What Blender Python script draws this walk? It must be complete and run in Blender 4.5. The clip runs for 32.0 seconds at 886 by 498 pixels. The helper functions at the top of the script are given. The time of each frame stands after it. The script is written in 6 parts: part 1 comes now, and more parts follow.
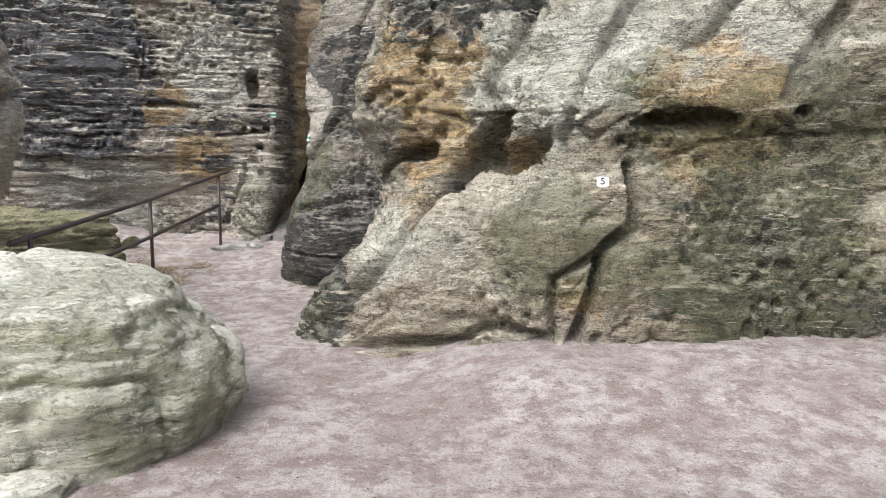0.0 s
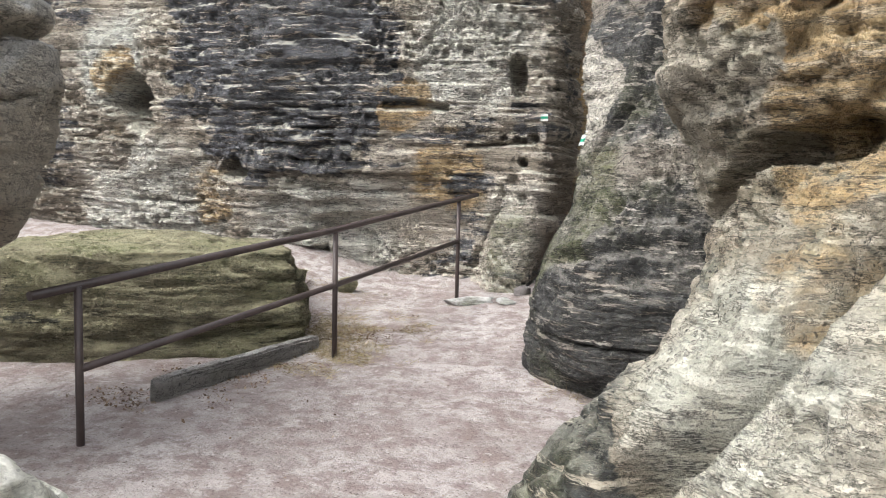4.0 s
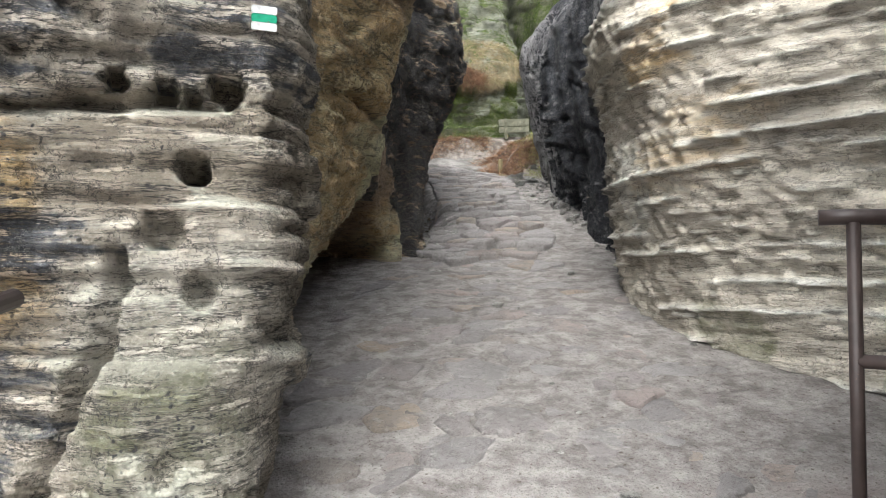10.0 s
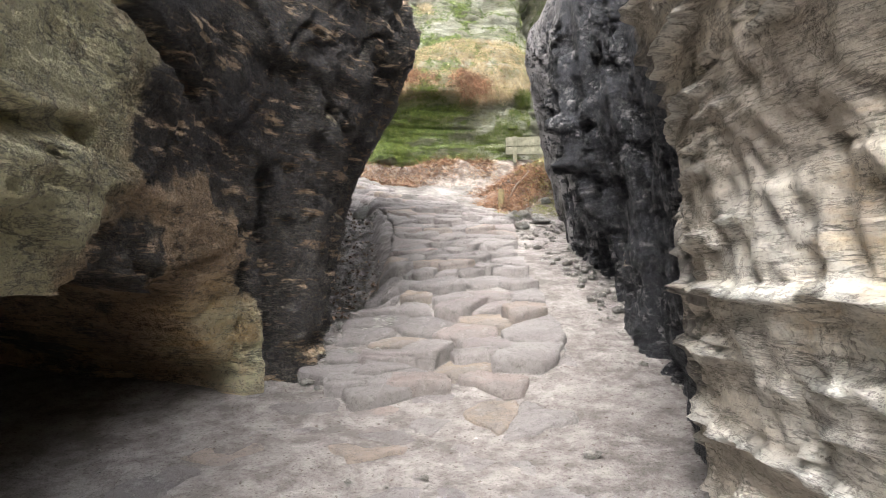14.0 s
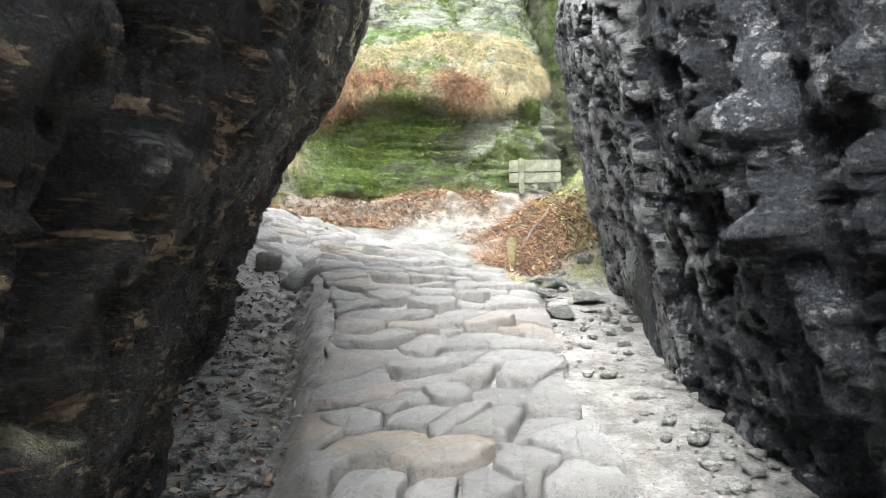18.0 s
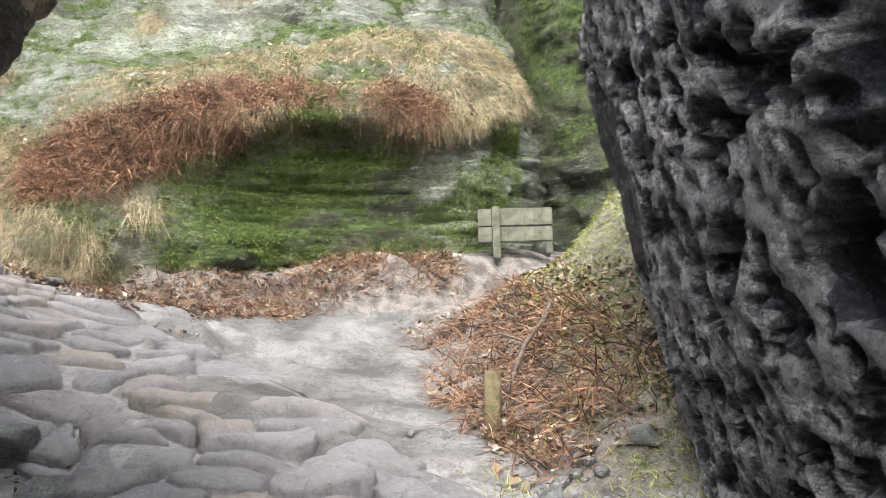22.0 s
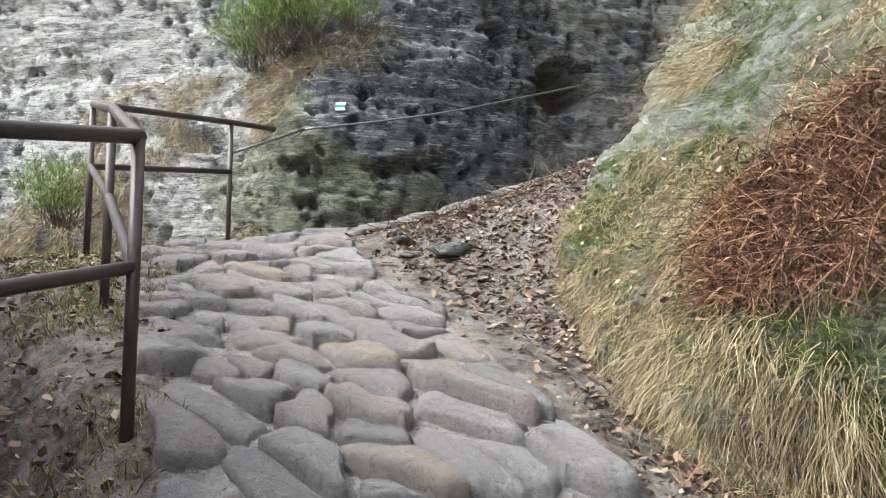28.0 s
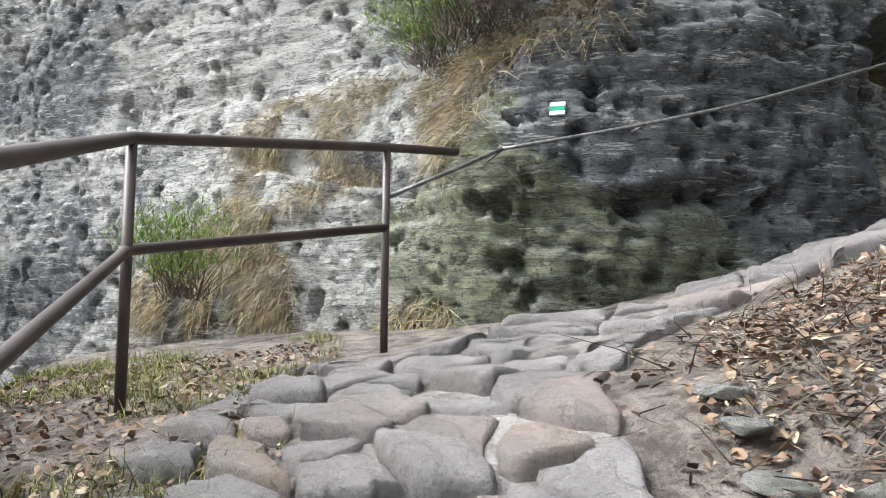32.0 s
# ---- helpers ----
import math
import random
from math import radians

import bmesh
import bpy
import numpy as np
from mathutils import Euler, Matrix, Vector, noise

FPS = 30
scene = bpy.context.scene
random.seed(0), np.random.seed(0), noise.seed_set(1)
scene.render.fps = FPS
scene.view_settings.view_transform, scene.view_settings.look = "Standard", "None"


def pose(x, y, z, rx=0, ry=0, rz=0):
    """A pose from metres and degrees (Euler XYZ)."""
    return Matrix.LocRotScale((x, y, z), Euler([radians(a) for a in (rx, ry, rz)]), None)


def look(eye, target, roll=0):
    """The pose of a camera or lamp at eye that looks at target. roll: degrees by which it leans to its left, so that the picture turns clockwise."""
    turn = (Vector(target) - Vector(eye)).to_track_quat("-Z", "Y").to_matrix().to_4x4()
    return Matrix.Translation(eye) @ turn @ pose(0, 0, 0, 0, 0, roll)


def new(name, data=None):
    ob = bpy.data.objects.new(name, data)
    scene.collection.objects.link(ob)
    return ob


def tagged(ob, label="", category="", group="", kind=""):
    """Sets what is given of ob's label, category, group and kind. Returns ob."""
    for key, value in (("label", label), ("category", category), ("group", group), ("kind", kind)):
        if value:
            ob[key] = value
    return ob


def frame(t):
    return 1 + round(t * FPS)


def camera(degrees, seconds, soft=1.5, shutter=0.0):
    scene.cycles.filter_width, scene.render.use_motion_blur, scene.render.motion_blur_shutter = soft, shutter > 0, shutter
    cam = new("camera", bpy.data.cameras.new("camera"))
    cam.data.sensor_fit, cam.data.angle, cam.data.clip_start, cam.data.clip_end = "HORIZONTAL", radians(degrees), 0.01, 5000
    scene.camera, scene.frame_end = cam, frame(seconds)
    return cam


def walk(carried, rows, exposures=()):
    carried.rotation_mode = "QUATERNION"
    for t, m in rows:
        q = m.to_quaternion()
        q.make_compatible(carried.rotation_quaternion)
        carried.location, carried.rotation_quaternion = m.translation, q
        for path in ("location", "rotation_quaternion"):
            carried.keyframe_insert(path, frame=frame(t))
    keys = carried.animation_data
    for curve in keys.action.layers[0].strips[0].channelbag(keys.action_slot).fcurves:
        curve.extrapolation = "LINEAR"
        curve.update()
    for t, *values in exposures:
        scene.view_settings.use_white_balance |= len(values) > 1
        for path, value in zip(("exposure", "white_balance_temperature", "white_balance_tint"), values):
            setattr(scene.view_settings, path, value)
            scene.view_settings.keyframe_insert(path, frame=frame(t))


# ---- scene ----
EXPOSURES = [(0, 1.15, 6350, 12), (3, 1.35, 6350, 11), (6, 1.75, 6500, 10), (10, 1.85, 6300, 8), (13, 2.5, 6600, 13), (14.5, 2.7, 6600, 11), (16.5, 3.0, 6200, 4), (18, 2.95, 6150, 3), (20, 2.6, 6150, 4), (22, 2.4, 6200, 10), (24, 2.15, 6250, 12), (26, 2.2, 6150, 6), (29, 1.9, 6200, 8), (32, 1.95, 6200, 8)]
cam = camera(63.11, 32.0, soft=0.9)
# seconds, eye x y z, turn to the left, tilt up, lean
PATH = [
    (0, 0.000, 0.000, 1.550, 0.12, -7.09, 0.02),
    (0.5, 0.035, 0.491, 1.545, 4.08, -6.33, 0.23),
    (1, 0.075, 1.010, 1.540, 9.01, -5.70, 0.45),
    (1.5, 0.030, 1.550, 1.514, 13.56, -5.17, 0.55),
    (2, 0.037, 2.124, 1.425, 16.82, -4.67, 0.72),
    (2.5, -0.030, 2.754, 1.374, 19.44, -4.45, 0.87),
    (3, -0.156, 3.326, 1.365, 21.33, -4.45, 1.31),
    (3.5, -0.298, 3.882, 1.384, 22.90, -4.69, 1.39),
    (5.5, -1.284, 6.075, 1.258, 24.96, -3.84, 1.18),
    (6, -1.610, 6.674, 1.241, 24.57, -3.36, 1.16),
    (6.5, -1.955, 7.206, 1.275, 23.79, -3.01, 0.97),
    (7, -2.213, 7.769, 1.296, 21.85, -2.67, 0.88),
    (7.5, -2.509, 8.277, 1.327, 17.25, -2.34, 0.47),
    (8, -2.751, 8.780, 1.341, 9.71, -1.78, 0.07),
    (8.5, -2.878, 9.342, 1.374, 1.38, -1.32, -0.44),
    (9, -3.054, 9.848, 1.452, -5.06, -0.97, -0.75),
    (9.5, -3.084, 10.407, 1.452, -8.43, -0.46, -0.90),
    (10, -3.067, 11.015, 1.441, -9.61, 0.21, -1.20),
    (10.5, -3.001, 11.589, 1.473, -10.03, 0.60, -1.29),
    (11, -2.751, 12.177, 1.540, -10.17, 0.97, -1.63),
    (11.5, -2.557, 12.743, 1.568, -10.44, 1.69, -1.63),
    (12, -2.254, 13.269, 1.596, -10.52, 2.44, -1.63),
    (12.5, -2.003, 13.760, 1.666, -10.25, 3.13, -1.52),
    (13, -1.803, 14.124, 1.784, -9.74, 3.25, -1.24),
    (13.5, -1.617, 14.523, 1.982, -8.78, 2.82, -0.72),
    (14, -1.615, 14.970, 2.054, -7.53, 2.07, -0.34),
    (14.5, -1.524, 15.456, 2.111, -5.92, 1.61, -1.02),
    (16.5, -1.326, 17.451, 2.499, -4.93, 1.49, -0.21),
    (17, -1.309, 17.879, 2.687, -5.97, 2.39, -0.35),
    (17.5, -1.175, 18.329, 2.736, -7.40, 3.29, -0.47),
    (18, -1.067, 18.844, 2.793, -8.80, 3.94, -0.78),
    (18.5, -0.952, 19.299, 2.893, -10.12, 4.34, -1.12),
    (19, -0.717, 19.774, 3.008, -11.14, 4.67, -1.36),
    (19.5, -0.653, 20.197, 3.063, -11.86, 5.02, -1.41),
    (20, -0.616, 20.587, 3.294, -12.34, 5.37, -1.36),
    (20.5, -0.482, 21.026, 3.367, -12.66, 5.42, -1.54),
    (21, -0.454, 21.440, 3.462, -12.68, 5.53, -1.70),
    (21.5, -0.433, 21.848, 3.661, -12.40, 5.84, -1.63),
    (22, -0.296, 22.245, 3.726, -11.94, 5.83, -1.79),
    (22.5, -0.193, 22.627, 3.833, -11.08, 5.77, -1.87),
    (23, -0.138, 23.005, 3.929, -9.69, 5.47, -1.63),
    (23.5, -0.034, 23.338, 4.002, -6.89, 5.21, -1.44),
    (24, -0.023, 23.681, 4.077, -0.81, 5.23, -1.05),
    (24.5, -0.139, 24.008, 4.237, 7.12, 4.99, -0.49),
    (25, -0.181, 24.361, 4.310, 16.83, 5.05, -0.08),
    (25.5, -0.276, 24.704, 4.443, 26.04, 5.18, 0.33),
    (26, -0.420, 24.944, 4.577, 32.95, 5.21, 0.40),
    (26.5, -0.487, 25.339, 4.579, 38.70, 5.25, 0.39),
    (28.5, -1.171, 26.860, 5.034, 54.96, 4.47, 0.13),
    (29, -1.400, 27.136, 5.098, 57.67, 3.94, 0.03),
    (29.5, -1.665, 27.394, 5.167, 59.93, 3.44, 0.36),
    (30, -1.988, 27.620, 5.305, 62.04, 3.06, 0.49),
    (30.5, -2.433, 27.664, 5.376, 63.94, 3.06, 0.70),
    (31, -2.883, 27.725, 5.450, 65.42, 3.31, 0.80),
    (31.5, -3.381, 27.881, 5.657, 66.66, 3.97, 0.58),
    (32, -3.732, 27.941, 5.817, 67.41, 4.75, 0.48),
]
walk(cam, [(t, pose(x, y, z, 0, 0, turn) @ pose(0, 0, 0, 90 + tilt, 0, 0) @ pose(0, 0, 0, 0, 0, lean)) for t, x, y, z, turn, tilt, lean in PATH], EXPOSURES)
# ---- light ----
world = bpy.data.worlds.new("overcast_sky")
scene.world = world
world.use_nodes = True
wn = world.node_tree.nodes
sky = wn.new("ShaderNodeTexSky")
sky.sky_type, sky.sun_disc, sky.sun_elevation, sky.sun_rotation = "NISHITA", False, radians(50), radians(201)
sky.air_density, sky.dust_density, sky.ozone_density = 1.0, 4.0, 1.0
soften = wn.new("ShaderNodeHueSaturation")
soften.inputs["Saturation"].default_value = 0.25
world.node_tree.links.new(sky.outputs[0], soften.inputs["Color"])
world.node_tree.links.new(soften.outputs[0], wn["Background"].inputs[0])
wn["Background"].inputs[1].default_value = 0.15
sun = new("sun", bpy.data.lights.new("sun", "SUN"))
sun.data.energy, sun.data.angle, sun.data.color = 0.9, radians(35), (1.0, 0.98, 0.95)
sun.matrix_world = look((-8.5, -19, 28), (0, 3, 0))

# ---- noise on arrays of points ----


def hashed(ix, iy, iz, seed):
    h = (ix.astype(np.int64) * 374761393 + iy.astype(np.int64) * 668265263 + iz.astype(np.int64) * 1274126177 + seed * 974711) & 0xFFFFFFFF
    h = ((h ^ (h >> 13)) * 1103515245) & 0xFFFFFFFF
    h = ((h ^ (h >> 16)) * 2246822519) & 0xFFFFFFFF
    return ((h ^ (h >> 15)) & 0xFFFFFF) / float(0xFFFFFF)


def vnoise(p, seed=0):
    """Smooth noise from -1 to 1 at the rows of p."""
    i = np.floor(p)
    f = p - i
    f = f * f * f * (f * (f * 6 - 15) + 10)
    out = 0
    for dx in (0, 1):
        for dy in (0, 1):
            for dz in (0, 1):
                w = (f[:, 0] if dx else 1 - f[:, 0]) * (f[:, 1] if dy else 1 - f[:, 1]) * (f[:, 2] if dz else 1 - f[:, 2])
                out = out + w * hashed(i[:, 0] + dx, i[:, 1] + dy, i[:, 2] + dz, seed)
    return out * 2 - 1


def fbm(p, octaves=4, seed=0, gain=0.5):
    total, amp, norm = 0, 1.0, 0.0
    for k in range(octaves):
        total = total + amp * vnoise(p * (2.03**k) + 17.3 * k, seed + k)
        norm += amp
        amp *= gain
    return total / norm


def cells(p, seed=0, gap=False):
    """Distance to the nearest of one scattered point a unit cell, and that point's chance number."""
    i = np.floor(p)
    best = np.full(len(p), 9.0)
    second = np.full(len(p), 9.0)
    owner = i.copy()
    for dx in (-1, 0, 1):
        for dy in (-1, 0, 1):
            for dz in (-1, 0, 1):
                c = i + (dx, dy, dz)
                q = np.stack([hashed(c[:, 0], c[:, 1], c[:, 2], seed + k) for k in range(3)], 1) + c
                d = np.sqrt(((q - p) ** 2).sum(1))
                near = d < best
                second = np.where(near, best, np.minimum(second, d))
                best = np.where(near, d, best)
                owner = np.where(near[:, None], c, owner)
    if gap:
        best = second - best
    return best, hashed(owner[:, 0], owner[:, 1], owner[:, 2], seed + 7)


def smooth(a, b, v):
    t = np.clip((v - a) / (b - a), 0, 1)
    return t * t * (3 - 2 * t)


def spline(pts, n):
    """n points along a smooth line through the rows of pts, evenly by its length."""
    pts = np.asarray(pts, float)
    q = np.vstack([2 * pts[0] - pts[1], pts, 2 * pts[-1] - pts[-2]])
    out = []
    for k in range(len(pts) - 1):
        a, b, c, d = q[k : k + 4]
        for u in np.linspace(0, 1, 24, endpoint=False):
            out.append(0.5 * (2 * b + (c - a) * u + (2 * a - 5 * b + 4 * c - d) * u**2 + (3 * b - a - 3 * c + d) * u**3))
    out.append(pts[-1])
    out = np.array(out)
    s = np.r_[0, np.cumsum(np.linalg.norm(np.diff(out, axis=0), axis=1))]
    at = np.linspace(0, s[-1], n)
    return np.stack([np.interp(at, s, out[:, k]) for k in range(out.shape[1])], 1)


# ---- the lie of the land ----
# the walked line: x, y, level of the ground
LINE = spline([(3, -9, -0.1), (0.3, -2, -0.1), (0.1, 2.5, -0.2), (-1.3, 6, -0.32), (-2.7, 9, -0.3), (-3.0, 11.5, -0.18), (-2.4, 13.3, 0.06), (-1.9, 15.2, 0.47), (-1.6, 17.2, 0.93),
               (-1.2, 19.4, 1.33), (-0.8, 21.3, 1.98), (-0.5, 23.3, 2.42), (-0.4, 25, 2.9), (-1.2, 26.7, 3.35), (-2.1, 27.6, 3.8), (-3.4, 28.2, 4.45), (-4.8, 28.75, 4.95), (-6.0, 29.4, 5.45),
               (-6.0, 30.6, 5.75), (-5.4, 32.3, 6.5), (-4.6, 34, 7.4)], 420)


def level(x, y):
    """Height of the ground without its small relief."""
    x, y = np.broadcast_arrays(np.asarray(x, float), np.asarray(y, float))
    shape = x.shape
    x, y = x.ravel(), y.ravel()
    out = np.empty(len(x))
    for k in range(0, len(x), 20000):
        d2 = (x[k : k + 20000, None] - LINE[None, :, 0]) ** 2 + (y[k : k + 20000, None] - LINE[None, :, 1]) ** 2
        w = 1.0 / (d2 + 0.35) ** 3
        out[k : k + 20000] = (w * LINE[None, :, 2]).sum(1) / w.sum(1)
    return out.reshape(shape)


def ground_z(x, y):
    """The ground, with banks beside the path."""
    z = level(x, y)
    x, y = np.asarray(x, float), np.asarray(y, float)
    z = z + (0.40 * smooth(29.25, 29.75, y) + 0.22 * smooth(28.3, 29.3, y) * smooth(-0.8, 0.8, x)) * smooth(-2.9, -2.0, x) * (1 - smooth(2.0, 3.2, x))
    z = z + (0.75 * smooth(0.75, 1.9, x) + 1.15 * smooth(1.8, 3.0, x)) * smooth(24.6, 26.4, y) * (1 - 0.75 * smooth(28.2, 29.2, y))
    z = z + 0.26 * smooth(-0.6, 0.9, x) * smooth(3.5, 6.0, y) * (1 - smooth(8, 9, y))
    z = z + 0.45 * smooth(-5.0, -7.8, x) * smooth(10.5, 12.8, y) * (1 - smooth(14, 16, y))
    z = z + 0.10 * smooth(25.5, 27, y) * smooth(-1.2, 0, x) * np.clip(np.sin(2.3 * x + 1.7 * y) + np.sin(4.1 * y - 1.2 * x), -1.2, 1.2) * 0.4
    z = z - 0.28 * smooth(-1.15, -1.4, x) * smooth(20.5, 21.5, y) * (1 - smooth(26, 27, y)) * smooth(-3.0, -2.4, x)
    z = z - 0.45 * smooth(27.3, 26.6, y) * smooth(-2.2, -4.0, x) * smooth(24, 25.5, y)
    return z


# ---- mesh helpers ----


def mesh_of(name, verts, faces, material, smooth_shade=True):
    me = bpy.data.meshes.new(name)
    me.from_pydata(np.asarray(verts).tolist() if not isinstance(verts, list) else verts, [], faces)
    me.update()
    if smooth_shade:
        me.polygons.foreach_set("use_smooth", np.ones(len(me.polygons), dtype=bool))
    if material:
        me.materials.append(material)
    return me


def grid_mesh(name, grid, material, flip=False):
    n, m, _ = grid.shape
    k = np.arange(n * m).reshape(n, m)
    quads = np.stack([k[:-1, :-1], k[:-1, 1:], k[1:, 1:], k[1:, :-1]], -1).reshape(-1, 4)
    if not flip:
        quads = quads[:, ::-1]
    me = bpy.data.meshes.new(name)
    me.vertices.add(n * m)
    me.vertices.foreach_set("co", grid.reshape(-1).astype(np.float32))
    me.loops.add(len(quads) * 4)
    me.loops.foreach_set("vertex_index", quads.reshape(-1).astype(np.int32))
    me.polygons.add(len(quads))
    me.polygons.foreach_set("loop_start", np.arange(0, len(quads) * 4, 4, dtype=np.int32))
    me.update(calc_edges=True)
    me.polygons.foreach_set("use_smooth", np.ones(len(quads), dtype=bool))
    me.materials.append(material)
    return me


def part(name, bm, material, parent, label=""):
    me = bpy.data.meshes.new(name)
    bm.to_mesh(me)
    bm.free()
    me.materials.append(material)
    ob = new(name, me)
    ob.parent = parent
    return tagged(ob, label)


def bedding(p, u, thick, seed, dip=(0.03, -0.02)):
    """Broken beds: angular blocks that stand proud or lie back, bed by bed, with narrow open joints between them. u: metres along the face."""
    z = p[:, 2] + dip[0] * p[:, 0] + dip[1] * p[:, 1] + 0.07 * fbm(p * 0.45, 2, seed) + 0.010 * vnoise(p * (2.1, 2.1, 0.8), seed + 2)
    out = 0
    for k, (share, amp, length, slot) in enumerate(((1.0, 0.50, 1.1, 0.55), (0.43, 0.34, 0.5, 0.40), (0.18, 0.17, 0.24, 0.22))):
        h = thick * share
        zz = z / h + 0.25 * vnoise(np.stack([u * 0.35, 0 * u, z * 0.8], 1), seed + 5 + k)
        i = np.floor(zz)
        f = zz - i
        edge = min(0.4, 0.022 / h)

        def proud(j):
            own = hashed(j, 0 * j, 0 * j, seed + 11 + k)
            bb = u / length * (0.6 + 0.9 * own) + 9.7 * own + 0.12 * vnoise(np.stack([u * 3, z * 6, 0 * u], 1), seed + 23)
            b = np.floor(bb)
            t = smooth(0.86, 1.0, bb - b)
            v = hashed(j, b, 0 * j, seed + 13 + k) * (1 - t) + hashed(j, b + 1, 0 * j, seed + 13 + k) * t
            return 0.65 * v + 0.35 * own

        t = smooth(1 - edge, 1.0, f)
        step = proud(i) * (1 - t) + proud(i + 1) * t
        gap = np.maximum(smooth(1.1 * edge, 0.0, f), smooth(1 - 1.1 * edge, 1.0, f))
        j = np.where(f > 0.5, i + 1, i)
        is_open = smooth(-0.15, 0.25, vnoise(np.stack([u * 1.3 / (share + 0.3), j * 5.17, 0 * u], 1), seed + 31 + k)) * (hashed(j, 0 * j, 0 * j, seed + 37 + k) > 0.3)
        out = out + amp * (step * 2 - 1) - slot * gap * is_open
    return out


def strata(p, scale, seed, dip=(0.03, -0.02)):
    """Uneven bedding: broken ledges and grooves that follow the layers."""
    z = p[:, 2] + dip[0] * p[:, 0] + dip[1] * p[:, 1] + 0.09 * fbm(p * 0.6, 3, seed) + 0.018 * vnoise(p * (2.5, 2.5, 1), seed + 2)
    out = 0
    for k, (many, amp) in enumerate(((1.0, 0.55), (2.4, 0.40), (5.5, 0.22))):
        zz = z * scale * many + 0.5 * vnoise(p * (0.5, 0.5, 0.2) * many, seed + 4 + k)
        i = np.floor(zz)
        f = zz - i
        side = np.stack([p[:, 0] * 1.3 * many**0.6, p[:, 1] * 1.3 * many**0.6, i * 7.31], 1)
        block = vnoise(side, seed + 15 + k) * 0.8 + (hashed(i, 0 * i, 0 * i, seed + 19 + k) - 0.5) * 1.2
        round_off = 1 - np.abs(2 * f - 1) ** 6
        out = out + amp * (block * 0.8 - 0.75 * (1 - round_off))
    return out


def section_grid(sections, step_u, step_v):
    """A surface through plan lines given at heights: (z, [(x, y), ...]), from the foot up."""
    length = max(np.linalg.norm(np.diff(np.array(line), axis=0), axis=1).sum() for _, line in sections)
    nu = int(length / step_u) + 2
    rows = []
    for z, line in sections:
        xy = spline(line, nu)
        rows.append(np.concatenate([xy, np.full((nu, 1), z)], 1))
    rows = np.array(rows)
    zs = np.array([z for z, _ in sections])
    nv = int(np.abs(np.diff(zs)).sum() / step_v) + 2
    q = np.concatenate([2 * rows[:1] - rows[1:2], rows, 2 * rows[-1:] - rows[-2:-1]])
    out = []
    t = np.linspace(0, len(zs) - 1, 400)
    zz = np.interp(t, np.arange(len(zs)), zs)
    at = np.interp(np.linspace(0, 1, nv), np.r_[0, np.cumsum(np.abs(np.diff(zz)) + 1e-4)] / np.sum(np.abs(np.diff(zz)) + 1e-4), t)
    for v in at:
        k = min(int(v), len(zs) - 2)
        u = v - k
        a, b, c, d = q[k : k + 4]
        cub = 0.5 * (2 * b + (c - a) * u + (2 * a - 5 * b + 4 * c - d) * u**2 + (3 * b - a - 3 * c + d) * u**3)
        cub[:, 2] = b[:, 2] * (1 - u) + c[:, 2] * u
        out.append(cub)
    return np.array(out).transpose(1, 0, 2)


def normals_of(g):
    du, dv = np.gradient(g, axis=0), np.gradient(g, axis=1)
    n = np.cross(du, dv)
    return n / (np.linalg.norm(n, axis=2, keepdims=True) + 1e-9)


SURFACES = {}


def channel(points, r, deep):
    """A groove along a broken line; a negative depth makes a rib."""
    return [(*a, *b, r, deep) for a, b in zip(points, points[1:])]



def near_line(p, a, b):
    a, b = np.asarray(a, float), np.asarray(b, float)
    t = np.clip(((p - a) @ (b - a)) / ((b - a) @ (b - a)), 0, 1)
    return np.linalg.norm(p - a - t[:, None] * (b - a), axis=1)


def stain_mesh(me, p, stains, seed, worn=0.0):
    """Writes where stains lie: red ochre, green black crust, blue algae, alpha pale bare stone and painted rim light.
    """
    col = np.zeros((len(p), 4), dtype=np.float32)
    wob = 0.5 * fbm(p * 1.7, 4, seed + 91)
    for which, x, y, z, r, amount in stains:
        d = np.sqrt(((p - (x, y, z)) ** 2).sum(1)) / r + wob
        col[:, "ochre crust algae pale".split().index(which)] += amount * smooth(1.1, 0.6, d)
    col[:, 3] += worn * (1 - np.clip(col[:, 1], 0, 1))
    layer = me.color_attributes.new("stain", "FLOAT_COLOR", "POINT")
    layer.data.foreach_set("color", col.ravel())


def rock(name, sections, material, label, step=0.05, bulge=0.12, ledge=0.10, bed=3.0, pits=0.0, pit_size=6.0, pit_share=0.5, rib=0.0, chip=0.0, shear=0.0, cracks=0.0, pit_chance=0.7, comb=0.0, comb_from=-99.0, calm=(), dents=(), grooves=(), stains=(), seed=0, back=3.0, dip=(0.03, -0.02), category="rock", kind="structure"):
    """A rock face from plan lines; the open air lies to the right of each line. back: how far its top runs back before it drops."""
    g = section_grid(sections, step, step)
    n = normals_of(g)
    shape = g.shape
    p, nn = g.reshape(-1, 3), n.reshape(-1, 3)
    along = np.repeat(np.arange(shape[0]) * step, shape[1])
    d = bulge * fbm(p * 0.9, 3, seed) + 0.25 * bulge * fbm(p * 3.1, 3, seed + 3)
    rough = 0.5 + 0.5 * smooth(-0.25, 0.3, fbm(p * 0.6, 2, seed + 31))
    for x, y, z, r in calm:
        rough = rough * (1 - 0.85 * smooth(1.15, 0.6, np.sqrt(((p - (x, y, z)) ** 2).sum(1)) / r + 0.3 * fbm(p * 1.5, 2, seed + 33)))
    d = d + ledge * rough * bedding(p, along, 1.0 / bed, seed + 5, dip)
    if chip:
        # angular blocks that stand proud or have broken away
        q = p + 0.12 * np.stack([vnoise(p * 2.2, seed + 101 + k) for k in range(3)], 1)
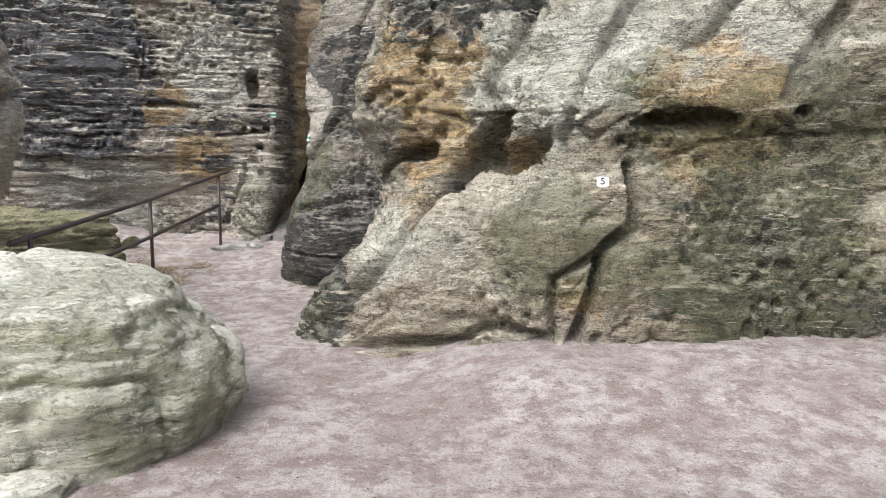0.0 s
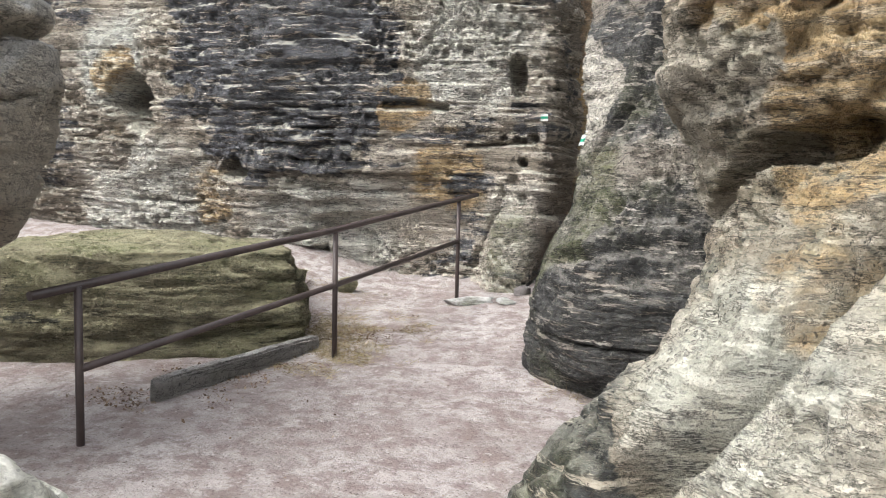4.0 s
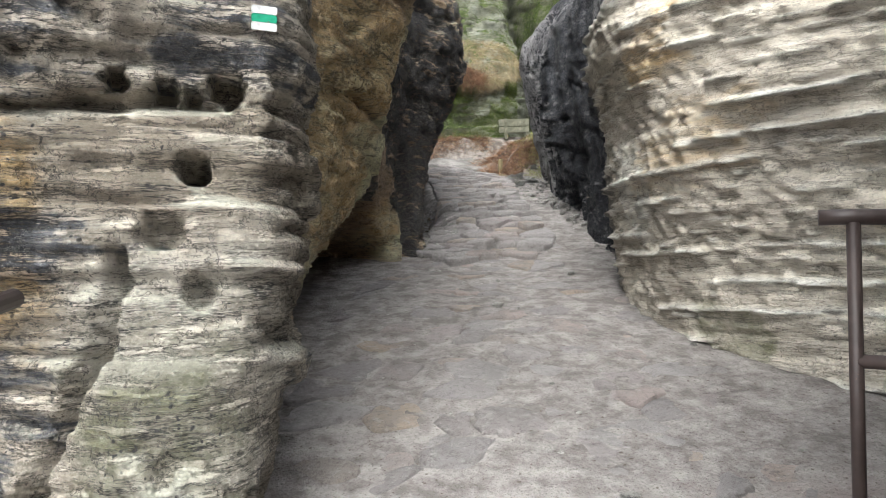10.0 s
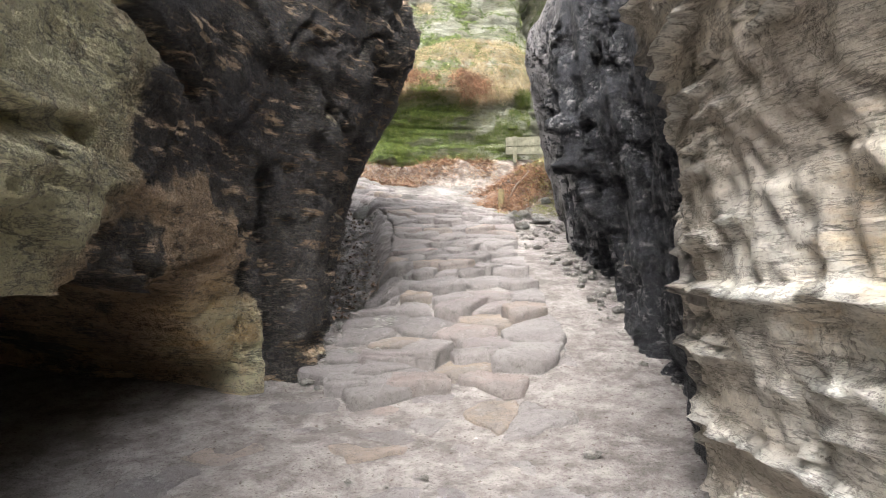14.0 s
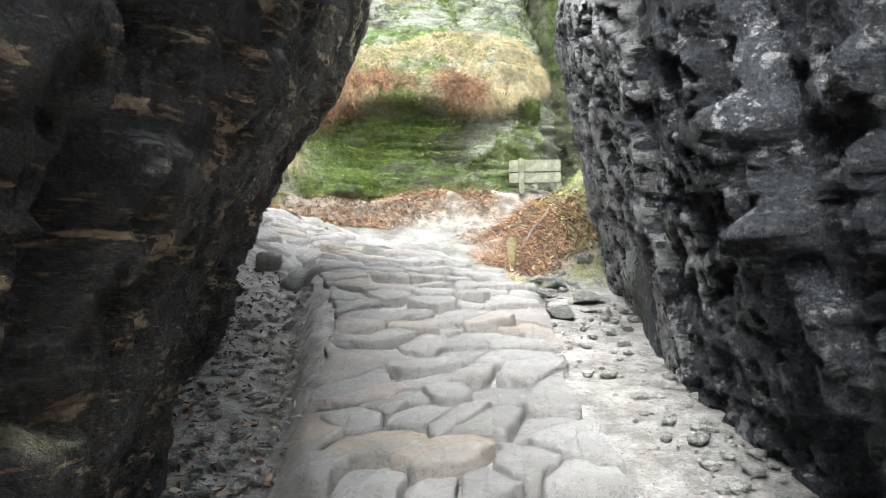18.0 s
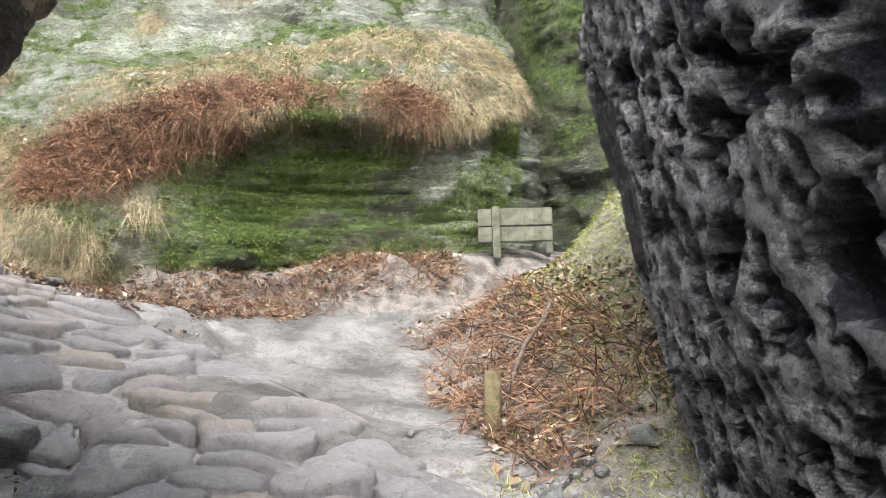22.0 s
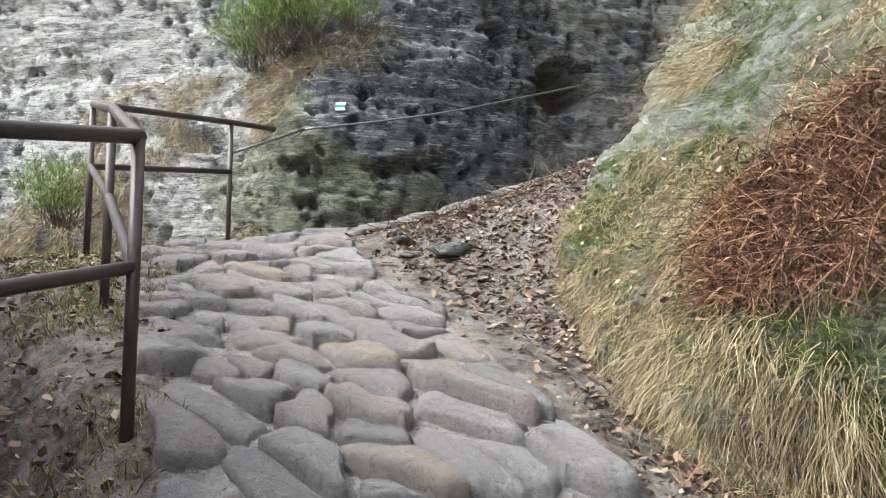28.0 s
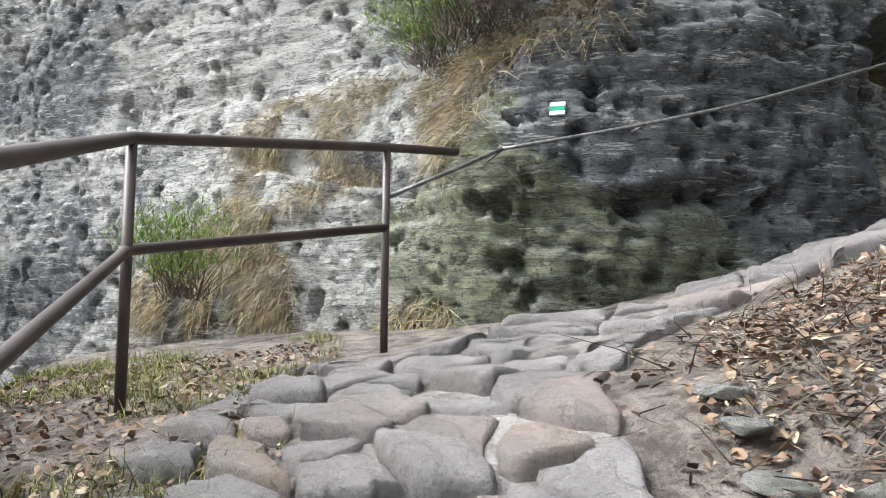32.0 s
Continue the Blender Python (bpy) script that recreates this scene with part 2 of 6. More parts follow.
        q[:, 2] = q[:, 2] - shear * q[:, 0]
        for k, (many, deep) in enumerate(((1.5, 1.0), (4.2, 0.42))):
            _, chance = cells(q * (many, many, many * 2.3), seed + 111 + k)
            d = d + chip * deep * (chance - 0.5) * rough
    if cracks:
        q = p.copy()
        q[:, 2] = (q[:, 2] - shear * q[:, 0]) * 1.8
        for many, deep in ((0.8, 1.0), (2.1, 0.5)):
            line = np.abs(fbm(q * many, 3, seed + 121))
            d = d - cracks * deep * rough * smooth(0.035, 0.008, line)
    rim = np.zeros(len(p))
    if rib:
        # thin wavy crests of harder layers, with scooped hollows between them
        zz = (p[:, 2] + 0.10 * fbm(p * (0.6, 0.6, 0.9), 3, seed + 43) + 0.015 * vnoise(p * (5, 5, 2), seed + 44)) / 0.21
        i = np.floor(zz)
        off = np.abs(zz - i - 0.3 - 0.4 * hashed(i, 0 * i, 0 * i, seed))
        kept = smooth(-0.35, 0.15, vnoise(np.stack([along * 1.6, i * 3.3, 0 * along], 1), seed + 46))
        crest = smooth(0.13, 0.0, off) * kept
        minor = smooth(0.10, 0.0, np.abs(2.7 * zz - np.floor(2.7 * zz) - 0.5)) * smooth(0.0, 0.4, vnoise(np.stack([along * 2.5, np.floor(2.7 * zz) * 3.1, 0 * along], 1), seed + 48))
        d = d + rib * (crest + 0.55 * minor)
        q = np.stack([along * 8.5 + 6.0 * p[:, 2], p[:, 2] * 7.0 - along * 0.8, 0 * along + 0.5], 1)
        scoop, _ = cells(q + 0.25 * np.stack([vnoise(p * 6, seed + 52 + k) for k in range(3)], 1), seed + 49)
        d = d + 0.6 * rib * np.minimum(scoop, 0.8) * (1 - 0.5 * crest)
        rim = rim + 1.0 * crest + 0.6 * minor
    if pits:
        for many, deep in ((1.0, 1.0), (2.1, 0.45)):
            warp = 0.3 * np.stack([vnoise(p * 4 * many, seed + 50 + k) for k in range(3)], 1)
            c, chance = cells(p * (pit_size, pit_size, pit_size * 0.8) * many + warp, seed + 9)
            where = smooth(-0.15, 0.2, fbm(p * 0.8, 3, seed + 61) + pit_share - 0.5)
            d = d - pits * deep * where * (chance < pit_chance) * smooth(0.46, 0.30, c)
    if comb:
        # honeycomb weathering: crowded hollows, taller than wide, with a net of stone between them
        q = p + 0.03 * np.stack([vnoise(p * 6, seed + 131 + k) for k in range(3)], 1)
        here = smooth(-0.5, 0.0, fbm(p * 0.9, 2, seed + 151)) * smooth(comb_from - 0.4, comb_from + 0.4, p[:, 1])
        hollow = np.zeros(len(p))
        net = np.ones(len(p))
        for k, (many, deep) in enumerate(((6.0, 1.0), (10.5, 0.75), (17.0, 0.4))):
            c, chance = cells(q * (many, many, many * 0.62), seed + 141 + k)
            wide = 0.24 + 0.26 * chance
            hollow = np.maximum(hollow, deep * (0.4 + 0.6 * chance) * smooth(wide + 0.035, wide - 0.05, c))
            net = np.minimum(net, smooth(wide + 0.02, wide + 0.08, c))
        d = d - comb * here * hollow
        # pale net rims: grazing light and sheen on the ridges, put into colour
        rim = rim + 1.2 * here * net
    d = d + 0.012 * fbm(p * 9, 3, seed + 71)
    wob = 0.24 * fbm(p * 2.6, 3, seed + 81)
    cut = np.zeros(len(p))
    for x, y, z, rx, rz, deep in dents:
        e = np.sqrt(((p[:, 0] - x) ** 2 + (p[:, 1] - y) ** 2) / rx**2 + ((p[:, 2] - z) / rz) ** 2) + wob
        d = d - deep * smooth(1.0, 0.8, e)
    for x, y, z, x2, y2, z2, r, deep in grooves:
        # the line is laid onto the face before it is cut
        a, b = np.array((x, y, z)), np.array((x2, y2, z2))
        stops = [a + (b - a) * f for f in np.linspace(0, 1, max(2, int(np.linalg.norm(b - a) / 0.25) + 1))]
        stops = [p[np.argmin(((p - q) ** 2).sum(1))] for q in stops]
        near = np.min([near_line(p, q, q2) for q, q2 in zip(stops, stops[1:]) if np.linalg.norm(q2 - q) > 1e-4], axis=0)
        cut = np.maximum(cut, deep * smooth(1.0, 0.45, near / r + 0.7 * wob)) if deep > 0 else cut
        d = d - (deep * smooth(1.0, 0.4, near / r) if deep < 0 else 0)
    d = d - cut
    g = (p + nn * d[:, None]).reshape(shape)
    SURFACES[name] = (g.reshape(-1, 3), normals_of(g).reshape(-1, 3))
    # run the top back and down behind, to make a closed mass
    top, away = g[:, -1], -n[:, -1] * (1, 1, 0)
    away = away / (np.linalg.norm(away, axis=1, keepdims=True) + 1e-6)
    mid = away.mean(0) / (np.linalg.norm(away.mean(0)) + 1e-6)
    extra = [top + mid * back * f + np.array((0, 0, 0.35 * np.sin(3 * f))) for f in (0.15, 0.4, 0.7, 1.0)]
    extra.append(extra[-1] * (1, 1, 0) + (0, 0, sections[0][0]))
    g = np.concatenate([g, np.stack(extra, 1)], 1)
    me = grid_mesh(name, g, material)
    # worn carries bare rib crests and the honeycomb's painted rim light
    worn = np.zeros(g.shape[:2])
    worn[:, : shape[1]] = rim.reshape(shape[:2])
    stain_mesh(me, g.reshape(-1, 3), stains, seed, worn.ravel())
    return tagged(new(name, me), label, category, kind=kind)


def boulder(name, centre, size, material, label, turn=0.0, lean=0.0, rough=0.14, n=90, seed=0, square=0.35, ledge=0.05, bed=4.0, cracks=0.0, stains=(), category="boulder"):
    """A rounded block: a cube-like ball pushed about by noise."""
    u, v = np.meshgrid(np.linspace(0, 2 * math.pi, 2 * n + 1), np.linspace(-math.pi / 2, math.pi / 2, n), indexing="ij")
    p = np.stack([np.cos(u) * np.cos(v), np.sin(u) * np.cos(v), np.sin(v)], -1).reshape(-1, 3)
    big = np.abs(p).max(1, keepdims=True)
    p = p * (1 - square + square / big)
    loc = p * np.asarray(size)
    d = rough * fbm(p * 1.3 + seed, 3, seed) + rough * 0.3 * fbm(p * 4 + seed, 3, seed + 5)
    loc = loc * (1 + d[:, None])
    loc = loc + p * (ledge * strata(loc + seed, bed, seed + 7))[:, None] + p * 0.012 * fbm(loc * 8, 3, seed + 9)[:, None]
    if cracks:
        for many, deep in ((0.7, 1.0), (1.7, 0.5)):
            loc = loc - p * (cracks * deep * smooth(0.05, 0.01, np.abs(fbm(loc * (many, many, many * 1.6) + seed, 3, seed + 21))))[:, None]
    m = pose(*centre, 0, lean, turn)
    r = np.array(m.to_3x3())
    loc = loc @ r.T + np.asarray(centre)
    g = loc.reshape(2 * n + 1, n, 3)
    SURFACES[name] = (loc, normals_of(g).reshape(-1, 3))
    me = grid_mesh(name, g, material)
    stain_mesh(me, loc, stains, seed)
    return tagged(new(name, me), label, category)
# ---- materials ----


class Nodes:
    """Short ways to wire a node material."""

    def __init__(self, name):
        self.mat = bpy.data.materials.new(name)
        self.mat.use_nodes = True
        self.t = self.mat.node_tree
        self.bsdf = self.t.nodes["Principled BSDF"]
        self.relief = 1.0
        self.co = self.t.nodes.new("ShaderNodeTexCoord").outputs["Object"]

    def put(self, socket, value):
        if isinstance(value, bpy.types.NodeSocket):
            self.t.links.new(value, socket)
        else:
            socket.default_value = value

    def math(self, op, a, b=0.0, clamp=False):
        n = self.t.nodes.new("ShaderNodeMath")
        n.operation, n.use_clamp = op, clamp
        self.put(n.inputs[0], a)
        self.put(n.inputs[1], b)
        return n.outputs[0]

    def scaled(self, v=(1, 1, 1), co=None, turn=(0, 0, 0)):
        n = self.t.nodes.new("ShaderNodeMapping")
        self.put(n.inputs["Vector"], co or self.co)
        n.inputs["Scale"].default_value = v
        n.inputs["Rotation"].default_value = turn
        return n.outputs[0]

    def noise(self, scale, detail=4.0, rough=0.55, co=None, warp=0.0):
        n = self.t.nodes.new("ShaderNodeTexNoise")
        self.put(n.inputs["Vector"], co or self.co)
        n.inputs["Scale"].default_value, n.inputs["Detail"].default_value = scale, detail
        n.inputs["Roughness"].default_value, n.inputs["Distortion"].default_value = rough, warp
        return n.outputs[0]

    def warped(self, scale, amount):
        """The place, shaken about by noise."""
        n = self.t.nodes.new("ShaderNodeTexNoise")
        self.put(n.inputs["Vector"], self.co)
        n.inputs["Scale"].default_value, n.inputs["Detail"].default_value = scale, 2.0
        s = self.t.nodes.new("ShaderNodeVectorMath")
        s.operation = "MULTIPLY_ADD"
        self.put(s.inputs[0], n.outputs[1])
        s.inputs[1].default_value = (2 * amount,) * 3
        self.put(s.inputs[2], self.co)
        return s.outputs[0]

    def voronoi(self, scale, co=None, feature="F1"):
        n = self.t.nodes.new("ShaderNodeTexVoronoi")
        n.feature = feature
        self.put(n.inputs["Vector"], co or self.co)
        n.inputs["Scale"].default_value = scale
        return n.outputs["Distance"]

    def ramp(self, fac, *stops):
        n = self.t.nodes.new("ShaderNodeValToRGB")
        self.put(n.inputs[0], fac)
        e = n.color_ramp.elements
        while len(e) < len(stops):
            e.new(0.5)
        for s, (at, c) in zip(e, stops):
            s.position = at
            s.color = (c, c, c, 1) if isinstance(c, (int, float)) else (*c, 1)
        return n.outputs[0]

    def mix(self, fac, a, b, kind="MIX"):
        n = self.t.nodes.new("ShaderNodeMix")
        n.data_type, n.blend_type = "RGBA", kind
        self.put(n.inputs[0], fac)
        self.put(n.inputs[6], a if isinstance(a, bpy.types.NodeSocket) else (*a, 1))
        self.put(n.inputs[7], b if isinstance(b, bpy.types.NodeSocket) else (*b, 1))
        return n.outputs[2]

    def height(self):
        n = self.t.nodes.new("ShaderNodeSeparateXYZ")
        self.put(n.inputs[0], self.co)
        return n.outputs

    def facing_up(self):
        n = self.t.nodes.new("ShaderNodeSeparateXYZ")
        self.put(n.inputs[0], self.t.nodes.new("ShaderNodeNewGeometry").outputs["Normal"])
        return n.outputs[2]

    def bump(self, h, strength, distance, under=None):
        n = self.t.nodes.new("ShaderNodeBump")
        self.put(n.inputs["Height"], h)
        n.inputs["Strength"].default_value, n.inputs["Distance"].default_value = strength * min(1.0, self.relief), distance * self.relief
        if under is not None:
            self.put(n.inputs["Normal"], under)
        return n.outputs[0]

    def finish(self, colour, rough, normal=None, metal=0.0, spec=0.3):
        self.put(self.bsdf.inputs["Base Color"], colour)
        self.put(self.bsdf.inputs["Roughness"], rough)
        self.put(self.bsdf.inputs["Metallic"], metal)
        self.put(self.bsdf.inputs["Specular IOR Level"], spec)
        if normal is not None:
            self.put(self.bsdf.inputs["Normal"], normal)
        return self.mat


def sandstone(name, pale, mid, dark, patina, ochre=0.0, algae=0.0, moss=0.0, bed=3.2, pale_share=0.5, wet=0.9, streak=0.0, crack=0.6, ledge_light=1.0, honey=0.0, relief=1.0, flow=1.0):
    """Layered sandstone. patina: share of the dark crust; ochre: of iron-yellow patches; algae: of thin green growth; moss: of thick moss on ledges."""
    k = Nodes(name)
    k.relief = relief
    st = k.t.nodes.new("ShaderNodeAttribute")
    st.attribute_name = "stain"
    rgb = k.t.nodes.new("ShaderNodeSeparateColor")
    k.put(rgb.inputs[0], st.outputs["Color"])
    s_ochre, s_crust, s_algae, s_pale = rgb.outputs[0], rgb.outputs[1], rgb.outputs[2], st.outputs["Alpha"]
    layer = k.noise(1.0, 7, 0.70, k.scaled((0.45, 0.45, bed)), 0.08)
    fine = k.noise(1.0, 8, 0.76, k.scaled((2.6 * flow, 2.6 * flow, 9 + bed * 3.2)), 0.1)
    blotch = k.noise(0.8, 6, 0.66)
    grain = k.noise(60, 3, 0.75)
    mottled = k.noise(6.0, 7, 0.72)
    base = k.mix(k.ramp(layer, (0.45, 0.0), (0.56, 1.0)), mid, pale)
    base = k.mix(k.ramp(mottled, (0.46, 0.0), (0.56, 0.35)), base, [c * 0.62 for c in mid])
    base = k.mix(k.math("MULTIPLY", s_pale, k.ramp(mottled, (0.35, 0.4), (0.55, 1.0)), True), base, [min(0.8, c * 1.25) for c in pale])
    where = k.math("ADD", k.noise(0.8, 6, 0.65, k.scaled((1, 1, 2.2)), 0.4), k.math("MULTIPLY", s_ochre, 0.36))
    where = k.ramp(where, (0.76 - 0.36 * ochre, 0.0), (0.90 - 0.36 * ochre, 1.0))
    ochres = k.mix(k.ramp(mottled, (0.35, 0.0), (0.65, 1.0)), (0.52, 0.33, 0.14), (0.78, 0.60, 0.34))
    base = k.mix(k.math("MULTIPLY", where, k.ramp(fine, (0.36, 0.3), (0.54, 0.92))), base, ochres)
    crust = k.math("ADD", k.math("MULTIPLY", blotch, 0.55), k.math("MULTIPLY", layer, 0.45))
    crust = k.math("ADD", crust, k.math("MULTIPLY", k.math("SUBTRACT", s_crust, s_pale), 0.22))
    if streak:
        crust = k.math("ADD", crust, k.math("MULTIPLY", k.math("SUBTRACT", k.noise(1.0, 5, 0.66, k.scaled((2.6, 2.6, 0.3))), 0.5), streak))
    low = 0.74 - 0.42 * patina
    fac = k.math("MULTIPLY", k.ramp(crust, (low - 0.012, 0.0), (low + 0.018, 1.0)), k.ramp(fine, (0.40, 0.15), (0.48, 1.0)))
    base = k.mix(fac, base, k.mix(k.ramp(mottled, (0.38, 0.0), (0.66, 1.0)), dark, [c * 2.4 for c in dark]))
    # pale worn edges along the bedding
    base = k.mix(k.math("MULTIPLY", k.ramp(fine, (0.60, 0.0), (0.68, 0.6)), k.ramp(mottled, (0.40, 0.15), (0.55, 0.3 + 0.4 * pale_share))), base, [min(0.8, c * 1.2) for c in pale])
    g = k.math("ADD", k.noise(1.1, 6, 0.7), k.math("MULTIPLY", s_algae, 0.25))
    g = k.ramp(g, (0.68 - 0.34 * algae, 0.0), (0.84 - 0.3 * algae, 0.8))
    base = k.mix(k.math("MULTIPLY", g, k.ramp(fine, (0.3, 0.35), (0.55, 1.0))), base, k.mix(k.ramp(mottled, (0.35, 0.0), (0.65, 1.0)), (0.085, 0.095, 0.04), (0.20, 0.21, 0.105)))
    if moss:
        up = k.math("ADD", k.math("MULTIPLY", k.facing_up(), 0.16), k.noise(1.7, 8, 0.75))
        up = k.math("ADD", up, k.math("MULTIPLY", k.math("SUBTRACT", s_algae, s_pale), 0.12))
        g = k.ramp(up, (0.70 - 0.24 * moss, 0.0), (0.78 - 0.24 * moss, 1.0))
        base = k.mix(g, base, k.mix(k.ramp(k.noise(13, 6, 0.75), (0.35, 0.0), (0.65, 1.0)), (0.02, 0.04, 0.008), (0.15, 0.20, 0.045)))
    # joints of the beds, the shade in their cracks put into the colour
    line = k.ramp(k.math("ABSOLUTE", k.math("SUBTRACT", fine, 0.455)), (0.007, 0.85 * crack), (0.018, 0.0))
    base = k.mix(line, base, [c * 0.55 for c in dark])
    base = k.mix(k.ramp(grain, (0.32, 0.35), (0.50, 0.0)), base, [c * 0.45 for c in mid])
    base = k.mix(k.ramp(grain, (0.62, 0.0), (0.78, 0.25)), base, [min(0.8, c * 1.3) for c in pale])
    base = k.mix(k.math("MULTIPLY", k.ramp(k.math("ABSOLUTE", k.math("SUBTRACT", fine, 0.545)), (0.004, 0.4), (0.012, 0.0)), k.ramp(blotch, (0.44, 0.0), (0.56, 1.0))), base, [min(0.8, c * 1.15) for c in pale])
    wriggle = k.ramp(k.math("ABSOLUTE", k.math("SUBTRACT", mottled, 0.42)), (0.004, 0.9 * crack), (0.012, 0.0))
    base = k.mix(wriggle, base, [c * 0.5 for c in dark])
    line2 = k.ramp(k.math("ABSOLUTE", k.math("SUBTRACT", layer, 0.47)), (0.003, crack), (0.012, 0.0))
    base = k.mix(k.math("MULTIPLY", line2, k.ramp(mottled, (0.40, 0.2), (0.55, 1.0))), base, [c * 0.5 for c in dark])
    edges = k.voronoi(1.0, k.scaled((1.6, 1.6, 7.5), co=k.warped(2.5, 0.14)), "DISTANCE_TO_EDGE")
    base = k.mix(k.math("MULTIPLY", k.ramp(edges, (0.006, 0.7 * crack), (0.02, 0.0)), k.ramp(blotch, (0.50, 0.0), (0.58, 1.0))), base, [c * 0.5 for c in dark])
    # paler upward faces: light from above on the ledges put into the colour
    base = k.mix(k.math("MULTIPLY", k.ramp(k.facing_up(), (0.35, 0.0), (0.7, 0.65 * ledge_light)), k.ramp(mottled, (0.40, 0.3), (0.52, 1.0))), base, [min(0.8, c * 1.15) for c in pale])
    holes = k.ramp(k.voronoi(13, k.scaled((1, 1, 1.3), co=k.warped(9, 0.05))), (0.10, 0.0), (0.30, 1.0))
    # dark pit spots, their inner shade painted as colour
    spots = k.math("MULTIPLY", k.math("SUBTRACT", 1.0, k.ramp(k.voronoi(24, k.scaled((1, 1, 1.2), co=k.warped(14, 0.04))), (0.14, 0.0), (0.26, 1.0))), k.ramp(blotch, (0.46, 0.0), (0.56, crack)))
    base = k.mix(spots, base, [c * 0.6 for c in dark])
    speck = k.noise(24, 6, 0.8)
    base = k.mix(k.ramp(speck, (0.36, 0.4), (0.42, 0.0)), base, [c * 0.5 for c in mid])
    base = k.mix(k.ramp(speck, (0.60, 0.0), (0.66, 0.25)), base, [min(0.8, c * 1.25) for c in pale])
    n = k.bump(layer, 0.4, 0.04)
    if honey:
        # small pits; the shade inside them is put into the colour
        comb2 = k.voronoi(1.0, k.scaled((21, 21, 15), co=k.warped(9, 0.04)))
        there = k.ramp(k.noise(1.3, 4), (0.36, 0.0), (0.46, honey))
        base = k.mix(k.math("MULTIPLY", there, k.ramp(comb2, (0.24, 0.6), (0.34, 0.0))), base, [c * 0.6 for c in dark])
        n = k.bump(k.math("MULTIPLY", there, k.ramp(comb2, (0.2, 0.0), (0.4, 1.0))), 0.8, 0.03, n)
    n = k.bump(k.ramp(edges, (0.0, 0.0), (0.07, 1.0)), 0.35, 0.03, n)
    n = k.bump(fine, 0.8, 0.045, n)
    n = k.bump(k.ramp(fine, (0.435, 0.0), (0.465, 0.55), (0.53, 0.6), (0.56, 1.0)), 0.9, 0.03, n)
    n = k.bump(k.ramp(mottled, (0.39, 0.0), (0.425, 0.75), (0.56, 0.8), (0.59, 1.0)), 0.9, 0.035, n)
    n = k.bump(holes, 0.25, 0.025, n)
    n = k.bump(mottled, 0.6, 0.04, n)
    n = k.bump(speck, 0.8, 0.02, n)
    n = k.bump(grain, 0.5, 0.008, n)
    return k.finish(base, wet, n, spec=0.25)


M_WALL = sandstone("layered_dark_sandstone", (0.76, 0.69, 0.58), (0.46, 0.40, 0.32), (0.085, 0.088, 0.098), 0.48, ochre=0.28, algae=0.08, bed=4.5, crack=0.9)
M_OUTCROP = sandstone("green_grey_sandstone", (0.74, 0.68, 0.55), (0.48, 0.41, 0.31), (0.06, 0.063, 0.06), 0.40, ochre=0.14, algae=0.50, bed=3.0, crack=0.8, ledge_light=0.4)
M_PILLAR = sandstone("grey_sandstone", (0.64, 0.60, 0.52), (0.37, 0.33, 0.275), (0.06, 0.061, 0.06), 0.42, ochre=0.14, algae=0.42, bed=3.0, crack=0.8, ledge_light=0.4)
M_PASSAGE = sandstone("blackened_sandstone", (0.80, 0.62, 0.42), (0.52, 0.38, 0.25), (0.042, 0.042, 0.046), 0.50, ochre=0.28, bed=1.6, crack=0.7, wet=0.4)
M_HONEY = sandstone("pitted_black_sandstone", (0.38, 0.37, 0.37), (0.16, 0.156, 0.16), (0.030, 0.032, 0.038), 0.70, algae=0.10, bed=2.4, crack=0.5, wet=0.42, ledge_light=0.0, honey=1.0, flow=4.5)
M_END = sandstone("pitted_grey_sandstone", (0.66, 0.66, 0.61), (0.46, 0.46, 0.41), (0.06, 0.063, 0.058), 0.44, algae=0.36, moss=0.12, bed=2.4, crack=0.6, ledge_light=0.0, honey=1.0, flow=4.5, relief=0.5)
M_RIBBED = sandstone("ribbed_sandstone", (0.76, 0.70, 0.59), (0.54, 0.49, 0.41), (0.18, 0.17, 0.155), 0.18, ochre=0.08, bed=4.0, crack=0.6, ledge_light=0.3, relief=0.6)
M_MOSSY = sandstone("mossy_sandstone", (0.40, 0.41, 0.34), (0.23, 0.235, 0.18), (0.055, 0.06, 0.045), 0.40, algae=0.75, moss=0.62, bed=2.4, crack=0.5, ledge_light=0.0)
M_FAR = sandstone("grey_black_sandstone", (0.38, 0.372, 0.35), (0.225, 0.223, 0.21), (0.062, 0.065, 0.072), 0.58, algae=0.30, bed=4.0, crack=0.95, ledge_light=0.6, relief=0.7)
M_BOULDER = sandstone("pale_green_boulder", (0.74, 0.73, 0.64), (0.53, 0.515, 0.41), (0.15, 0.15, 0.115), 0.28, algae=0.68, bed=2.0, crack=0.5, relief=0.7, ledge_light=0.4)
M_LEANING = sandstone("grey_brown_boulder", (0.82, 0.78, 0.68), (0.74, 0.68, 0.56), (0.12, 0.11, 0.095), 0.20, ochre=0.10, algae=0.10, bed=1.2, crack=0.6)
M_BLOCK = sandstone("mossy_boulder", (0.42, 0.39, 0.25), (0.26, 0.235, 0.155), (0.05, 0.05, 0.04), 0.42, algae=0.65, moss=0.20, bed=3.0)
M_EDGE = sandstone("mossy_edge_stone", (0.38, 0.375, 0.35), (0.23, 0.226, 0.21), (0.06, 0.06, 0.058), 0.36, algae=0.45, moss=0.46, bed=3.0, ledge_light=0.4)


def ground_mix():
    """Pale trodden sand at the start, grey grit between the rocks, damp earth with rotting leaves beside the upper path."""
    k = Nodes("trodden_ground")
    a, b, c = k.noise(1.1, 7, 0.68), k.noise(5.5, 7, 0.72), k.noise(70, 4, 0.75)
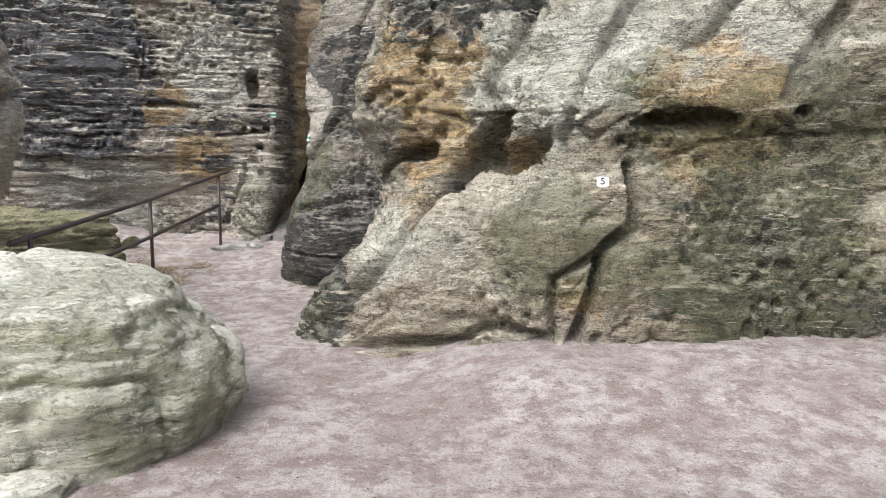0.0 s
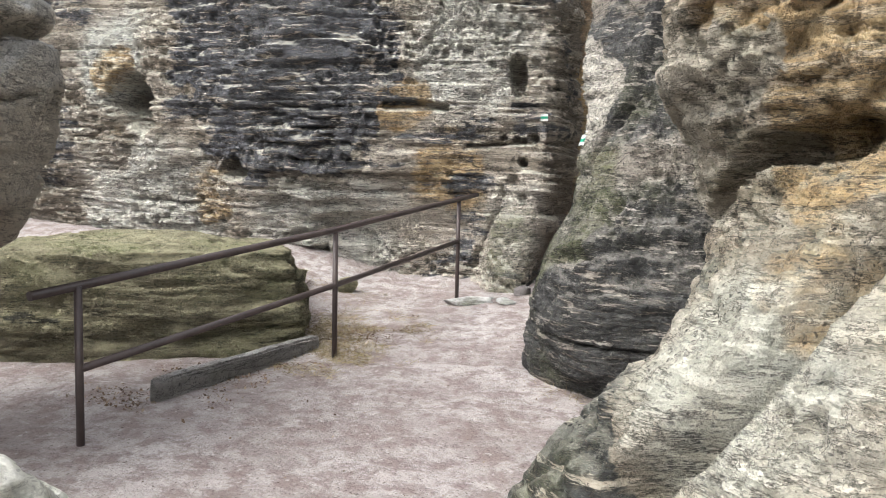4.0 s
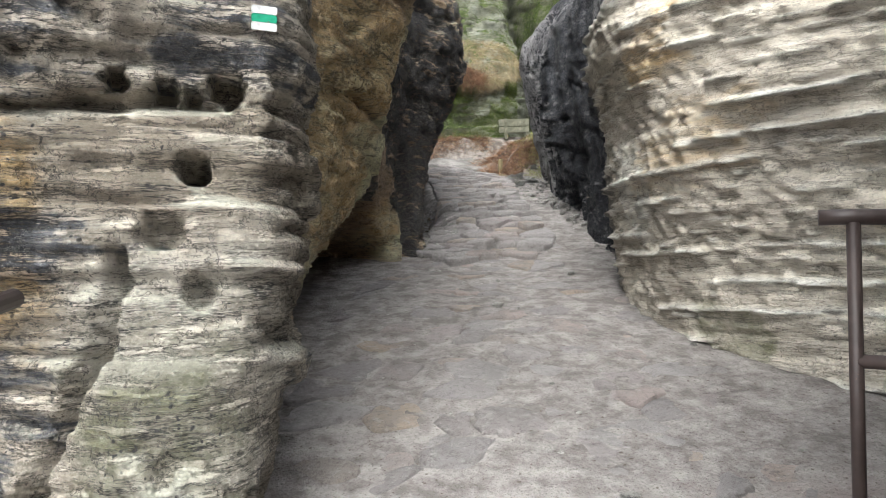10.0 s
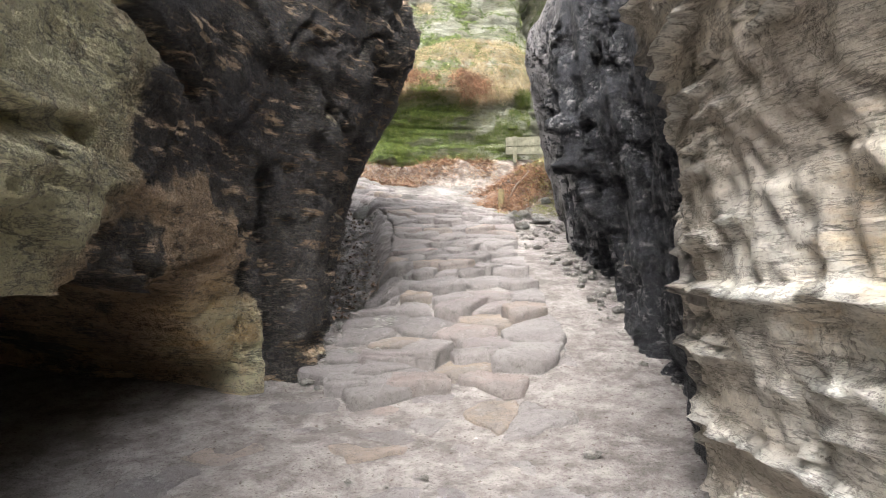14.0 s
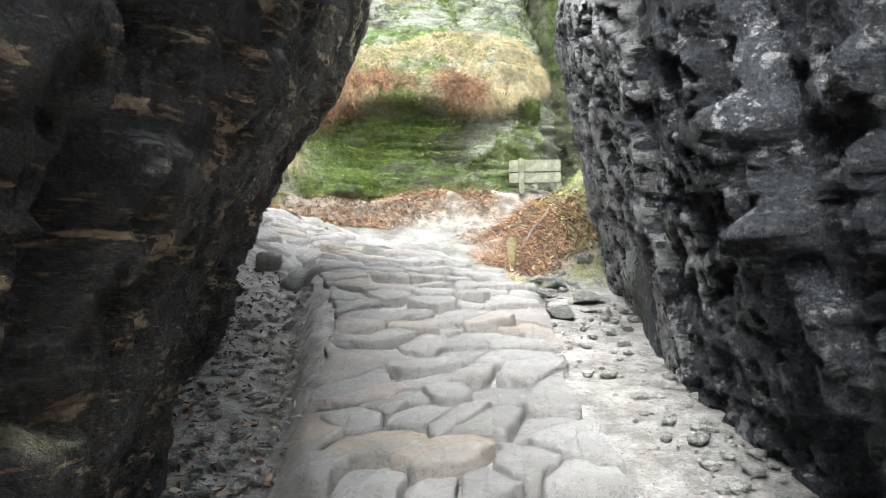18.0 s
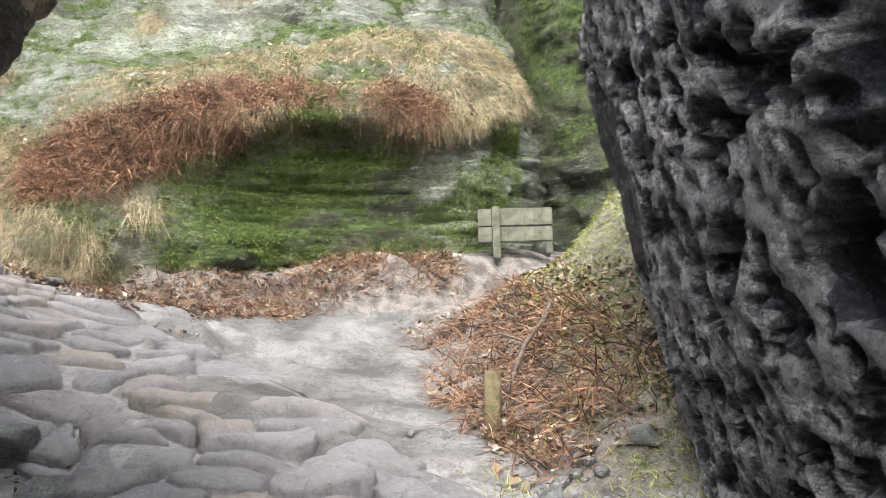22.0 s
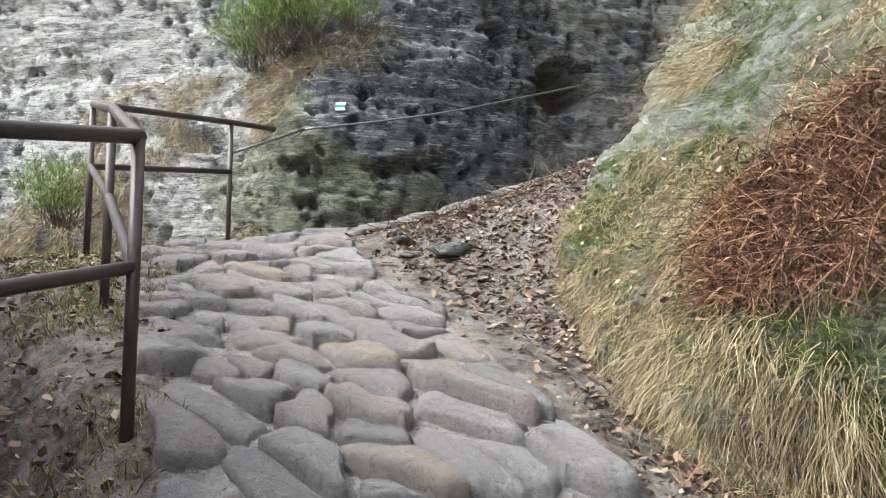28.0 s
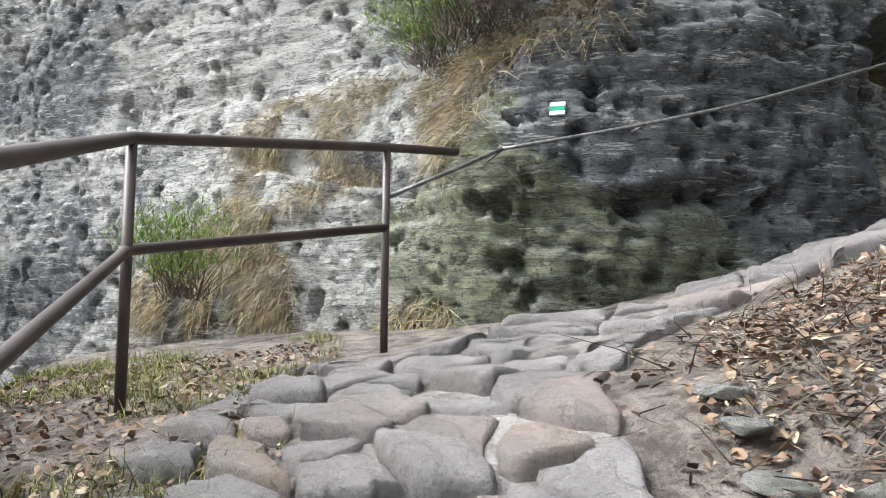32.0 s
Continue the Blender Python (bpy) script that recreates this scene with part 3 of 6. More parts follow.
    sand = k.mix(k.ramp(a, (0.38, 0.0), (0.62, 1.0)), (0.36, 0.31, 0.29), (0.55, 0.515, 0.49))
    sand = k.mix(k.ramp(b, (0.44, 0.0), (0.58, 0.85)), sand, (0.27, 0.215, 0.195))
    sand = k.mix(k.ramp(k.noise(17, 5, 0.7), (0.58, 0.0), (0.68, 0.6)), sand, (0.66, 0.63, 0.60))
    grit = k.mix(k.ramp(b, (0.4, 0.0), (0.62, 1.0)), (0.20, 0.183, 0.172), (0.40, 0.375, 0.355))
    earth = k.mix(k.ramp(b, (0.4, 0.0), (0.6, 1.0)), (0.10, 0.086, 0.074), (0.27, 0.24, 0.212))
    grey = k.mix(k.ramp(a, (0.4, 0.0), (0.6, 1.0)), (0.11, 0.104, 0.095), (0.27, 0.258, 0.24))
    grey = k.mix(k.ramp(k.math("ABSOLUTE", k.math("SUBTRACT", k.noise(2.4, 7, 0.7, k.scaled((1, 1.8, 1))), 0.5)), (0.003, 0.5), (0.012, 0.0)), grey, (0.06, 0.055, 0.05))
    zone = k.t.nodes.new("ShaderNodeAttribute")
    zone.attribute_name = "zone"
    part_of = k.t.nodes.new("ShaderNodeSeparateColor")
    k.put(part_of.inputs[0], zone.outputs["Color"])
    ragged = lambda v: k.ramp(k.math("ADD", v, k.math("MULTIPLY", k.math("SUBTRACT", b, 0.5), 0.6)), (0.4, 0.0), (0.6, 1.0))
    base = k.mix(ragged(part_of.outputs[0]), sand, grit)
    base = k.mix(ragged(part_of.outputs[2]), base, grey)
    base = k.mix(ragged(part_of.outputs[1]), base, earth)
    base = k.mix(k.ramp(c, (0.34, 0.6), (0.46, 0.0)), base, (0.08, 0.062, 0.055))
    base = k.mix(k.ramp(k.voronoi(17, k.warped(20, 0.03)), (0.10, 0.7), (0.15, 0.0)), base, (0.10, 0.075, 0.06))
    n = k.bump(a, 0.4, 0.07)
    n = k.bump(b, 1.0, 0.11, n)
    n = k.bump(c, 0.6, 0.012, n)
    return k.finish(base, 0.95, n, spec=0.2)


M_GROUND = ground_mix()


def slab_stone():
    k = Nodes("worn_slab")
    one = k.t.nodes.new("ShaderNodeObjectInfo").outputs["Random"]
    two = k.t.nodes.new("ShaderNodeNewGeometry").outputs["Random Per Island"]
    chance = k.math("FRACT", k.math("ADD", one, two))
    a, b, c = k.noise(2.2, 6, 0.68), k.noise(11, 7, 0.75), k.noise(75, 3, 0.75)
    base = k.ramp(chance, (0.1, (0.25, 0.232, 0.23)), (0.4, (0.35, 0.33, 0.323)), (0.65, (0.30, 0.268, 0.263)), (0.85, (0.36, 0.30, 0.278)), (0.97, (0.35, 0.29, 0.235)))
    base = k.mix(k.ramp(a, (0.44, 0.0), (0.58, 0.7)), base, (0.25, 0.235, 0.225))
    base = k.mix(k.ramp(b, (0.36, 0.5), (0.43, 0.0)), base, (0.16, 0.15, 0.145))
    base = k.mix(k.ramp(b, (0.56, 0.0), (0.63, 0.5)), base, (0.42, 0.40, 0.38))
    base = k.mix(k.ramp(c, (0.32, 0.3), (0.42, 0.0)), base, (0.14, 0.13, 0.125))
    base = k.mix(k.ramp(k.math("ABSOLUTE", k.math("SUBTRACT", k.noise(5, 7, 0.7), 0.5)), (0.003, 0.4), (0.010, 0.0)), base, (0.09, 0.083, 0.078))
    grit = k.noise(30, 6, 0.8)
    base = k.mix(k.ramp(grit, (0.36, 0.55), (0.43, 0.0)), base, (0.115, 0.108, 0.10))
    base = k.mix(k.ramp(grit, (0.58, 0.0), (0.65, 0.35)), base, (0.47, 0.45, 0.43))
    n = k.bump(a, 0.6, 0.08)
    n = k.bump(b, 1.0, 0.07, n)
    n = k.bump(grit, 0.9, 0.022, n)
    n = k.bump(c, 0.6, 0.008, n)
    return k.finish(base, 0.85, n, spec=0.3)


M_SLAB = slab_stone()


def metal_paint():
    k = Nodes("dark_brown_paint")
    a = k.noise(3.0, 5, 0.7)
    base = k.mix(k.ramp(a, (0.4, 0.0), (0.7, 1.0)), (0.045, 0.033, 0.030), (0.085, 0.062, 0.056))
    base = k.mix(k.ramp(k.noise(24, 4, 0.7), (0.66, 0.0), (0.72, 0.8)), base, (0.16, 0.09, 0.06))
    return k.finish(base, k.ramp(a, (0.3, 0.36), (0.7, 0.55)), k.bump(k.noise(60, 3), 0.2, 0.002), metal=0.1, spec=0.5)


M_PAINT = metal_paint()


def plain(name, a, b, scale=6.0, rough=0.8, metal=0.0, relief=0.004, spec=0.3):
    k = Nodes(name)
    n = k.noise(scale, 6, 0.68)
    return k.finish(k.mix(k.ramp(n, (0.35, 0.0), (0.65, 1.0)), a, b), rough, k.bump(k.noise(scale * 5, 4), 0.5, relief), metal, spec)


def plant(name, colours, rough=0.7):
    """Each blade or leaf has a tone of its own."""
    k = Nodes(name)
    chance = k.t.nodes.new("ShaderNodeNewGeometry").outputs["Random Per Island"]
    stops = [((i + 0.5) / len(colours), c) for i, c in enumerate(colours)]
    base = k.ramp(chance, *stops)
    base = k.mix(k.ramp(k.noise(3.2, 6, 0.7), (0.40, 0.65), (0.52, 0.0)), base, [c * 0.6 for c in colours[0]])
    return k.finish(base, rough, spec=0.2)


M_WHITE = plain("white_sign_paint", (0.42, 0.43, 0.42), (0.72, 0.73, 0.72), 30, 0.6)
M_GREEN = plain("green_sign_paint", (0.01, 0.22, 0.12), (0.02, 0.33, 0.19), 30, 0.6)
M_BLACK = plain("black_paint", (0.01, 0.01, 0.01), (0.02, 0.02, 0.02), 20, 0.6)
M_STEEL = plain("grey_steel", (0.10, 0.10, 0.10), (0.24, 0.235, 0.23), 25, 0.45, 0.6, spec=0.5)
M_WOOD = plain("weathered_board", (0.055, 0.055, 0.035), (0.14, 0.137, 0.10), 9, 0.9)
M_TWIG = plain("dark_twig", (0.06, 0.045, 0.035), (0.15, 0.12, 0.095), 20, 0.9)
M_MOSSWOOD = plain("mossy_wood", (0.055, 0.045, 0.022), (0.14, 0.11, 0.055), 14, 0.95, relief=0.015)
M_STONE = sandstone("dark_loose_stone", (0.40, 0.385, 0.36), (0.27, 0.258, 0.24), (0.06, 0.06, 0.058), 0.4, algae=0.3, bed=4.0)
M_STRAW = plant("dry_grass", ((0.13, 0.10, 0.05), (0.33, 0.265, 0.155), (0.52, 0.435, 0.28), (0.24, 0.20, 0.10), (0.40, 0.33, 0.20)))
M_GRASS = plant("green_grass", ((0.085, 0.105, 0.026), (0.20, 0.22, 0.065), (0.35, 0.335, 0.14)))
M_BRACKEN = plant("dead_bracken", ((0.06, 0.032, 0.022), (0.20, 0.10, 0.058), (0.38, 0.23, 0.13), (0.10, 0.055, 0.038), (0.28, 0.15, 0.085)))
M_LEAF = plant("fallen_leaf", ((0.09, 0.06, 0.042), (0.22, 0.145, 0.092), (0.42, 0.34, 0.245), (0.13, 0.085, 0.058), (0.28, 0.20, 0.13), (0.16, 0.10, 0.07)))
M_BANK = plant("bank_grass", ((0.13, 0.16, 0.03), (0.27, 0.31, 0.07), (0.42, 0.42, 0.15)))
M_MOSS = plant("moss", ((0.04, 0.07, 0.012), (0.10, 0.145, 0.025), (0.20, 0.235, 0.055)))
M_SHRUB = plant("shrub_green", ((0.08, 0.14, 0.025), (0.17, 0.26, 0.06), (0.26, 0.33, 0.09)))
# ---- the ground ----
# left and right edge of the paving, from the foot of the steps to the bend above
EDGES = np.array([(-3.4, 13.5, -1.6, 13.3), (-3.35, 14.8, -0.3, 14.6), (-3.2, 16.4, -0.3, 16.3), (-2.7, 18.2, -0.2, 18.2), (-1.75, 19.9, -0.15, 19.8), (-1.4, 21.4, 0.0, 21.4), (-1.15, 22.5, 0.15, 22.6), (-1.05, 23.3, 0.3, 23.2), (-1.0, 24.2, 0.48, 24.1),
                  (-1.1, 25.2, 0.55, 25.2), (-1.45, 26.1, 0.05, 26.35), (-2.3, 26.9, -0.75, 27.6), (-3.4, 27.3, -1.8, 28.45), (-4.4, 27.52, -2.9, 28.85), (-5.6, 27.72, -4.3, 29.1), (-6.7, 27.98, -5.45, 29.25), (-7.5, 28.5, -6.2, 29.6), (-7.85, 29.6, -6.8, 30.4), (-7.8, 31.0, -6.9, 31.2), (-7.75, 32.0, -6.8, 31.95), (-7.3, 33.6, -6.2, 33.2)])
edge_l, edge_r = EDGES[:, :2], EDGES[:, 2:]
mids = (edge_l + edge_r) / 2
run = np.r_[0, np.cumsum(np.linalg.norm(np.diff(mids, axis=0), axis=1))]


def right_of_paving(x, y):
    """Metres by which a place lies to the right of the paving's right edge; negative within it."""
    best, sign = np.full(len(x), 99.0), np.ones(len(x))
    for a, b in zip(edge_r, edge_r[1:]):
        t = np.clip(((x - a[0]) * (b[0] - a[0]) + (y - a[1]) * (b[1] - a[1])) / ((b - a) @ (b - a)), 0, 1)
        d = np.hypot(x - a[0] - t * (b[0] - a[0]), y - a[1] - t * (b[1] - a[1]))
        side = np.sign((b[1] - a[1]) * (x - a[0]) - (b[0] - a[0]) * (y - a[1]))
        sign, best = np.where(d < best, side, sign), np.minimum(d, best)
    return best * sign


gx = np.r_[-900, -300, -90, -40, -24, np.arange(-13, 8.01, 0.09), 14, 24, 40, 90, 300, 900]
gy = np.r_[-900, -300, -90, -40, -20, np.arange(-3, 36.01, 0.09), 42, 60, 90, 300, 900]
GX, GY = np.meshgrid(gx, gy, indexing="ij")
gz = ground_z(GX, GY)
gp = np.stack([GX.ravel(), GY.ravel(), 0 * GX.ravel()], 1)
gz = gz + (0.02 * fbm(gp * 1.3, 3, 5) + 0.016 * fbm(gp * 5.0, 3, 6)).reshape(gz.shape)
# trodden hollows in the sand
yy_ = GY.ravel()
rock_bed = smooth(25.4, 26.4, yy_) * smooth(-1.6, -0.6, GX.ravel() + 0.3 * (yy_ - 27)) * smooth(1.4, 0.9, GX.ravel())
gz = gz + (rock_bed * (0.15 * fbm(gp * (1.6, 2.6, 1), 4, 25) + 0.035 * fbm(gp * 6, 2, 27) - 0.09 * smooth(0.06, 0.0, np.abs(fbm(gp * (1.1, 1.9, 1), 3, 26))))).reshape(gz.shape)
hollow, _ = cells(gp * (3.2, 3.2, 1), 14)
gz = gz - 0.02 * (smooth(0.5, 0.2, hollow) * smooth(-0.2, 0.3, fbm(gp * 0.8, 2, 15))).reshape(gz.shape)
ground_mesh = grid_mesh("ground", np.stack([GX, GY, gz], -1), M_GROUND)
xx, yy = GX.ravel(), GY.ravel()
off_path = np.min([np.hypot(xx - q[0], yy - q[1]) for q in LINE[::6] if q[1] > 12], axis=0)
zone = np.zeros((len(xx), 4), dtype=np.float32)
zone[:, 0] = smooth(12.6, 15.5, yy)
zone[:, 2] = smooth(25.4, 26.4, yy) * smooth(-1.6, -0.6, xx + 0.3 * (yy - 27))
zone[:, 1] = np.maximum.reduce([smooth(0.75, 1.0, off_path) * smooth(26.0, 27.0, yy) * smooth(-1.0, -2.2, xx + 0.4 * (yy - 28)), smooth(29.2, 29.4, yy) * smooth(-6, -3, xx), smooth(0.75, 1.0, xx + 0.2 * fbm(gp * 1.5, 3, 61)) * smooth(24.9, 25.6, yy),
                               smooth(-0.02, 0.12, right_of_paving(xx, yy)) * smooth(27.2, 27.8, yy + 0.15 * fbm(gp * 2, 2, 62)) * smooth(-1.3, -1.9, xx),
                               smooth(0.8, 1.1, off_path) * smooth(-4.2, -5.2, xx) * smooth(24, 26, yy)])
ground_mesh.color_attributes.new("zone", "FLOAT_COLOR", "POINT").data.foreach_set("color", zone.ravel())
ground = tagged(new("ground", ground_mesh), "pale trodden sand ground between sandstone cliffs", "ground", kind="structure")

# ---- cliffs and rocks ----
rock("wall_1", [
    (-0.6, [(-14, 12.7), (-13, 12.9), (-10, 13.2), (-8.2, 13.4), (-6.4, 13.8), (-5.2, 13.95), (-4.4, 13.9), (-3.9, 13.4), (-3.5, 13.5), (-3.4, 14.2), (-3.5, 16)]),
    (0.6, [(-14, 12.7), (-13, 12.9), (-10, 13.2), (-8.2, 13.4), (-6.4, 13.8), (-5.2, 13.95), (-4.35, 13.95), (-3.7, 13.65), (-3.42, 13.75), (-3.35, 14.4), (-3.45, 16)]),
    (1.3, [(-14, 12.4), (-13, 12.6), (-10, 13.0), (-8.0, 13.2), (-6.2, 13.35), (-5.2, 13.75), (-4.35, 13.95), (-3.65, 13.85), (-3.3, 13.95), (-3.2, 14.6), (-3.3, 16)]),
    (2.0, [(-14, 12.2), (-13, 12.4), (-10, 12.8), (-8.0, 13.0), (-6.2, 13.0), (-5.2, 13.5), (-4.3, 13.8), (-3.65, 13.95), (-3.22, 14.05), (-3.15, 14.6), (-3.2, 16)]),
    (2.7, [(-14, 12.1), (-13, 12.3), (-10, 12.7), (-8.0, 12.85), (-6.2, 12.9), (-5.2, 13.35), (-4.3, 13.65), (-3.6, 13.85), (-3.2, 13.98), (-3.1, 14.6), (-3.1, 16)]),
    (5.0, [(-14, 12.3), (-13, 12.5), (-10, 12.9), (-8.0, 13.0), (-6.2, 13.1), (-5.2, 13.5), (-4.3, 13.8), (-3.5, 14.0), (-3.1, 14.1), (-3.0, 14.8), (-2.9, 16)]),
    (6.4, [(-14, 13.1), (-13, 13.2), (-10, 13.6), (-8.0, 13.8), (-6.2, 13.9), (-5.2, 14.2), (-4.3, 14.4), (-3.5, 14.5), (-3.1, 14.6), (-3.0, 15.2), (-2.9, 16.2)]),
], M_WALL, "dark layered sandstone cliff with pale and ochre bands", step=0.026, bulge=0.12, ledge=0.19, bed=3.4, pits=0.08, pit_size=8.0, pit_share=0.65, pit_chance=0.8, chip=0.05, cracks=0.03, calm=[(-3.55, 13.7, 0.3, 0.75), (-3.5, 13.75, 0.8, 0.6), (-5.6, 13.8, 0.3, 0.9)], dents=[
    (-7.85, 13.1, 1.60, 0.22, 0.17, 0.7), (-9.6, 12.85, 2.75, 0.5, 0.42, 1.3), (-9.5, 12.9, 2.4, 0.4, 0.3, 0.6), (-3.6, 13.8, 2.95, 0.13, 0.36, 0.45), (-3.55, 13.9, 1.80, 0.09, 0.09, 0.3), (-3.81, 13.86, 2.11, 0.06, 0.06, 0.25), (-3.64, 13.95, 2.09, 0.05, 0.04, 0.2), (-3.55, 13.95, 2.08, 0.04, 0.04, 0.2), (-3.43, 14.0, 2.11, 0.10, 0.07, 0.3), (-3.67, 13.9, 1.54, 0.10, 0.08, 0.15), (-3.53, 13.87, 1.31, 0.07, 0.07, 0.12)],
    grooves=channel([(-3.84, 13.92, 1.45), (-3.88, 13.88, 1.1), (-4.0, 13.88, 0.93), (-4.2, 13.95, 0.5), (-4.35, 14.0, 0.2), (-4.4, 13.95, -0.1)], 0.06, 0.16) + channel([(-4.3, 13.8, 2.0), (-3.73, 13.88, 2.03), (-3.17, 14.2, 2.06)], 0.03, 0.12) + channel([(-5.4, 13.45, 2.55), (-4.97, 13.5, 2.57), (-4.6, 13.6, 2.52)], 0.09, 0.2)
    + [(-6.5, 13.6, 0.75, -4.5, 13.9, 0.75, 0.3, 0.08)],
    stains=[("ochre", -4.6, 13.7, 1.5, 0.7, 1.0), ("ochre", -6.1, 13.0, 2.07, 0.16, 1.5), ("ochre", -5.2, 13.4, 2.5, 0.45, 0.9), ("ochre", -8.4, 13.2, 1.2, 0.6, 0.8), ("pale", -9.9, 12.8, 3.3, 0.8, 1.0), ("ochre", -9.8, 12.8, 3.1, 0.5, 0.8),
            ("pale", -3.5, 13.7, 1.0, 0.7, 0.3), ("algae", -3.45, 13.6, 0.4, 0.9, 1.0), ("pale", -6.5, 13.7, 0.5, 1.4, 0.7), ("pale", -9.5, 13.2, 0.7, 1.6, 0.8), ("crust", -7.0, 12.9, 3.2, 1.8, 1.0), ("crust", -6.4, 13, 2.3, 0.9, 0.8), ("pale", -4.2, 13.7, 3.3, 0.9, 0.7)],
    seed=2, category="cliff", back=6)

rock("wall_2", [
    (0.1, [(-4.0, 14.5), (-3.6, 15.2), (-3.4, 16.2), (-3.2, 17.3), (-2.75, 18.6), (-2.25, 19.35), (-1.9, 19.8), (-1.95, 20.8), (-2.1, 22.2), (-2.25, 23.4), (-2.35, 24.5), (-3.4, 25.5), (-6, 25.6)]),
    (1.2, [(-4.0, 14.5), (-3.5, 15.2), (-3.2, 16.2), (-3.0, 17.3), (-2.7, 18.6), (-2.3, 19.35), (-1.88, 19.8), (-1.85, 20.8), (-2.0, 22.2), (-2.15, 23.4), (-2.3, 24.5), (-3.4, 25.5), (-6, 25.6)]),
    (2.3, [(-4.0, 14.5), (-3.25, 15.2), (-2.8, 16.2), (-2.6, 17.3), (-2.5, 18.6), (-2.25, 19.35), (-1.8, 19.9), (-1.7, 20.8), (-1.82, 22.2), (-1.97, 23.4), (-2.1, 24.5), (-3.3, 25.5), (-6, 25.6)]),
    (2.8, [(-4.0, 14.5), (-3.15, 15.2), (-2.6, 16.2), (-2.5, 17.3), (-2.35, 18.6), (-2.1, 19.35), (-1.7, 19.9), (-1.6, 20.8), (-1.68, 22.2), (-1.78, 23.4), (-1.85, 24.5), (-3.1, 25.5), (-6, 25.6)]),
    (3.4, [(-4.0, 14.5), (-3.1, 15.2), (-2.4, 16.2), (-2.4, 17.3), (-2.2, 18.6), (-1.9, 19.35), (-1.5, 19.9), (-1.33, 20.8), (-1.4, 22.2), (-1.53, 23.4), (-1.68, 24.5), (-2.9, 25.6), (-6, 25.6)]),
    (4.2, [(-3.9, 14.4), (-3.0, 15.1), (-2.4, 16.1), (-2.3, 17.3), (-2.1, 18.6), (-1.7, 19.35), (-1.3, 19.9), (-1.1, 20.8), (-1.1, 22.2), (-1.12, 23.4), (-1.22, 24.4), (-2.6, 25.6), (-6, 25.7)]),
    (5.2, [(-4.3, 14.4), (-3.4, 15.1), (-2.9, 16.0), (-2.7, 17.3), (-2.3, 18.6), (-1.8, 19.35), (-1.7, 19.9), (-1.5, 20.8), (-1.3, 22.2), (-1.0, 23.4), (-1.0, 24.4), (-2.5, 25.6), (-6, 25.8)]),
    (7.0, [(-5.4, 14.5), (-4.8, 15.2), (-4.4, 16.2), (-4.2, 17.3), (-3.6, 18.6), (-2.9, 19.35), (-3.2, 19.9), (-3.2, 20.8), (-3.0, 22.2), (-2.4, 23.3), (-2.4, 24.2), (-3.4, 25.2), (-6, 25.8)]),
], M_PASSAGE, "blackened sandstone passage wall with a low cave", step=0.027, bulge=0.12, ledge=0.05, bed=1.8, chip=0.08, cracks=0.05, comb=0.05, comb_from=20.0, calm=[(-1.8, 22, 2.5, 1.5)], dents=[(-2.72, 17.88, 1.0, 1.62, 1.12, 2.2)],
    grooves=channel([(-1.62, 20.45, 4.4), (-1.66, 20.4, 3.4), (-1.75, 20.3, 2.4), (-1.85, 20.2, 1.5)], 0.16, 0.22) + channel([(-2.0, 19.35, 2.6), (-1.98, 19.5, 1.9), (-1.98, 19.5, 1.2)], 0.10, 0.2) + channel([(-2.12, 19.3, 2.1), (-2.14, 19.3, 1.3)], 0.05, 0.10)
    + channel([(-2.9, 15.6, 3.4), (-2.55, 16.4, 3.2), (-2.4, 17.4, 3.1), (-2.25, 18.5, 2.9)], 0.06, 0.14) + channel([(-3.0, 16.0, 2.6), (-2.7, 16.8, 2.5), (-2.55, 17.6, 2.55)], 0.05, 0.10),
    stains=[("pale", -2.8, 16.4, 2.2, 1.3, 1.2), ("ochre", -2.9, 16.0, 2.5, 1.2, 0.9), ("ochre", -2.3, 19.1, 1.7, 0.5, 0.8), ("pale", -2.2, 19.2, 1.5, 0.5, 1.0), ("pale", -2.6, 17.3, 2.6, 0.8, 0.9), ("crust", -1.7, 20.8, 3, 1.8, 1.4), ("crust", -1.8, 23, 3, 2.2, 1.0), ("crust", -2.1, 18.6, 3.6, 1.3, 1.1), ("crust", -1.75, 20.3, 3.0, 1.0, 1.4), ("crust", -1.5, 22, 5.5, 2.5, 1.0), ("crust", -1.9, 19.9, 1.6, 0.5, 1.2)],
    seed=20, category="cliff", back=4)

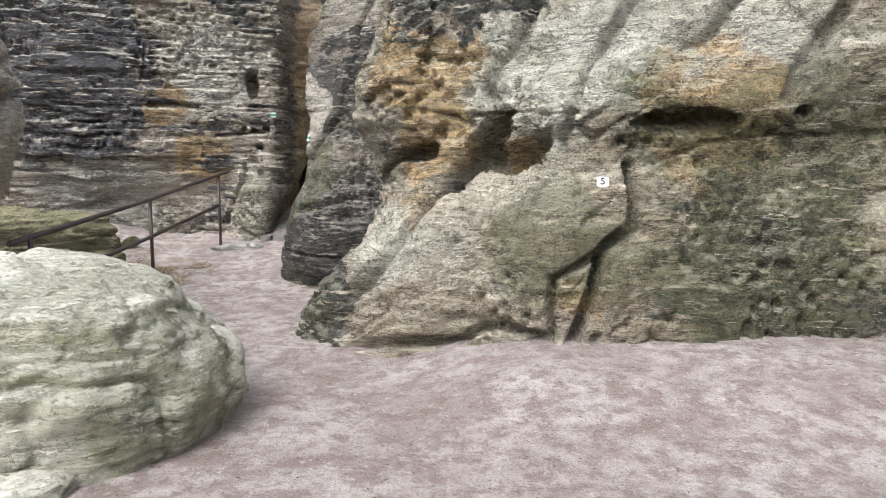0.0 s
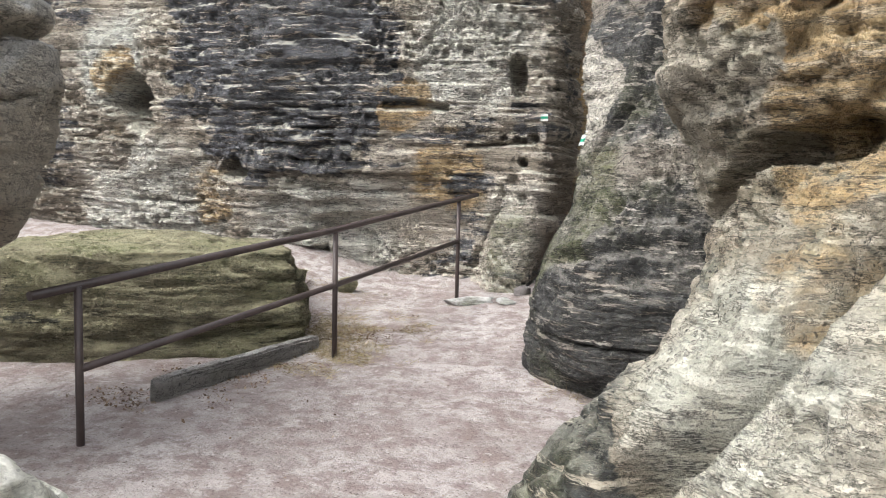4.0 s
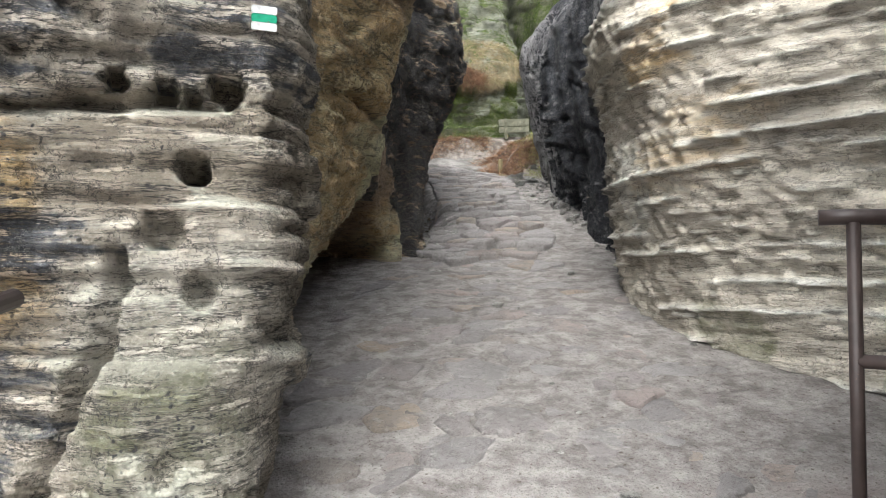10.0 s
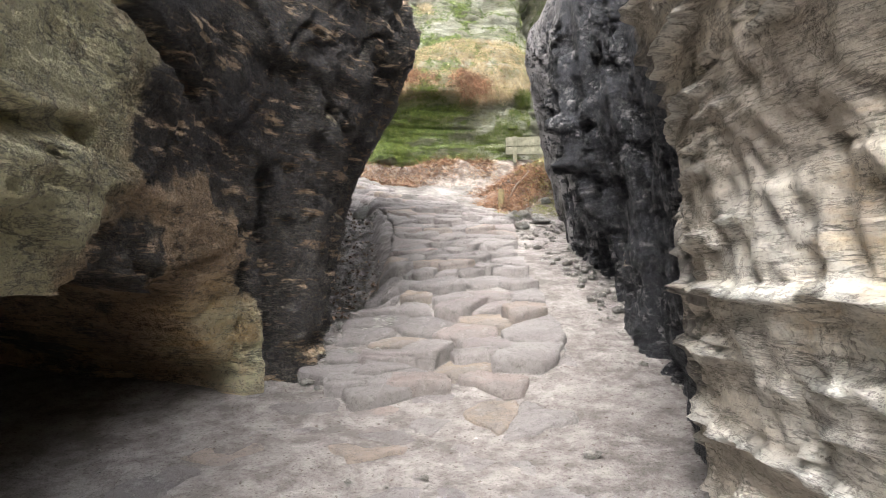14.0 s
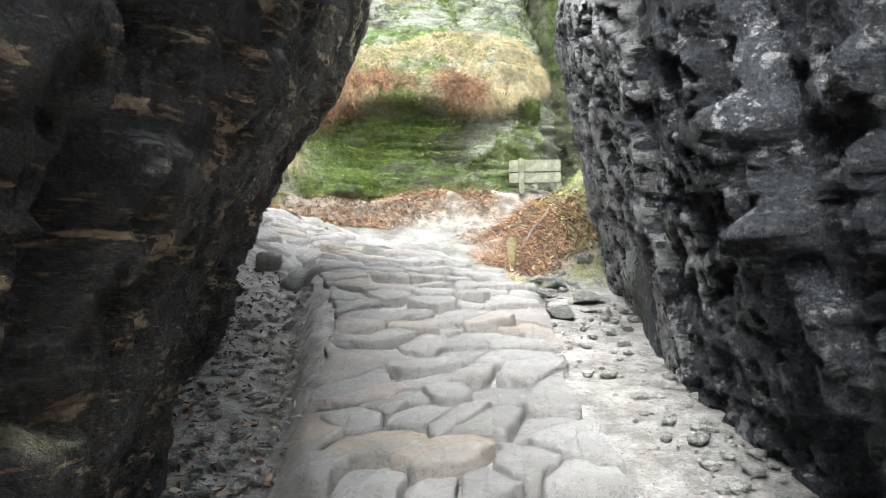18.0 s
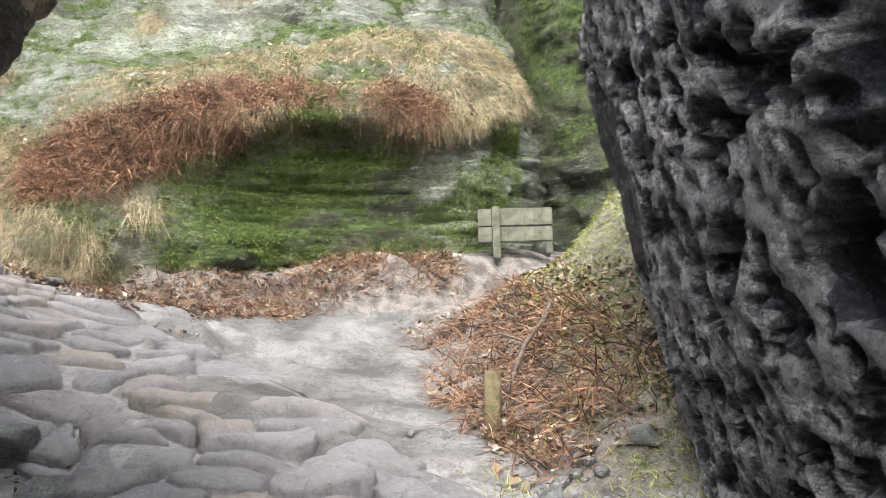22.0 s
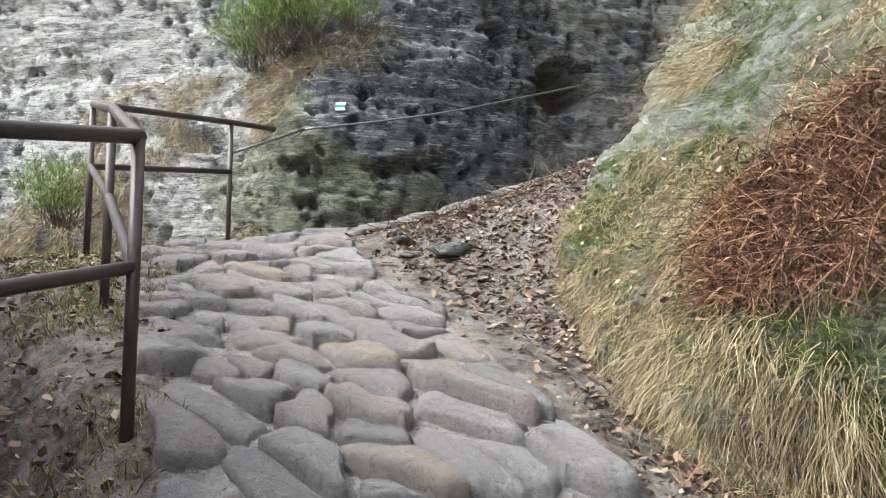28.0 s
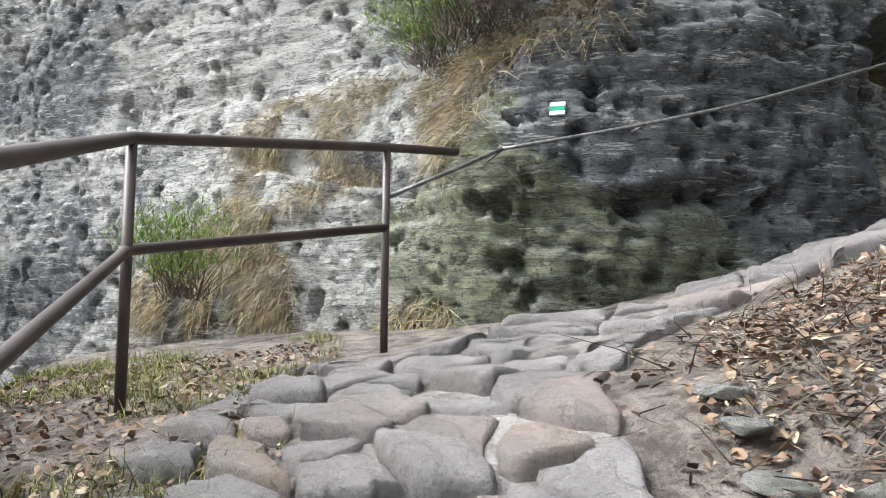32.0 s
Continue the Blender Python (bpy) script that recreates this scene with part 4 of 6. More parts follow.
rock("wall_3", [
    (0.7, [(3.2, 27.2), (2.05, 26.1), (1.7, 25.3), (1.35, 24.4), (0.85, 22.6), (0.72, 21.3), (0.6, 20.6), (0.32, 19.7), (0.3, 19.0), (0.1, 18.4), (-0.15, 17.5)]),
    (2.4, [(3.2, 27.2), (2.0, 26.1), (1.65, 25.3), (1.3, 24.4), (0.8, 22.6), (0.7, 21.3), (0.5, 20.6), (0.32, 19.7), (0.25, 19.0), (0.05, 18.4), (-0.2, 17.5)]),
    (3.3, [(3.2, 27.2), (1.9, 26.1), (1.5, 25.3), (1.15, 24.4), (0.65, 22.6), (0.45, 21.3), (0.3, 20.6), (0.15, 19.7), (0.1, 19.0), (-0.1, 18.4), (-0.3, 17.5)]),
    (4.6, [(3.2, 27.2), (1.7, 26.2), (1.22, 25.3), (0.9, 24.4), (0.5, 22.6), (0.35, 21.3), (0.25, 20.6), (0.2, 19.7), (0.15, 19.0), (0.0, 18.4), (-0.2, 17.5)]),
    (5.4, [(3.2, 27.2), (1.6, 26.2), (1.1, 25.3), (0.9, 24.4), (0.8, 22.6), (0.9, 21.3), (1.0, 20.6), (1.0, 19.7), (0.9, 19.0), (0.7, 18.4), (0.5, 17.5)]),
    (6.2, [(3.6, 27.2), (2.4, 26.2), (2.1, 25.3), (2.0, 24.4), (2.0, 22.6), (2.1, 21.3), (2.2, 20.6), (2.2, 19.7), (2.0, 19.0), (1.8, 18.4), (1.6, 17.5)]),
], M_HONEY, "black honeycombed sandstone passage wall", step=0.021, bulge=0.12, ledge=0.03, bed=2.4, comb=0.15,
    grooves=channel([(0.5, 22.3, 4.6), (0.55, 22.36, 3.75), (0.58, 22.37, 3.5), (0.68, 22.45, 3.2), (0.65, 22.37, 2.5)], 0.14, 0.28) + channel([(0.62, 23.4, 4.9), (0.67, 23.31, 4.36), (0.75, 23.25, 3.99), (0.86, 23.1, 3.45), (0.72, 22.7, 3.0)], 0.09, 0.16)
    + channel([(0.4, 21.3, 4.6), (0.45, 21.4, 3.4), (0.65, 21.2, 2.4), (0.65, 21.0, 1.9)], 0.22, 0.32) + channel([(0.32, 20.95, 3.9), (0.31, 20.82, 3.34), (0.38, 20.8, 3.0), (0.55, 20.8, 2.5)], 0.10, -0.14) + channel([(0.3, 20.4, 4.6), (0.3, 20.3, 3.4), (0.5, 20.35, 2.6), (0.5, 20.4, 1.8)], 0.2, 0.3) + channel([(0.2, 19.4, 4.6), (0.16, 19.4, 3.4), (0.3, 19.4, 1.6)], 0.2, 0.3),
    # the crust near y 19 also carries the recess's shade in its colour
    stains=[("ochre", 0.3, 20.2, 2.4, 0.6, 0.7), ("crust", 0.2, 19.0, 2.4, 1.8, 1.6), ("crust", 0.5, 20.9, 2.2, 1.3, 0.9), ("crust", 0.2, 20.0, 4.0, 1.5, 1.0), ("crust", 0.6, 21.8, 3.2, 1.2, 0.5), ("ochre", -0.1, 18.0, 2.2, 0.5, 0.6), ("crust", 0.4, 20.9, 3.4, 1.2, 1.2), ("algae", 0.9, 24, 2.6, 0.8, 1.0)], seed=33, category="cliff", back=4)

rock("wall_8", [
    (2.4, [(-3.4, 24.2), (-2.7, 24.7), (-2.45, 25.3), (-2.26, 25.9), (-2.24, 26.3), (-2.6, 26.6), (-4.0, 26.6), (-6, 26.4)]),
    (3.6, [(-3.4, 24.2), (-2.7, 24.7), (-2.38, 25.3), (-2.15, 25.9), (-2.12, 26.25), (-2.5, 26.55), (-4.0, 26.5), (-6, 26.4)]),
    (4.2, [(-3.3, 24.2), (-2.6, 24.7), (-2.3, 25.3), (-2.04, 25.85), (-2.06, 26.2), (-2.55, 26.5), (-4.0, 26.4), (-6, 26.3)]),
    (4.7, [(-3.3, 24.2), (-2.6, 24.7), (-2.2, 25.3), (-2.0, 25.8), (-2.1, 26.15), (-2.7, 26.45), (-4.0, 26.4), (-6, 26.3)]),
    (5.3, [(-3.3, 24.2), (-2.6, 24.7), (-2.25, 25.25), (-2.1, 25.7), (-2.35, 26.1), (-3.0, 26.3), (-4.2, 26.3), (-6, 26.2)]),
    (6.4, [(-3.3, 24.2), (-2.6, 24.7), (-2.3, 25.25), (-2.2, 25.7), (-2.5, 26.0), (-3.2, 26.2), (-4.4, 26.2), (-6, 26.1)]),
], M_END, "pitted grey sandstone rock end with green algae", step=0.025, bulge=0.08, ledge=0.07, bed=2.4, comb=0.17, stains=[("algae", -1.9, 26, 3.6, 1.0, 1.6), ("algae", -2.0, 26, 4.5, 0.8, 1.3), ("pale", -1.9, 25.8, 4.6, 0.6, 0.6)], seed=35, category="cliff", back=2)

rock("wall_7", [
    (-0.6, [(0.9, 18.6), (0.2, 18.1), (-0.12, 17.4), (-0.22, 16.8), (-0.15, 16.2), (0.15, 15.5), (0.7, 14.6), (1.3, 13.6), (1.7, 12.6)]),
    (1.0, [(0.9, 18.6), (0.1, 18.1), (-0.25, 17.4), (-0.38, 16.8), (-0.3, 16.1), (0.0, 15.4), (0.6, 14.5), (1.3, 13.5), (1.7, 12.5)]),
    (1.8, [(0.9, 18.6), (0.05, 18.1), (-0.35, 17.4), (-0.52, 16.8), (-0.5, 16.1), (-0.15, 15.4), (0.5, 14.5), (1.2, 13.5), (1.7, 12.5)]),
    (2.6, [(0.9, 18.6), (0.0, 18.1), (-0.4, 17.4), (-0.62, 16.7), (-0.68, 16.0), (-0.3, 15.3), (0.4, 14.5), (1.1, 13.5), (1.7, 12.5)]),
    (3.4, [(0.9, 18.6), (-0.1, 18.2), (-0.5, 17.4), (-0.7, 16.6), (-0.6, 16.0), (-0.2, 15.3), (0.5, 14.5), (1.2, 13.5), (1.8, 12.6)]),
    (4.4, [(1.6, 18.7), (0.9, 18.3), (0.6, 17.6), (0.6, 16.8), (0.9, 16.2), (1.2, 15.6), (1.1, 14.9), (1.8, 14.0), (2.3, 13.2)]),
    (6.6, [(1.8, 18.7), (1.2, 18.3), (1.0, 17.6), (1.0, 16.8), (1.3, 16.2), (1.7, 15.6), (2.0, 14.9), (2.6, 14.0), (3.0, 13.2)]),
# crust at its far end paints the shade of the recess there
], M_RIBBED, "pale ribbed sandstone rock with fine wavy layers", step=0.022, bulge=0.10, ledge=0.05, bed=2.6, rib=0.085, chip=0.04, stains=[("pale", -0.5, 16.7, 2.0, 0.5, 0.5), ("ochre", -0.3, 16.0, 2.2, 1.0, 0.6), ("algae", 0.0, 15.8, 0.8, 0.4, 1.0), ("crust", 0.0, 18.0, 2, 0.7, 2.0), ("crust", -0.1, 17.9, 1.2, 0.5, 1.5), ("crust", -0.1, 18.0, 3.2, 0.6, 2.0)], dip=(0.0, 0.0), seed=38, category="cliff", back=4)

rock("rock_pillar", [
    (-0.7, [(1.0, 12.6), (-0.9, 12.9), (-1.9, 12.4), (-2.35, 11.7), (-2.5, 11.1), (-2.3, 10.7), (-1.8, 10.5), (-0.8, 10.4), (0.2, 10.6)]),
    (0.15, [(1.0, 12.6), (-0.9, 12.8), (-1.8, 12.3), (-2.25, 11.6), (-2.42, 10.8), (-2.2, 10.2), (-1.7, 9.85), (-0.8, 9.9), (0.2, 10.2)]),
    (0.75, [(1.0, 12.6), (-0.9, 12.8), (-1.75, 12.2), (-2.15, 11.5), (-2.28, 10.7), (-2.0, 10.05), (-1.6, 9.85), (-0.8, 9.9), (0.2, 10.2)]),
    (1.3, [(1.0, 12.6), (-0.9, 12.8), (-1.75, 12.2), (-2.1, 11.5), (-2.05, 10.8), (-1.7, 10.3), (-1.3, 10.2), (-0.7, 10.3), (0.2, 10.5)]),
    (2.0, [(1.0, 12.6), (-0.9, 12.8), (-1.8, 12.1), (-2.16, 11.4), (-1.85, 10.9), (-1.4, 10.6), (-1.0, 10.5), (-0.4, 10.6), (0.3, 10.8)]),
    (3.5, [(1.0, 12.6), (-0.9, 12.9), (-1.8, 12.3), (-2.08, 11.7), (-1.5, 11.3), (-1.1, 11.0), (-0.7, 10.9), (-0.1, 10.9), (0.5, 11.0)]),
    (5.0, [(1.0, 12.6), (-0.6, 12.9), (-1.3, 12.7), (-1.4, 12.3), (-1.0, 11.9), (-0.6, 11.7), (-0.2, 11.6), (0.2, 11.6), (0.7, 11.6)]),
], M_PILLAR, "grey weathered sandstone pillar beside the passage", step=0.024, bulge=0.10, ledge=0.07, bed=3.0, pits=0.07, pit_size=6.5, chip=0.06, cracks=0.03, calm=[(-2.1, 10.5, 1.1, 0.6), (-1.7, 10.4, 1.4, 0.8), (-1.2, 10.6, 2.2, 1.0), (-2.2, 11.0, 0.9, 0.5)], grooves=channel([(-2.0, 10.85, 1.5), (-1.95, 10.84, 1.65), (-1.75, 10.8, 1.95), (-1.58, 10.75, 2.2), (-1.3, 11.0, 3.0), (-1.1, 11.3, 4.0)], 0.08, 0.22) + channel([(-2.3, 10.3, 0.95), (-1.9, 9.95, 1.0), (-1.3, 9.95, 1.05)], 0.10, 0.12),
    # crust round the foot also darkens the undercut, its shade held in colour
    stains=[("pale", -2.15, 11.4, 2.2, 0.6, 1.3), ("algae", -2.0, 10.8, 1.2, 0.8, 0.9), ("crust", -2.1, 10.3, 0.3, 1.0, 1.0), ("crust", -1.5, 9.9, 0.6, 0.9, 0.9), ("crust", -1.3, 10.9, 2.8, 1.0, 0.6), ("pale", -2.3, 11.6, 0.6, 0.5, 0.7), ("algae", -2.3, 11.2, 0.3, 0.5, 1.0)], seed=44, back=3)

rock("rock_outcrop", [
    (-0.8, [(-0.9, 10.6), (-1.3, 9.2), (-1.75, 8.2), (-1.85, 7.5), (-1.15, 6.75), (-0.2, 6.6), (0.9, 6.15), (2.1, 6.1), (3.8, 6.1), (7, 5.6), (11, 4.6)]),
    (0.2, [(-0.8, 10.6), (-1.0, 9.2), (-1.2, 8.2), (-1.3, 7.55), (-0.75, 7.1), (0.1, 6.65), (1.05, 6.1), (2.1, 6.15), (3.8, 6.15), (7, 5.7), (11, 4.7)]),
    (0.9, [(-0.7, 10.6), (-0.75, 9.2), (-0.75, 8.2), (-0.65, 7.7), (-0.25, 7.15), (0.3, 6.8), (0.95, 6.2), (2.1, 6.3), (3.8, 6.3), (7, 5.9), (11, 4.9)]),
    (1.6, [(-0.8, 10.6), (-0.95, 9.3), (-0.75, 8.5), (-0.5, 8.1), (0.0, 7.75), (0.5, 7.5), (1.3, 6.6), (2.1, 6.6), (3.8, 6.5), (7, 6.0), (11, 5)]),
    (2.1, [(-0.9, 10.6), (-1.05, 9.2), (-0.8, 8.2), (-0.5, 7.85), (-0.1, 7.8), (0.45, 7.5), (1.2, 6.65), (2.1, 6.5), (3.8, 6.3), (7, 5.9), (11, 5)]),
    (2.6, [(-0.9, 10.7), (-1.0, 9.4), (-0.8, 8.3), (-0.45, 7.85), (0.0, 7.95), (0.7, 7.65), (1.5, 7.2), (2.2, 6.9), (3.8, 6.3), (7, 5.9), (11, 5)]),
    (5.0, [(-0.7, 11.4), (-0.6, 10.4), (-0.4, 9.6), (-0.1, 9.1), (0.3, 8.9), (0.9, 8.6), (1.6, 8.2), (2.5, 7.8), (4, 7.2), (7, 6.7), (11, 5.8)]),
    (6.2, [(-0.3, 12.0), (-0.2, 11.2), (0, 10.6), (0.4, 10.2), (0.8, 9.9), (1.3, 9.5), (2.0, 9.0), (2.8, 8.7), (4.2, 8.2), (7, 7.6), (11, 6.8)]),
], M_OUTCROP, "sloping green-grey sandstone outcrop with ochre hollows", step=0.027, bulge=0.14, ledge=0.06, bed=3.2, pits=0.08, pit_size=8.0, pit_share=0.65, chip=0.10, shear=0.7, cracks=0.07, calm=[(2.6, 6.2, 1.0, 1.3), (3.8, 6.2, 0.9, 1.3), (0.7, 6.5, 1.0, 0.7), (-0.5, 7.4, 0.6, 0.5), (0.2, 7.3, 1.1, 0.6)],
    dents=[(0.78, 7.5, 1.5, 0.34, 0.18, 0.55), (2.2, 6.55, 1.88, 0.5, 0.14, 0.35), (3.15, 6.5, 1.98, 0.11, 0.1, 0.4), (0.25, 8.0, 2.35, 0.14, 0.07, 0.2)],
    grooves=channel([(-0.95, 7.2, 0.25), (-0.73, 7.22, 0.47), (-0.44, 7.26, 0.8), (-0.2, 7.42, 1.11), (-0.06, 7.5, 1.29)], 0.13, 0.32) + channel([(-0.06, 7.5, 1.29), (0.14, 7.5, 1.38), (0.33, 7.55, 1.62), (0.58, 7.44, 1.96)], 0.19, 0.62) + channel([(0.58, 7.44, 1.96), (0.42, 7.5, 2.25), (0.59, 7.57, 2.55), (0.84, 7.72, 2.91), (1.1, 8.0, 3.4)], 0.10, 0.25)
    + channel([(0.58, 7.55, 1.47), (0.8, 7.35, 1.56), (0.99, 7.12, 1.64)], 0.15, 0.4) + channel([(1.1, 6.3, -0.1), (1.25, 6.09, 0.42), (1.41, 6.21, 0.8), (1.64, 6.42, 0.92), (1.7, 6.39, 1.22), (1.66, 6.45, 1.55)], 0.07, 0.34) + channel([(0.97, 6.3, -0.05), (0.92, 6.16, 0.51), (1.2, 6.15, 0.66), (1.41, 6.2, 0.8)], 0.045, 0.16)
    + channel([(1.9, 7.3, 3.1), (1.53, 7.22, 2.61), (1.4, 7.1, 2.48), (1.24, 6.75, 2.03), (1.13, 6.92, 1.66)], 0.08, 0.2) + channel([(-0.99, 7.0, -0.3), (-0.29, 6.72, -0.18), (0.17, 6.62, -0.13), (0.33, 6.42, 0.03), (0.94, 6.25, 0.0)], 0.07, 0.2) + channel([(-0.9, 8.9, 1.2), (-0.55, 8.1, 1.6), (-0.1, 7.9, 1.65)], 0.10, 0.35)
    + channel([(2.2, 7.0, 2.3), (2.7, 7.0, 2.9), (3.2, 7.1, 3.4)], 0.07, 0.18) + channel([(3.0, 6.6, 2.1), (3.4, 6.7, 2.6), (3.8, 6.8, 3.1)], 0.08, 0.2) + channel([(1.75, 6.35, 1.55), (2.3, 6.45, 1.66), (3.2, 6.4, 1.7), (4.2, 6.3, 1.75)], 0.04, 0.05),
    stains=[("ochre", -0.1, 7.9, 1.75, 0.55, 1.5), ("ochre", -0.2, 7.9, 2.5, 0.7, 1.1), ("ochre", 0.8, 7.5, 1.5, 0.45, 1.2), ("ochre", 2.5, 6.6, 1.9, 0.8, 1.4), ("pale", 1.0, 7.2, 2.5, 1.0, 1.0), ("pale", -0.5, 7.4, 0.6, 0.6, 0.8), ("ochre", 1.2, 6.25, 0.3, 0.35, 0.8), ("ochre", -0.2, 7.6, 1.0, 0.4, 0.9),
            ("crust", -1.5, 7.4, 0, 0.7, 1.0), ("crust", 0.6, 8.6, 3.6, 1.3, 1.0), ("crust", 2.6, 6.2, 0.3, 1.5, 0.5), ("algae", 2.8, 6.3, 1.1, 1.6, 0.8), ("algae", 0.8, 6.3, 0.9, 0.8, 1.0), ("pale", 0.2, 7.1, 0.7, 0.4, 0.6), ("pale", 2.4, 6.8, 3.0, 1.4, 0.8)], seed=7, category="cliff", back=5)

rock("hill", [
    (3.0, [(-7.6, 37), (-5.6, 33.4), (-5.0, 31.3), (-4.3, 29.9), (-3.2, 29.2), (-2.3, 29.05), (-0.8, 29.75), (0.6, 30.0), (1.8, 30.0), (2.75, 30.4), (3.0, 31.8), (3, 34)]),
    (4.9, [(-7.6, 37), (-5.6, 33.4), (-5.0, 31.4), (-4.2, 30.0), (-3.2, 29.4), (-2.3, 29.3), (-0.8, 29.85), (0.6, 30.0), (1.8, 29.95), (2.72, 30.5), (2.98, 31.8), (3, 34)]),
    (5.6, [(-7.6, 37), (-5.6, 33.4), (-5.0, 31.4), (-4.2, 30.25), (-3.2, 29.9), (-2.3, 29.55), (-0.8, 29.88), (0.6, 29.9), (1.8, 29.85), (2.72, 30.5), (2.98, 31.8), (3, 34)]),
    (5.9, [(-7.6, 37), (-5.6, 33.5), (-4.95, 31.5), (-4.1, 30.5), (-3.2, 30.1), (-2.3, 29.7), (-0.8, 29.55), (0.6, 29.5), (1.8, 29.65), (2.65, 30.5), (2.95, 31.8), (3, 34)]),
    (6.4, [(-7.6, 37), (-5.5, 33.6), (-4.8, 31.8), (-3.9, 31.0), (-3.1, 30.6), (-2.3, 30.3), (-0.8, 30.05), (0.6, 29.9), (1.8, 29.95), (2.6, 30.6), (2.9, 31.9), (3, 34)]),
    (7.4, [(-7.5, 37), (-5.3, 34.0), (-4.5, 32.4), (-3.4, 31.5), (-2.8, 31.4), (-2.2, 31.3), (-0.8, 31.1), (0.6, 30.8), (1.8, 30.7), (2.4, 31.0), (2.6, 32), (3, 34)]),
    (12, [(-7.2, 37.4), (-4.8, 34.8), (-3.8, 33.2), (-2.8, 32.6), (-2.2, 32.4), (-2.0, 32.4), (-0.8, 32.5), (0.6, 32.4), (1.8, 32.0), (2.3, 32.0), (2.6, 33), (3, 34)]),
], M_MOSSY, "mossy sandstone hillside with dry grass ledges", step=0.038, bulge=0.2, ledge=0.16, bed=2.6, chip=0.08, stains=[("pale", -4.4, 31.2, 6.6, 0.9, 1.2), ("pale", -1.5, 31.7, 7.2, 1.2, 0.8), ("algae", -0.2, 29.6, 5.0, 1.6, 1.2), ("pale", 1.5, 29.7, 5.2, 0.6, 0.5)], seed=55, category="cliff", back=5)

rock("wall_4", [
    (4.6, [(-22, 18), (-16.5, 24.6), (-12.6, 27.6), (-10, 29.6), (-8.7, 30.2), (-8.2, 30.9), (-8.0, 31.8), (-7.8, 32.8), (-7.8, 34.2), (-7.0, 36), (-5, 38)]),
    (6.4, [(-22, 18), (-16.5, 24.7), (-12.7, 27.8), (-10, 29.8), (-8.8, 30.3), (-8.3, 31.0), (-8.0, 31.9), (-7.8, 32.8), (-7.8, 34.2), (-7.0, 36), (-5, 38)]),
    (7.4, [(-22, 18), (-16.7, 24.8), (-12.9, 28.1), (-10.2, 30.0), (-8.9, 30.4), (-8.3, 31.0), (-8.0, 31.8), (-7.8, 32.7), (-7.8, 34.2), (-7.0, 36), (-5, 38)]),
    (8.4, [(-22.5, 18), (-17, 25.2), (-13.2, 28.6), (-10.6, 30.6), (-9.3, 31.0), (-8.5, 31.3), (-8.1, 32.0), (-7.9, 32.8), (-7.8, 34.2), (-7.0, 36), (-5, 38)]),
    (14, [(-23, 18), (-18, 26), (-14, 29.6), (-11.6, 32), (-10.2, 32.2), (-9.2, 32.3), (-8.6, 32.8), (-8.2, 33.4), (-8.0, 34.4), (-7.2, 36.2), (-5, 38.2)]),
], M_FAR, "grey-black pitted sandstone cliff", step=0.048, bulge=0.14, ledge=0.08, bed=3.4, pits=0.16, pit_size=5.6, pit_share=0.9, pit_chance=0.35, chip=0.05, cracks=0.05, dents=[(-7.75, 34.1, 8.1, 0.5, 0.42, 0.9), (-8.1, 33.0, 8.6, 0.35, 0.25, 0.4)],
    grooves=[(-8.2, 31.3, 6.6, -8.0, 32.2, 6.75, 0.14, 0.2), (-10, 29.7, 7.2, -12, 28.9, 7.6, 0.2, 0.2)],
    stains=[("crust", -8.0, 32, 7.3, 1.8, 1.2), ("algae", -8.9, 30.3, 6.3, 1.2, 1.2), ("pale", -11, 29.5, 7, 2, 0.35), ("pale", -13, 28.8, 8.5, 2.5, 0.35), ("algae", -8.1, 31.5, 6.0, 1.0, 0.8)], seed=66, category="cliff", back=6)

# its crust stain puts the deep gully's shade into the colour
rock("wall_5", [
    (3.5, [(3.0, 35), (3.5, 33.2), (4.1, 31.4), (5.0, 29.2), (6, 26.5)]),
    (8, [(2.9, 35), (3.3, 33.2), (3.9, 31.4), (4.9, 29.2), (6, 26.5)]),
    (13, [(2.9, 35), (3.4, 33.2), (4.2, 31.5), (5.5, 29.4), (6, 27)]),
], M_MOSSY, "mossy sandstone rock behind the gully", step=0.06, ledge=0.15, stains=[("crust", 3.5, 32.5, 6, 2.5, 1.5), ("algae", 3.6, 32, 7.5, 2, 1.0)], seed=77, category="cliff", back=4)

rock("wall_6", [
    (-0.8, [(13, 5), (14, -4), (10, -12), (0, -15), (-10, -13), (-17, -6), (-18, 4), (-17, 12)]),
    (3, [(13, 5), (14, -4), (10, -12), (0, -15), (-10, -13), (-17, -6), (-18, 4), (-17, 12)]),
    (5, [(13.5, 5), (14.5, -4), (10, -12.5), (0, -15.5), (-10, -13.5), (-17.5, -6), (-18.5, 4), (-17.5, 12)]),
], M_OUTCROP, "plain sandstone cliff that closes the clearing", step=0.3, seed=88, category="cliff", back=5)

boulder("boulder", (-3.15, 4.75, -0.05), (1.66, 1.2, 0.98), M_BOULDER, "large pale green rounded sandstone boulder on the sand", turn=8, seed=3, n=170, square=0.16, ledge=0.035, bed=2.6, cracks=0.045, stains=[("pale", -3.4, 4.4, 0.4, 0.9, 1.0), ("algae", -2.2, 4.6, 0.2, 0.8, 1.2)])
boulder("low_rock", (-2.5, 4.45, -0.30), (0.72, 0.38, 0.26), M_BOULDER, "low pale green rock lying before the large boulder", turn=-8, seed=14, n=70, square=0.2, ledge=0.02, bed=3.0)
boulder("half_buried_rock", (-2.45, 3.72, -0.30), (0.42, 0.26, 0.15), M_BOULDER, "pale half-buried rock in the sand", turn=12, seed=15, n=50, square=0.3, ledge=0.02, bed=3.0)
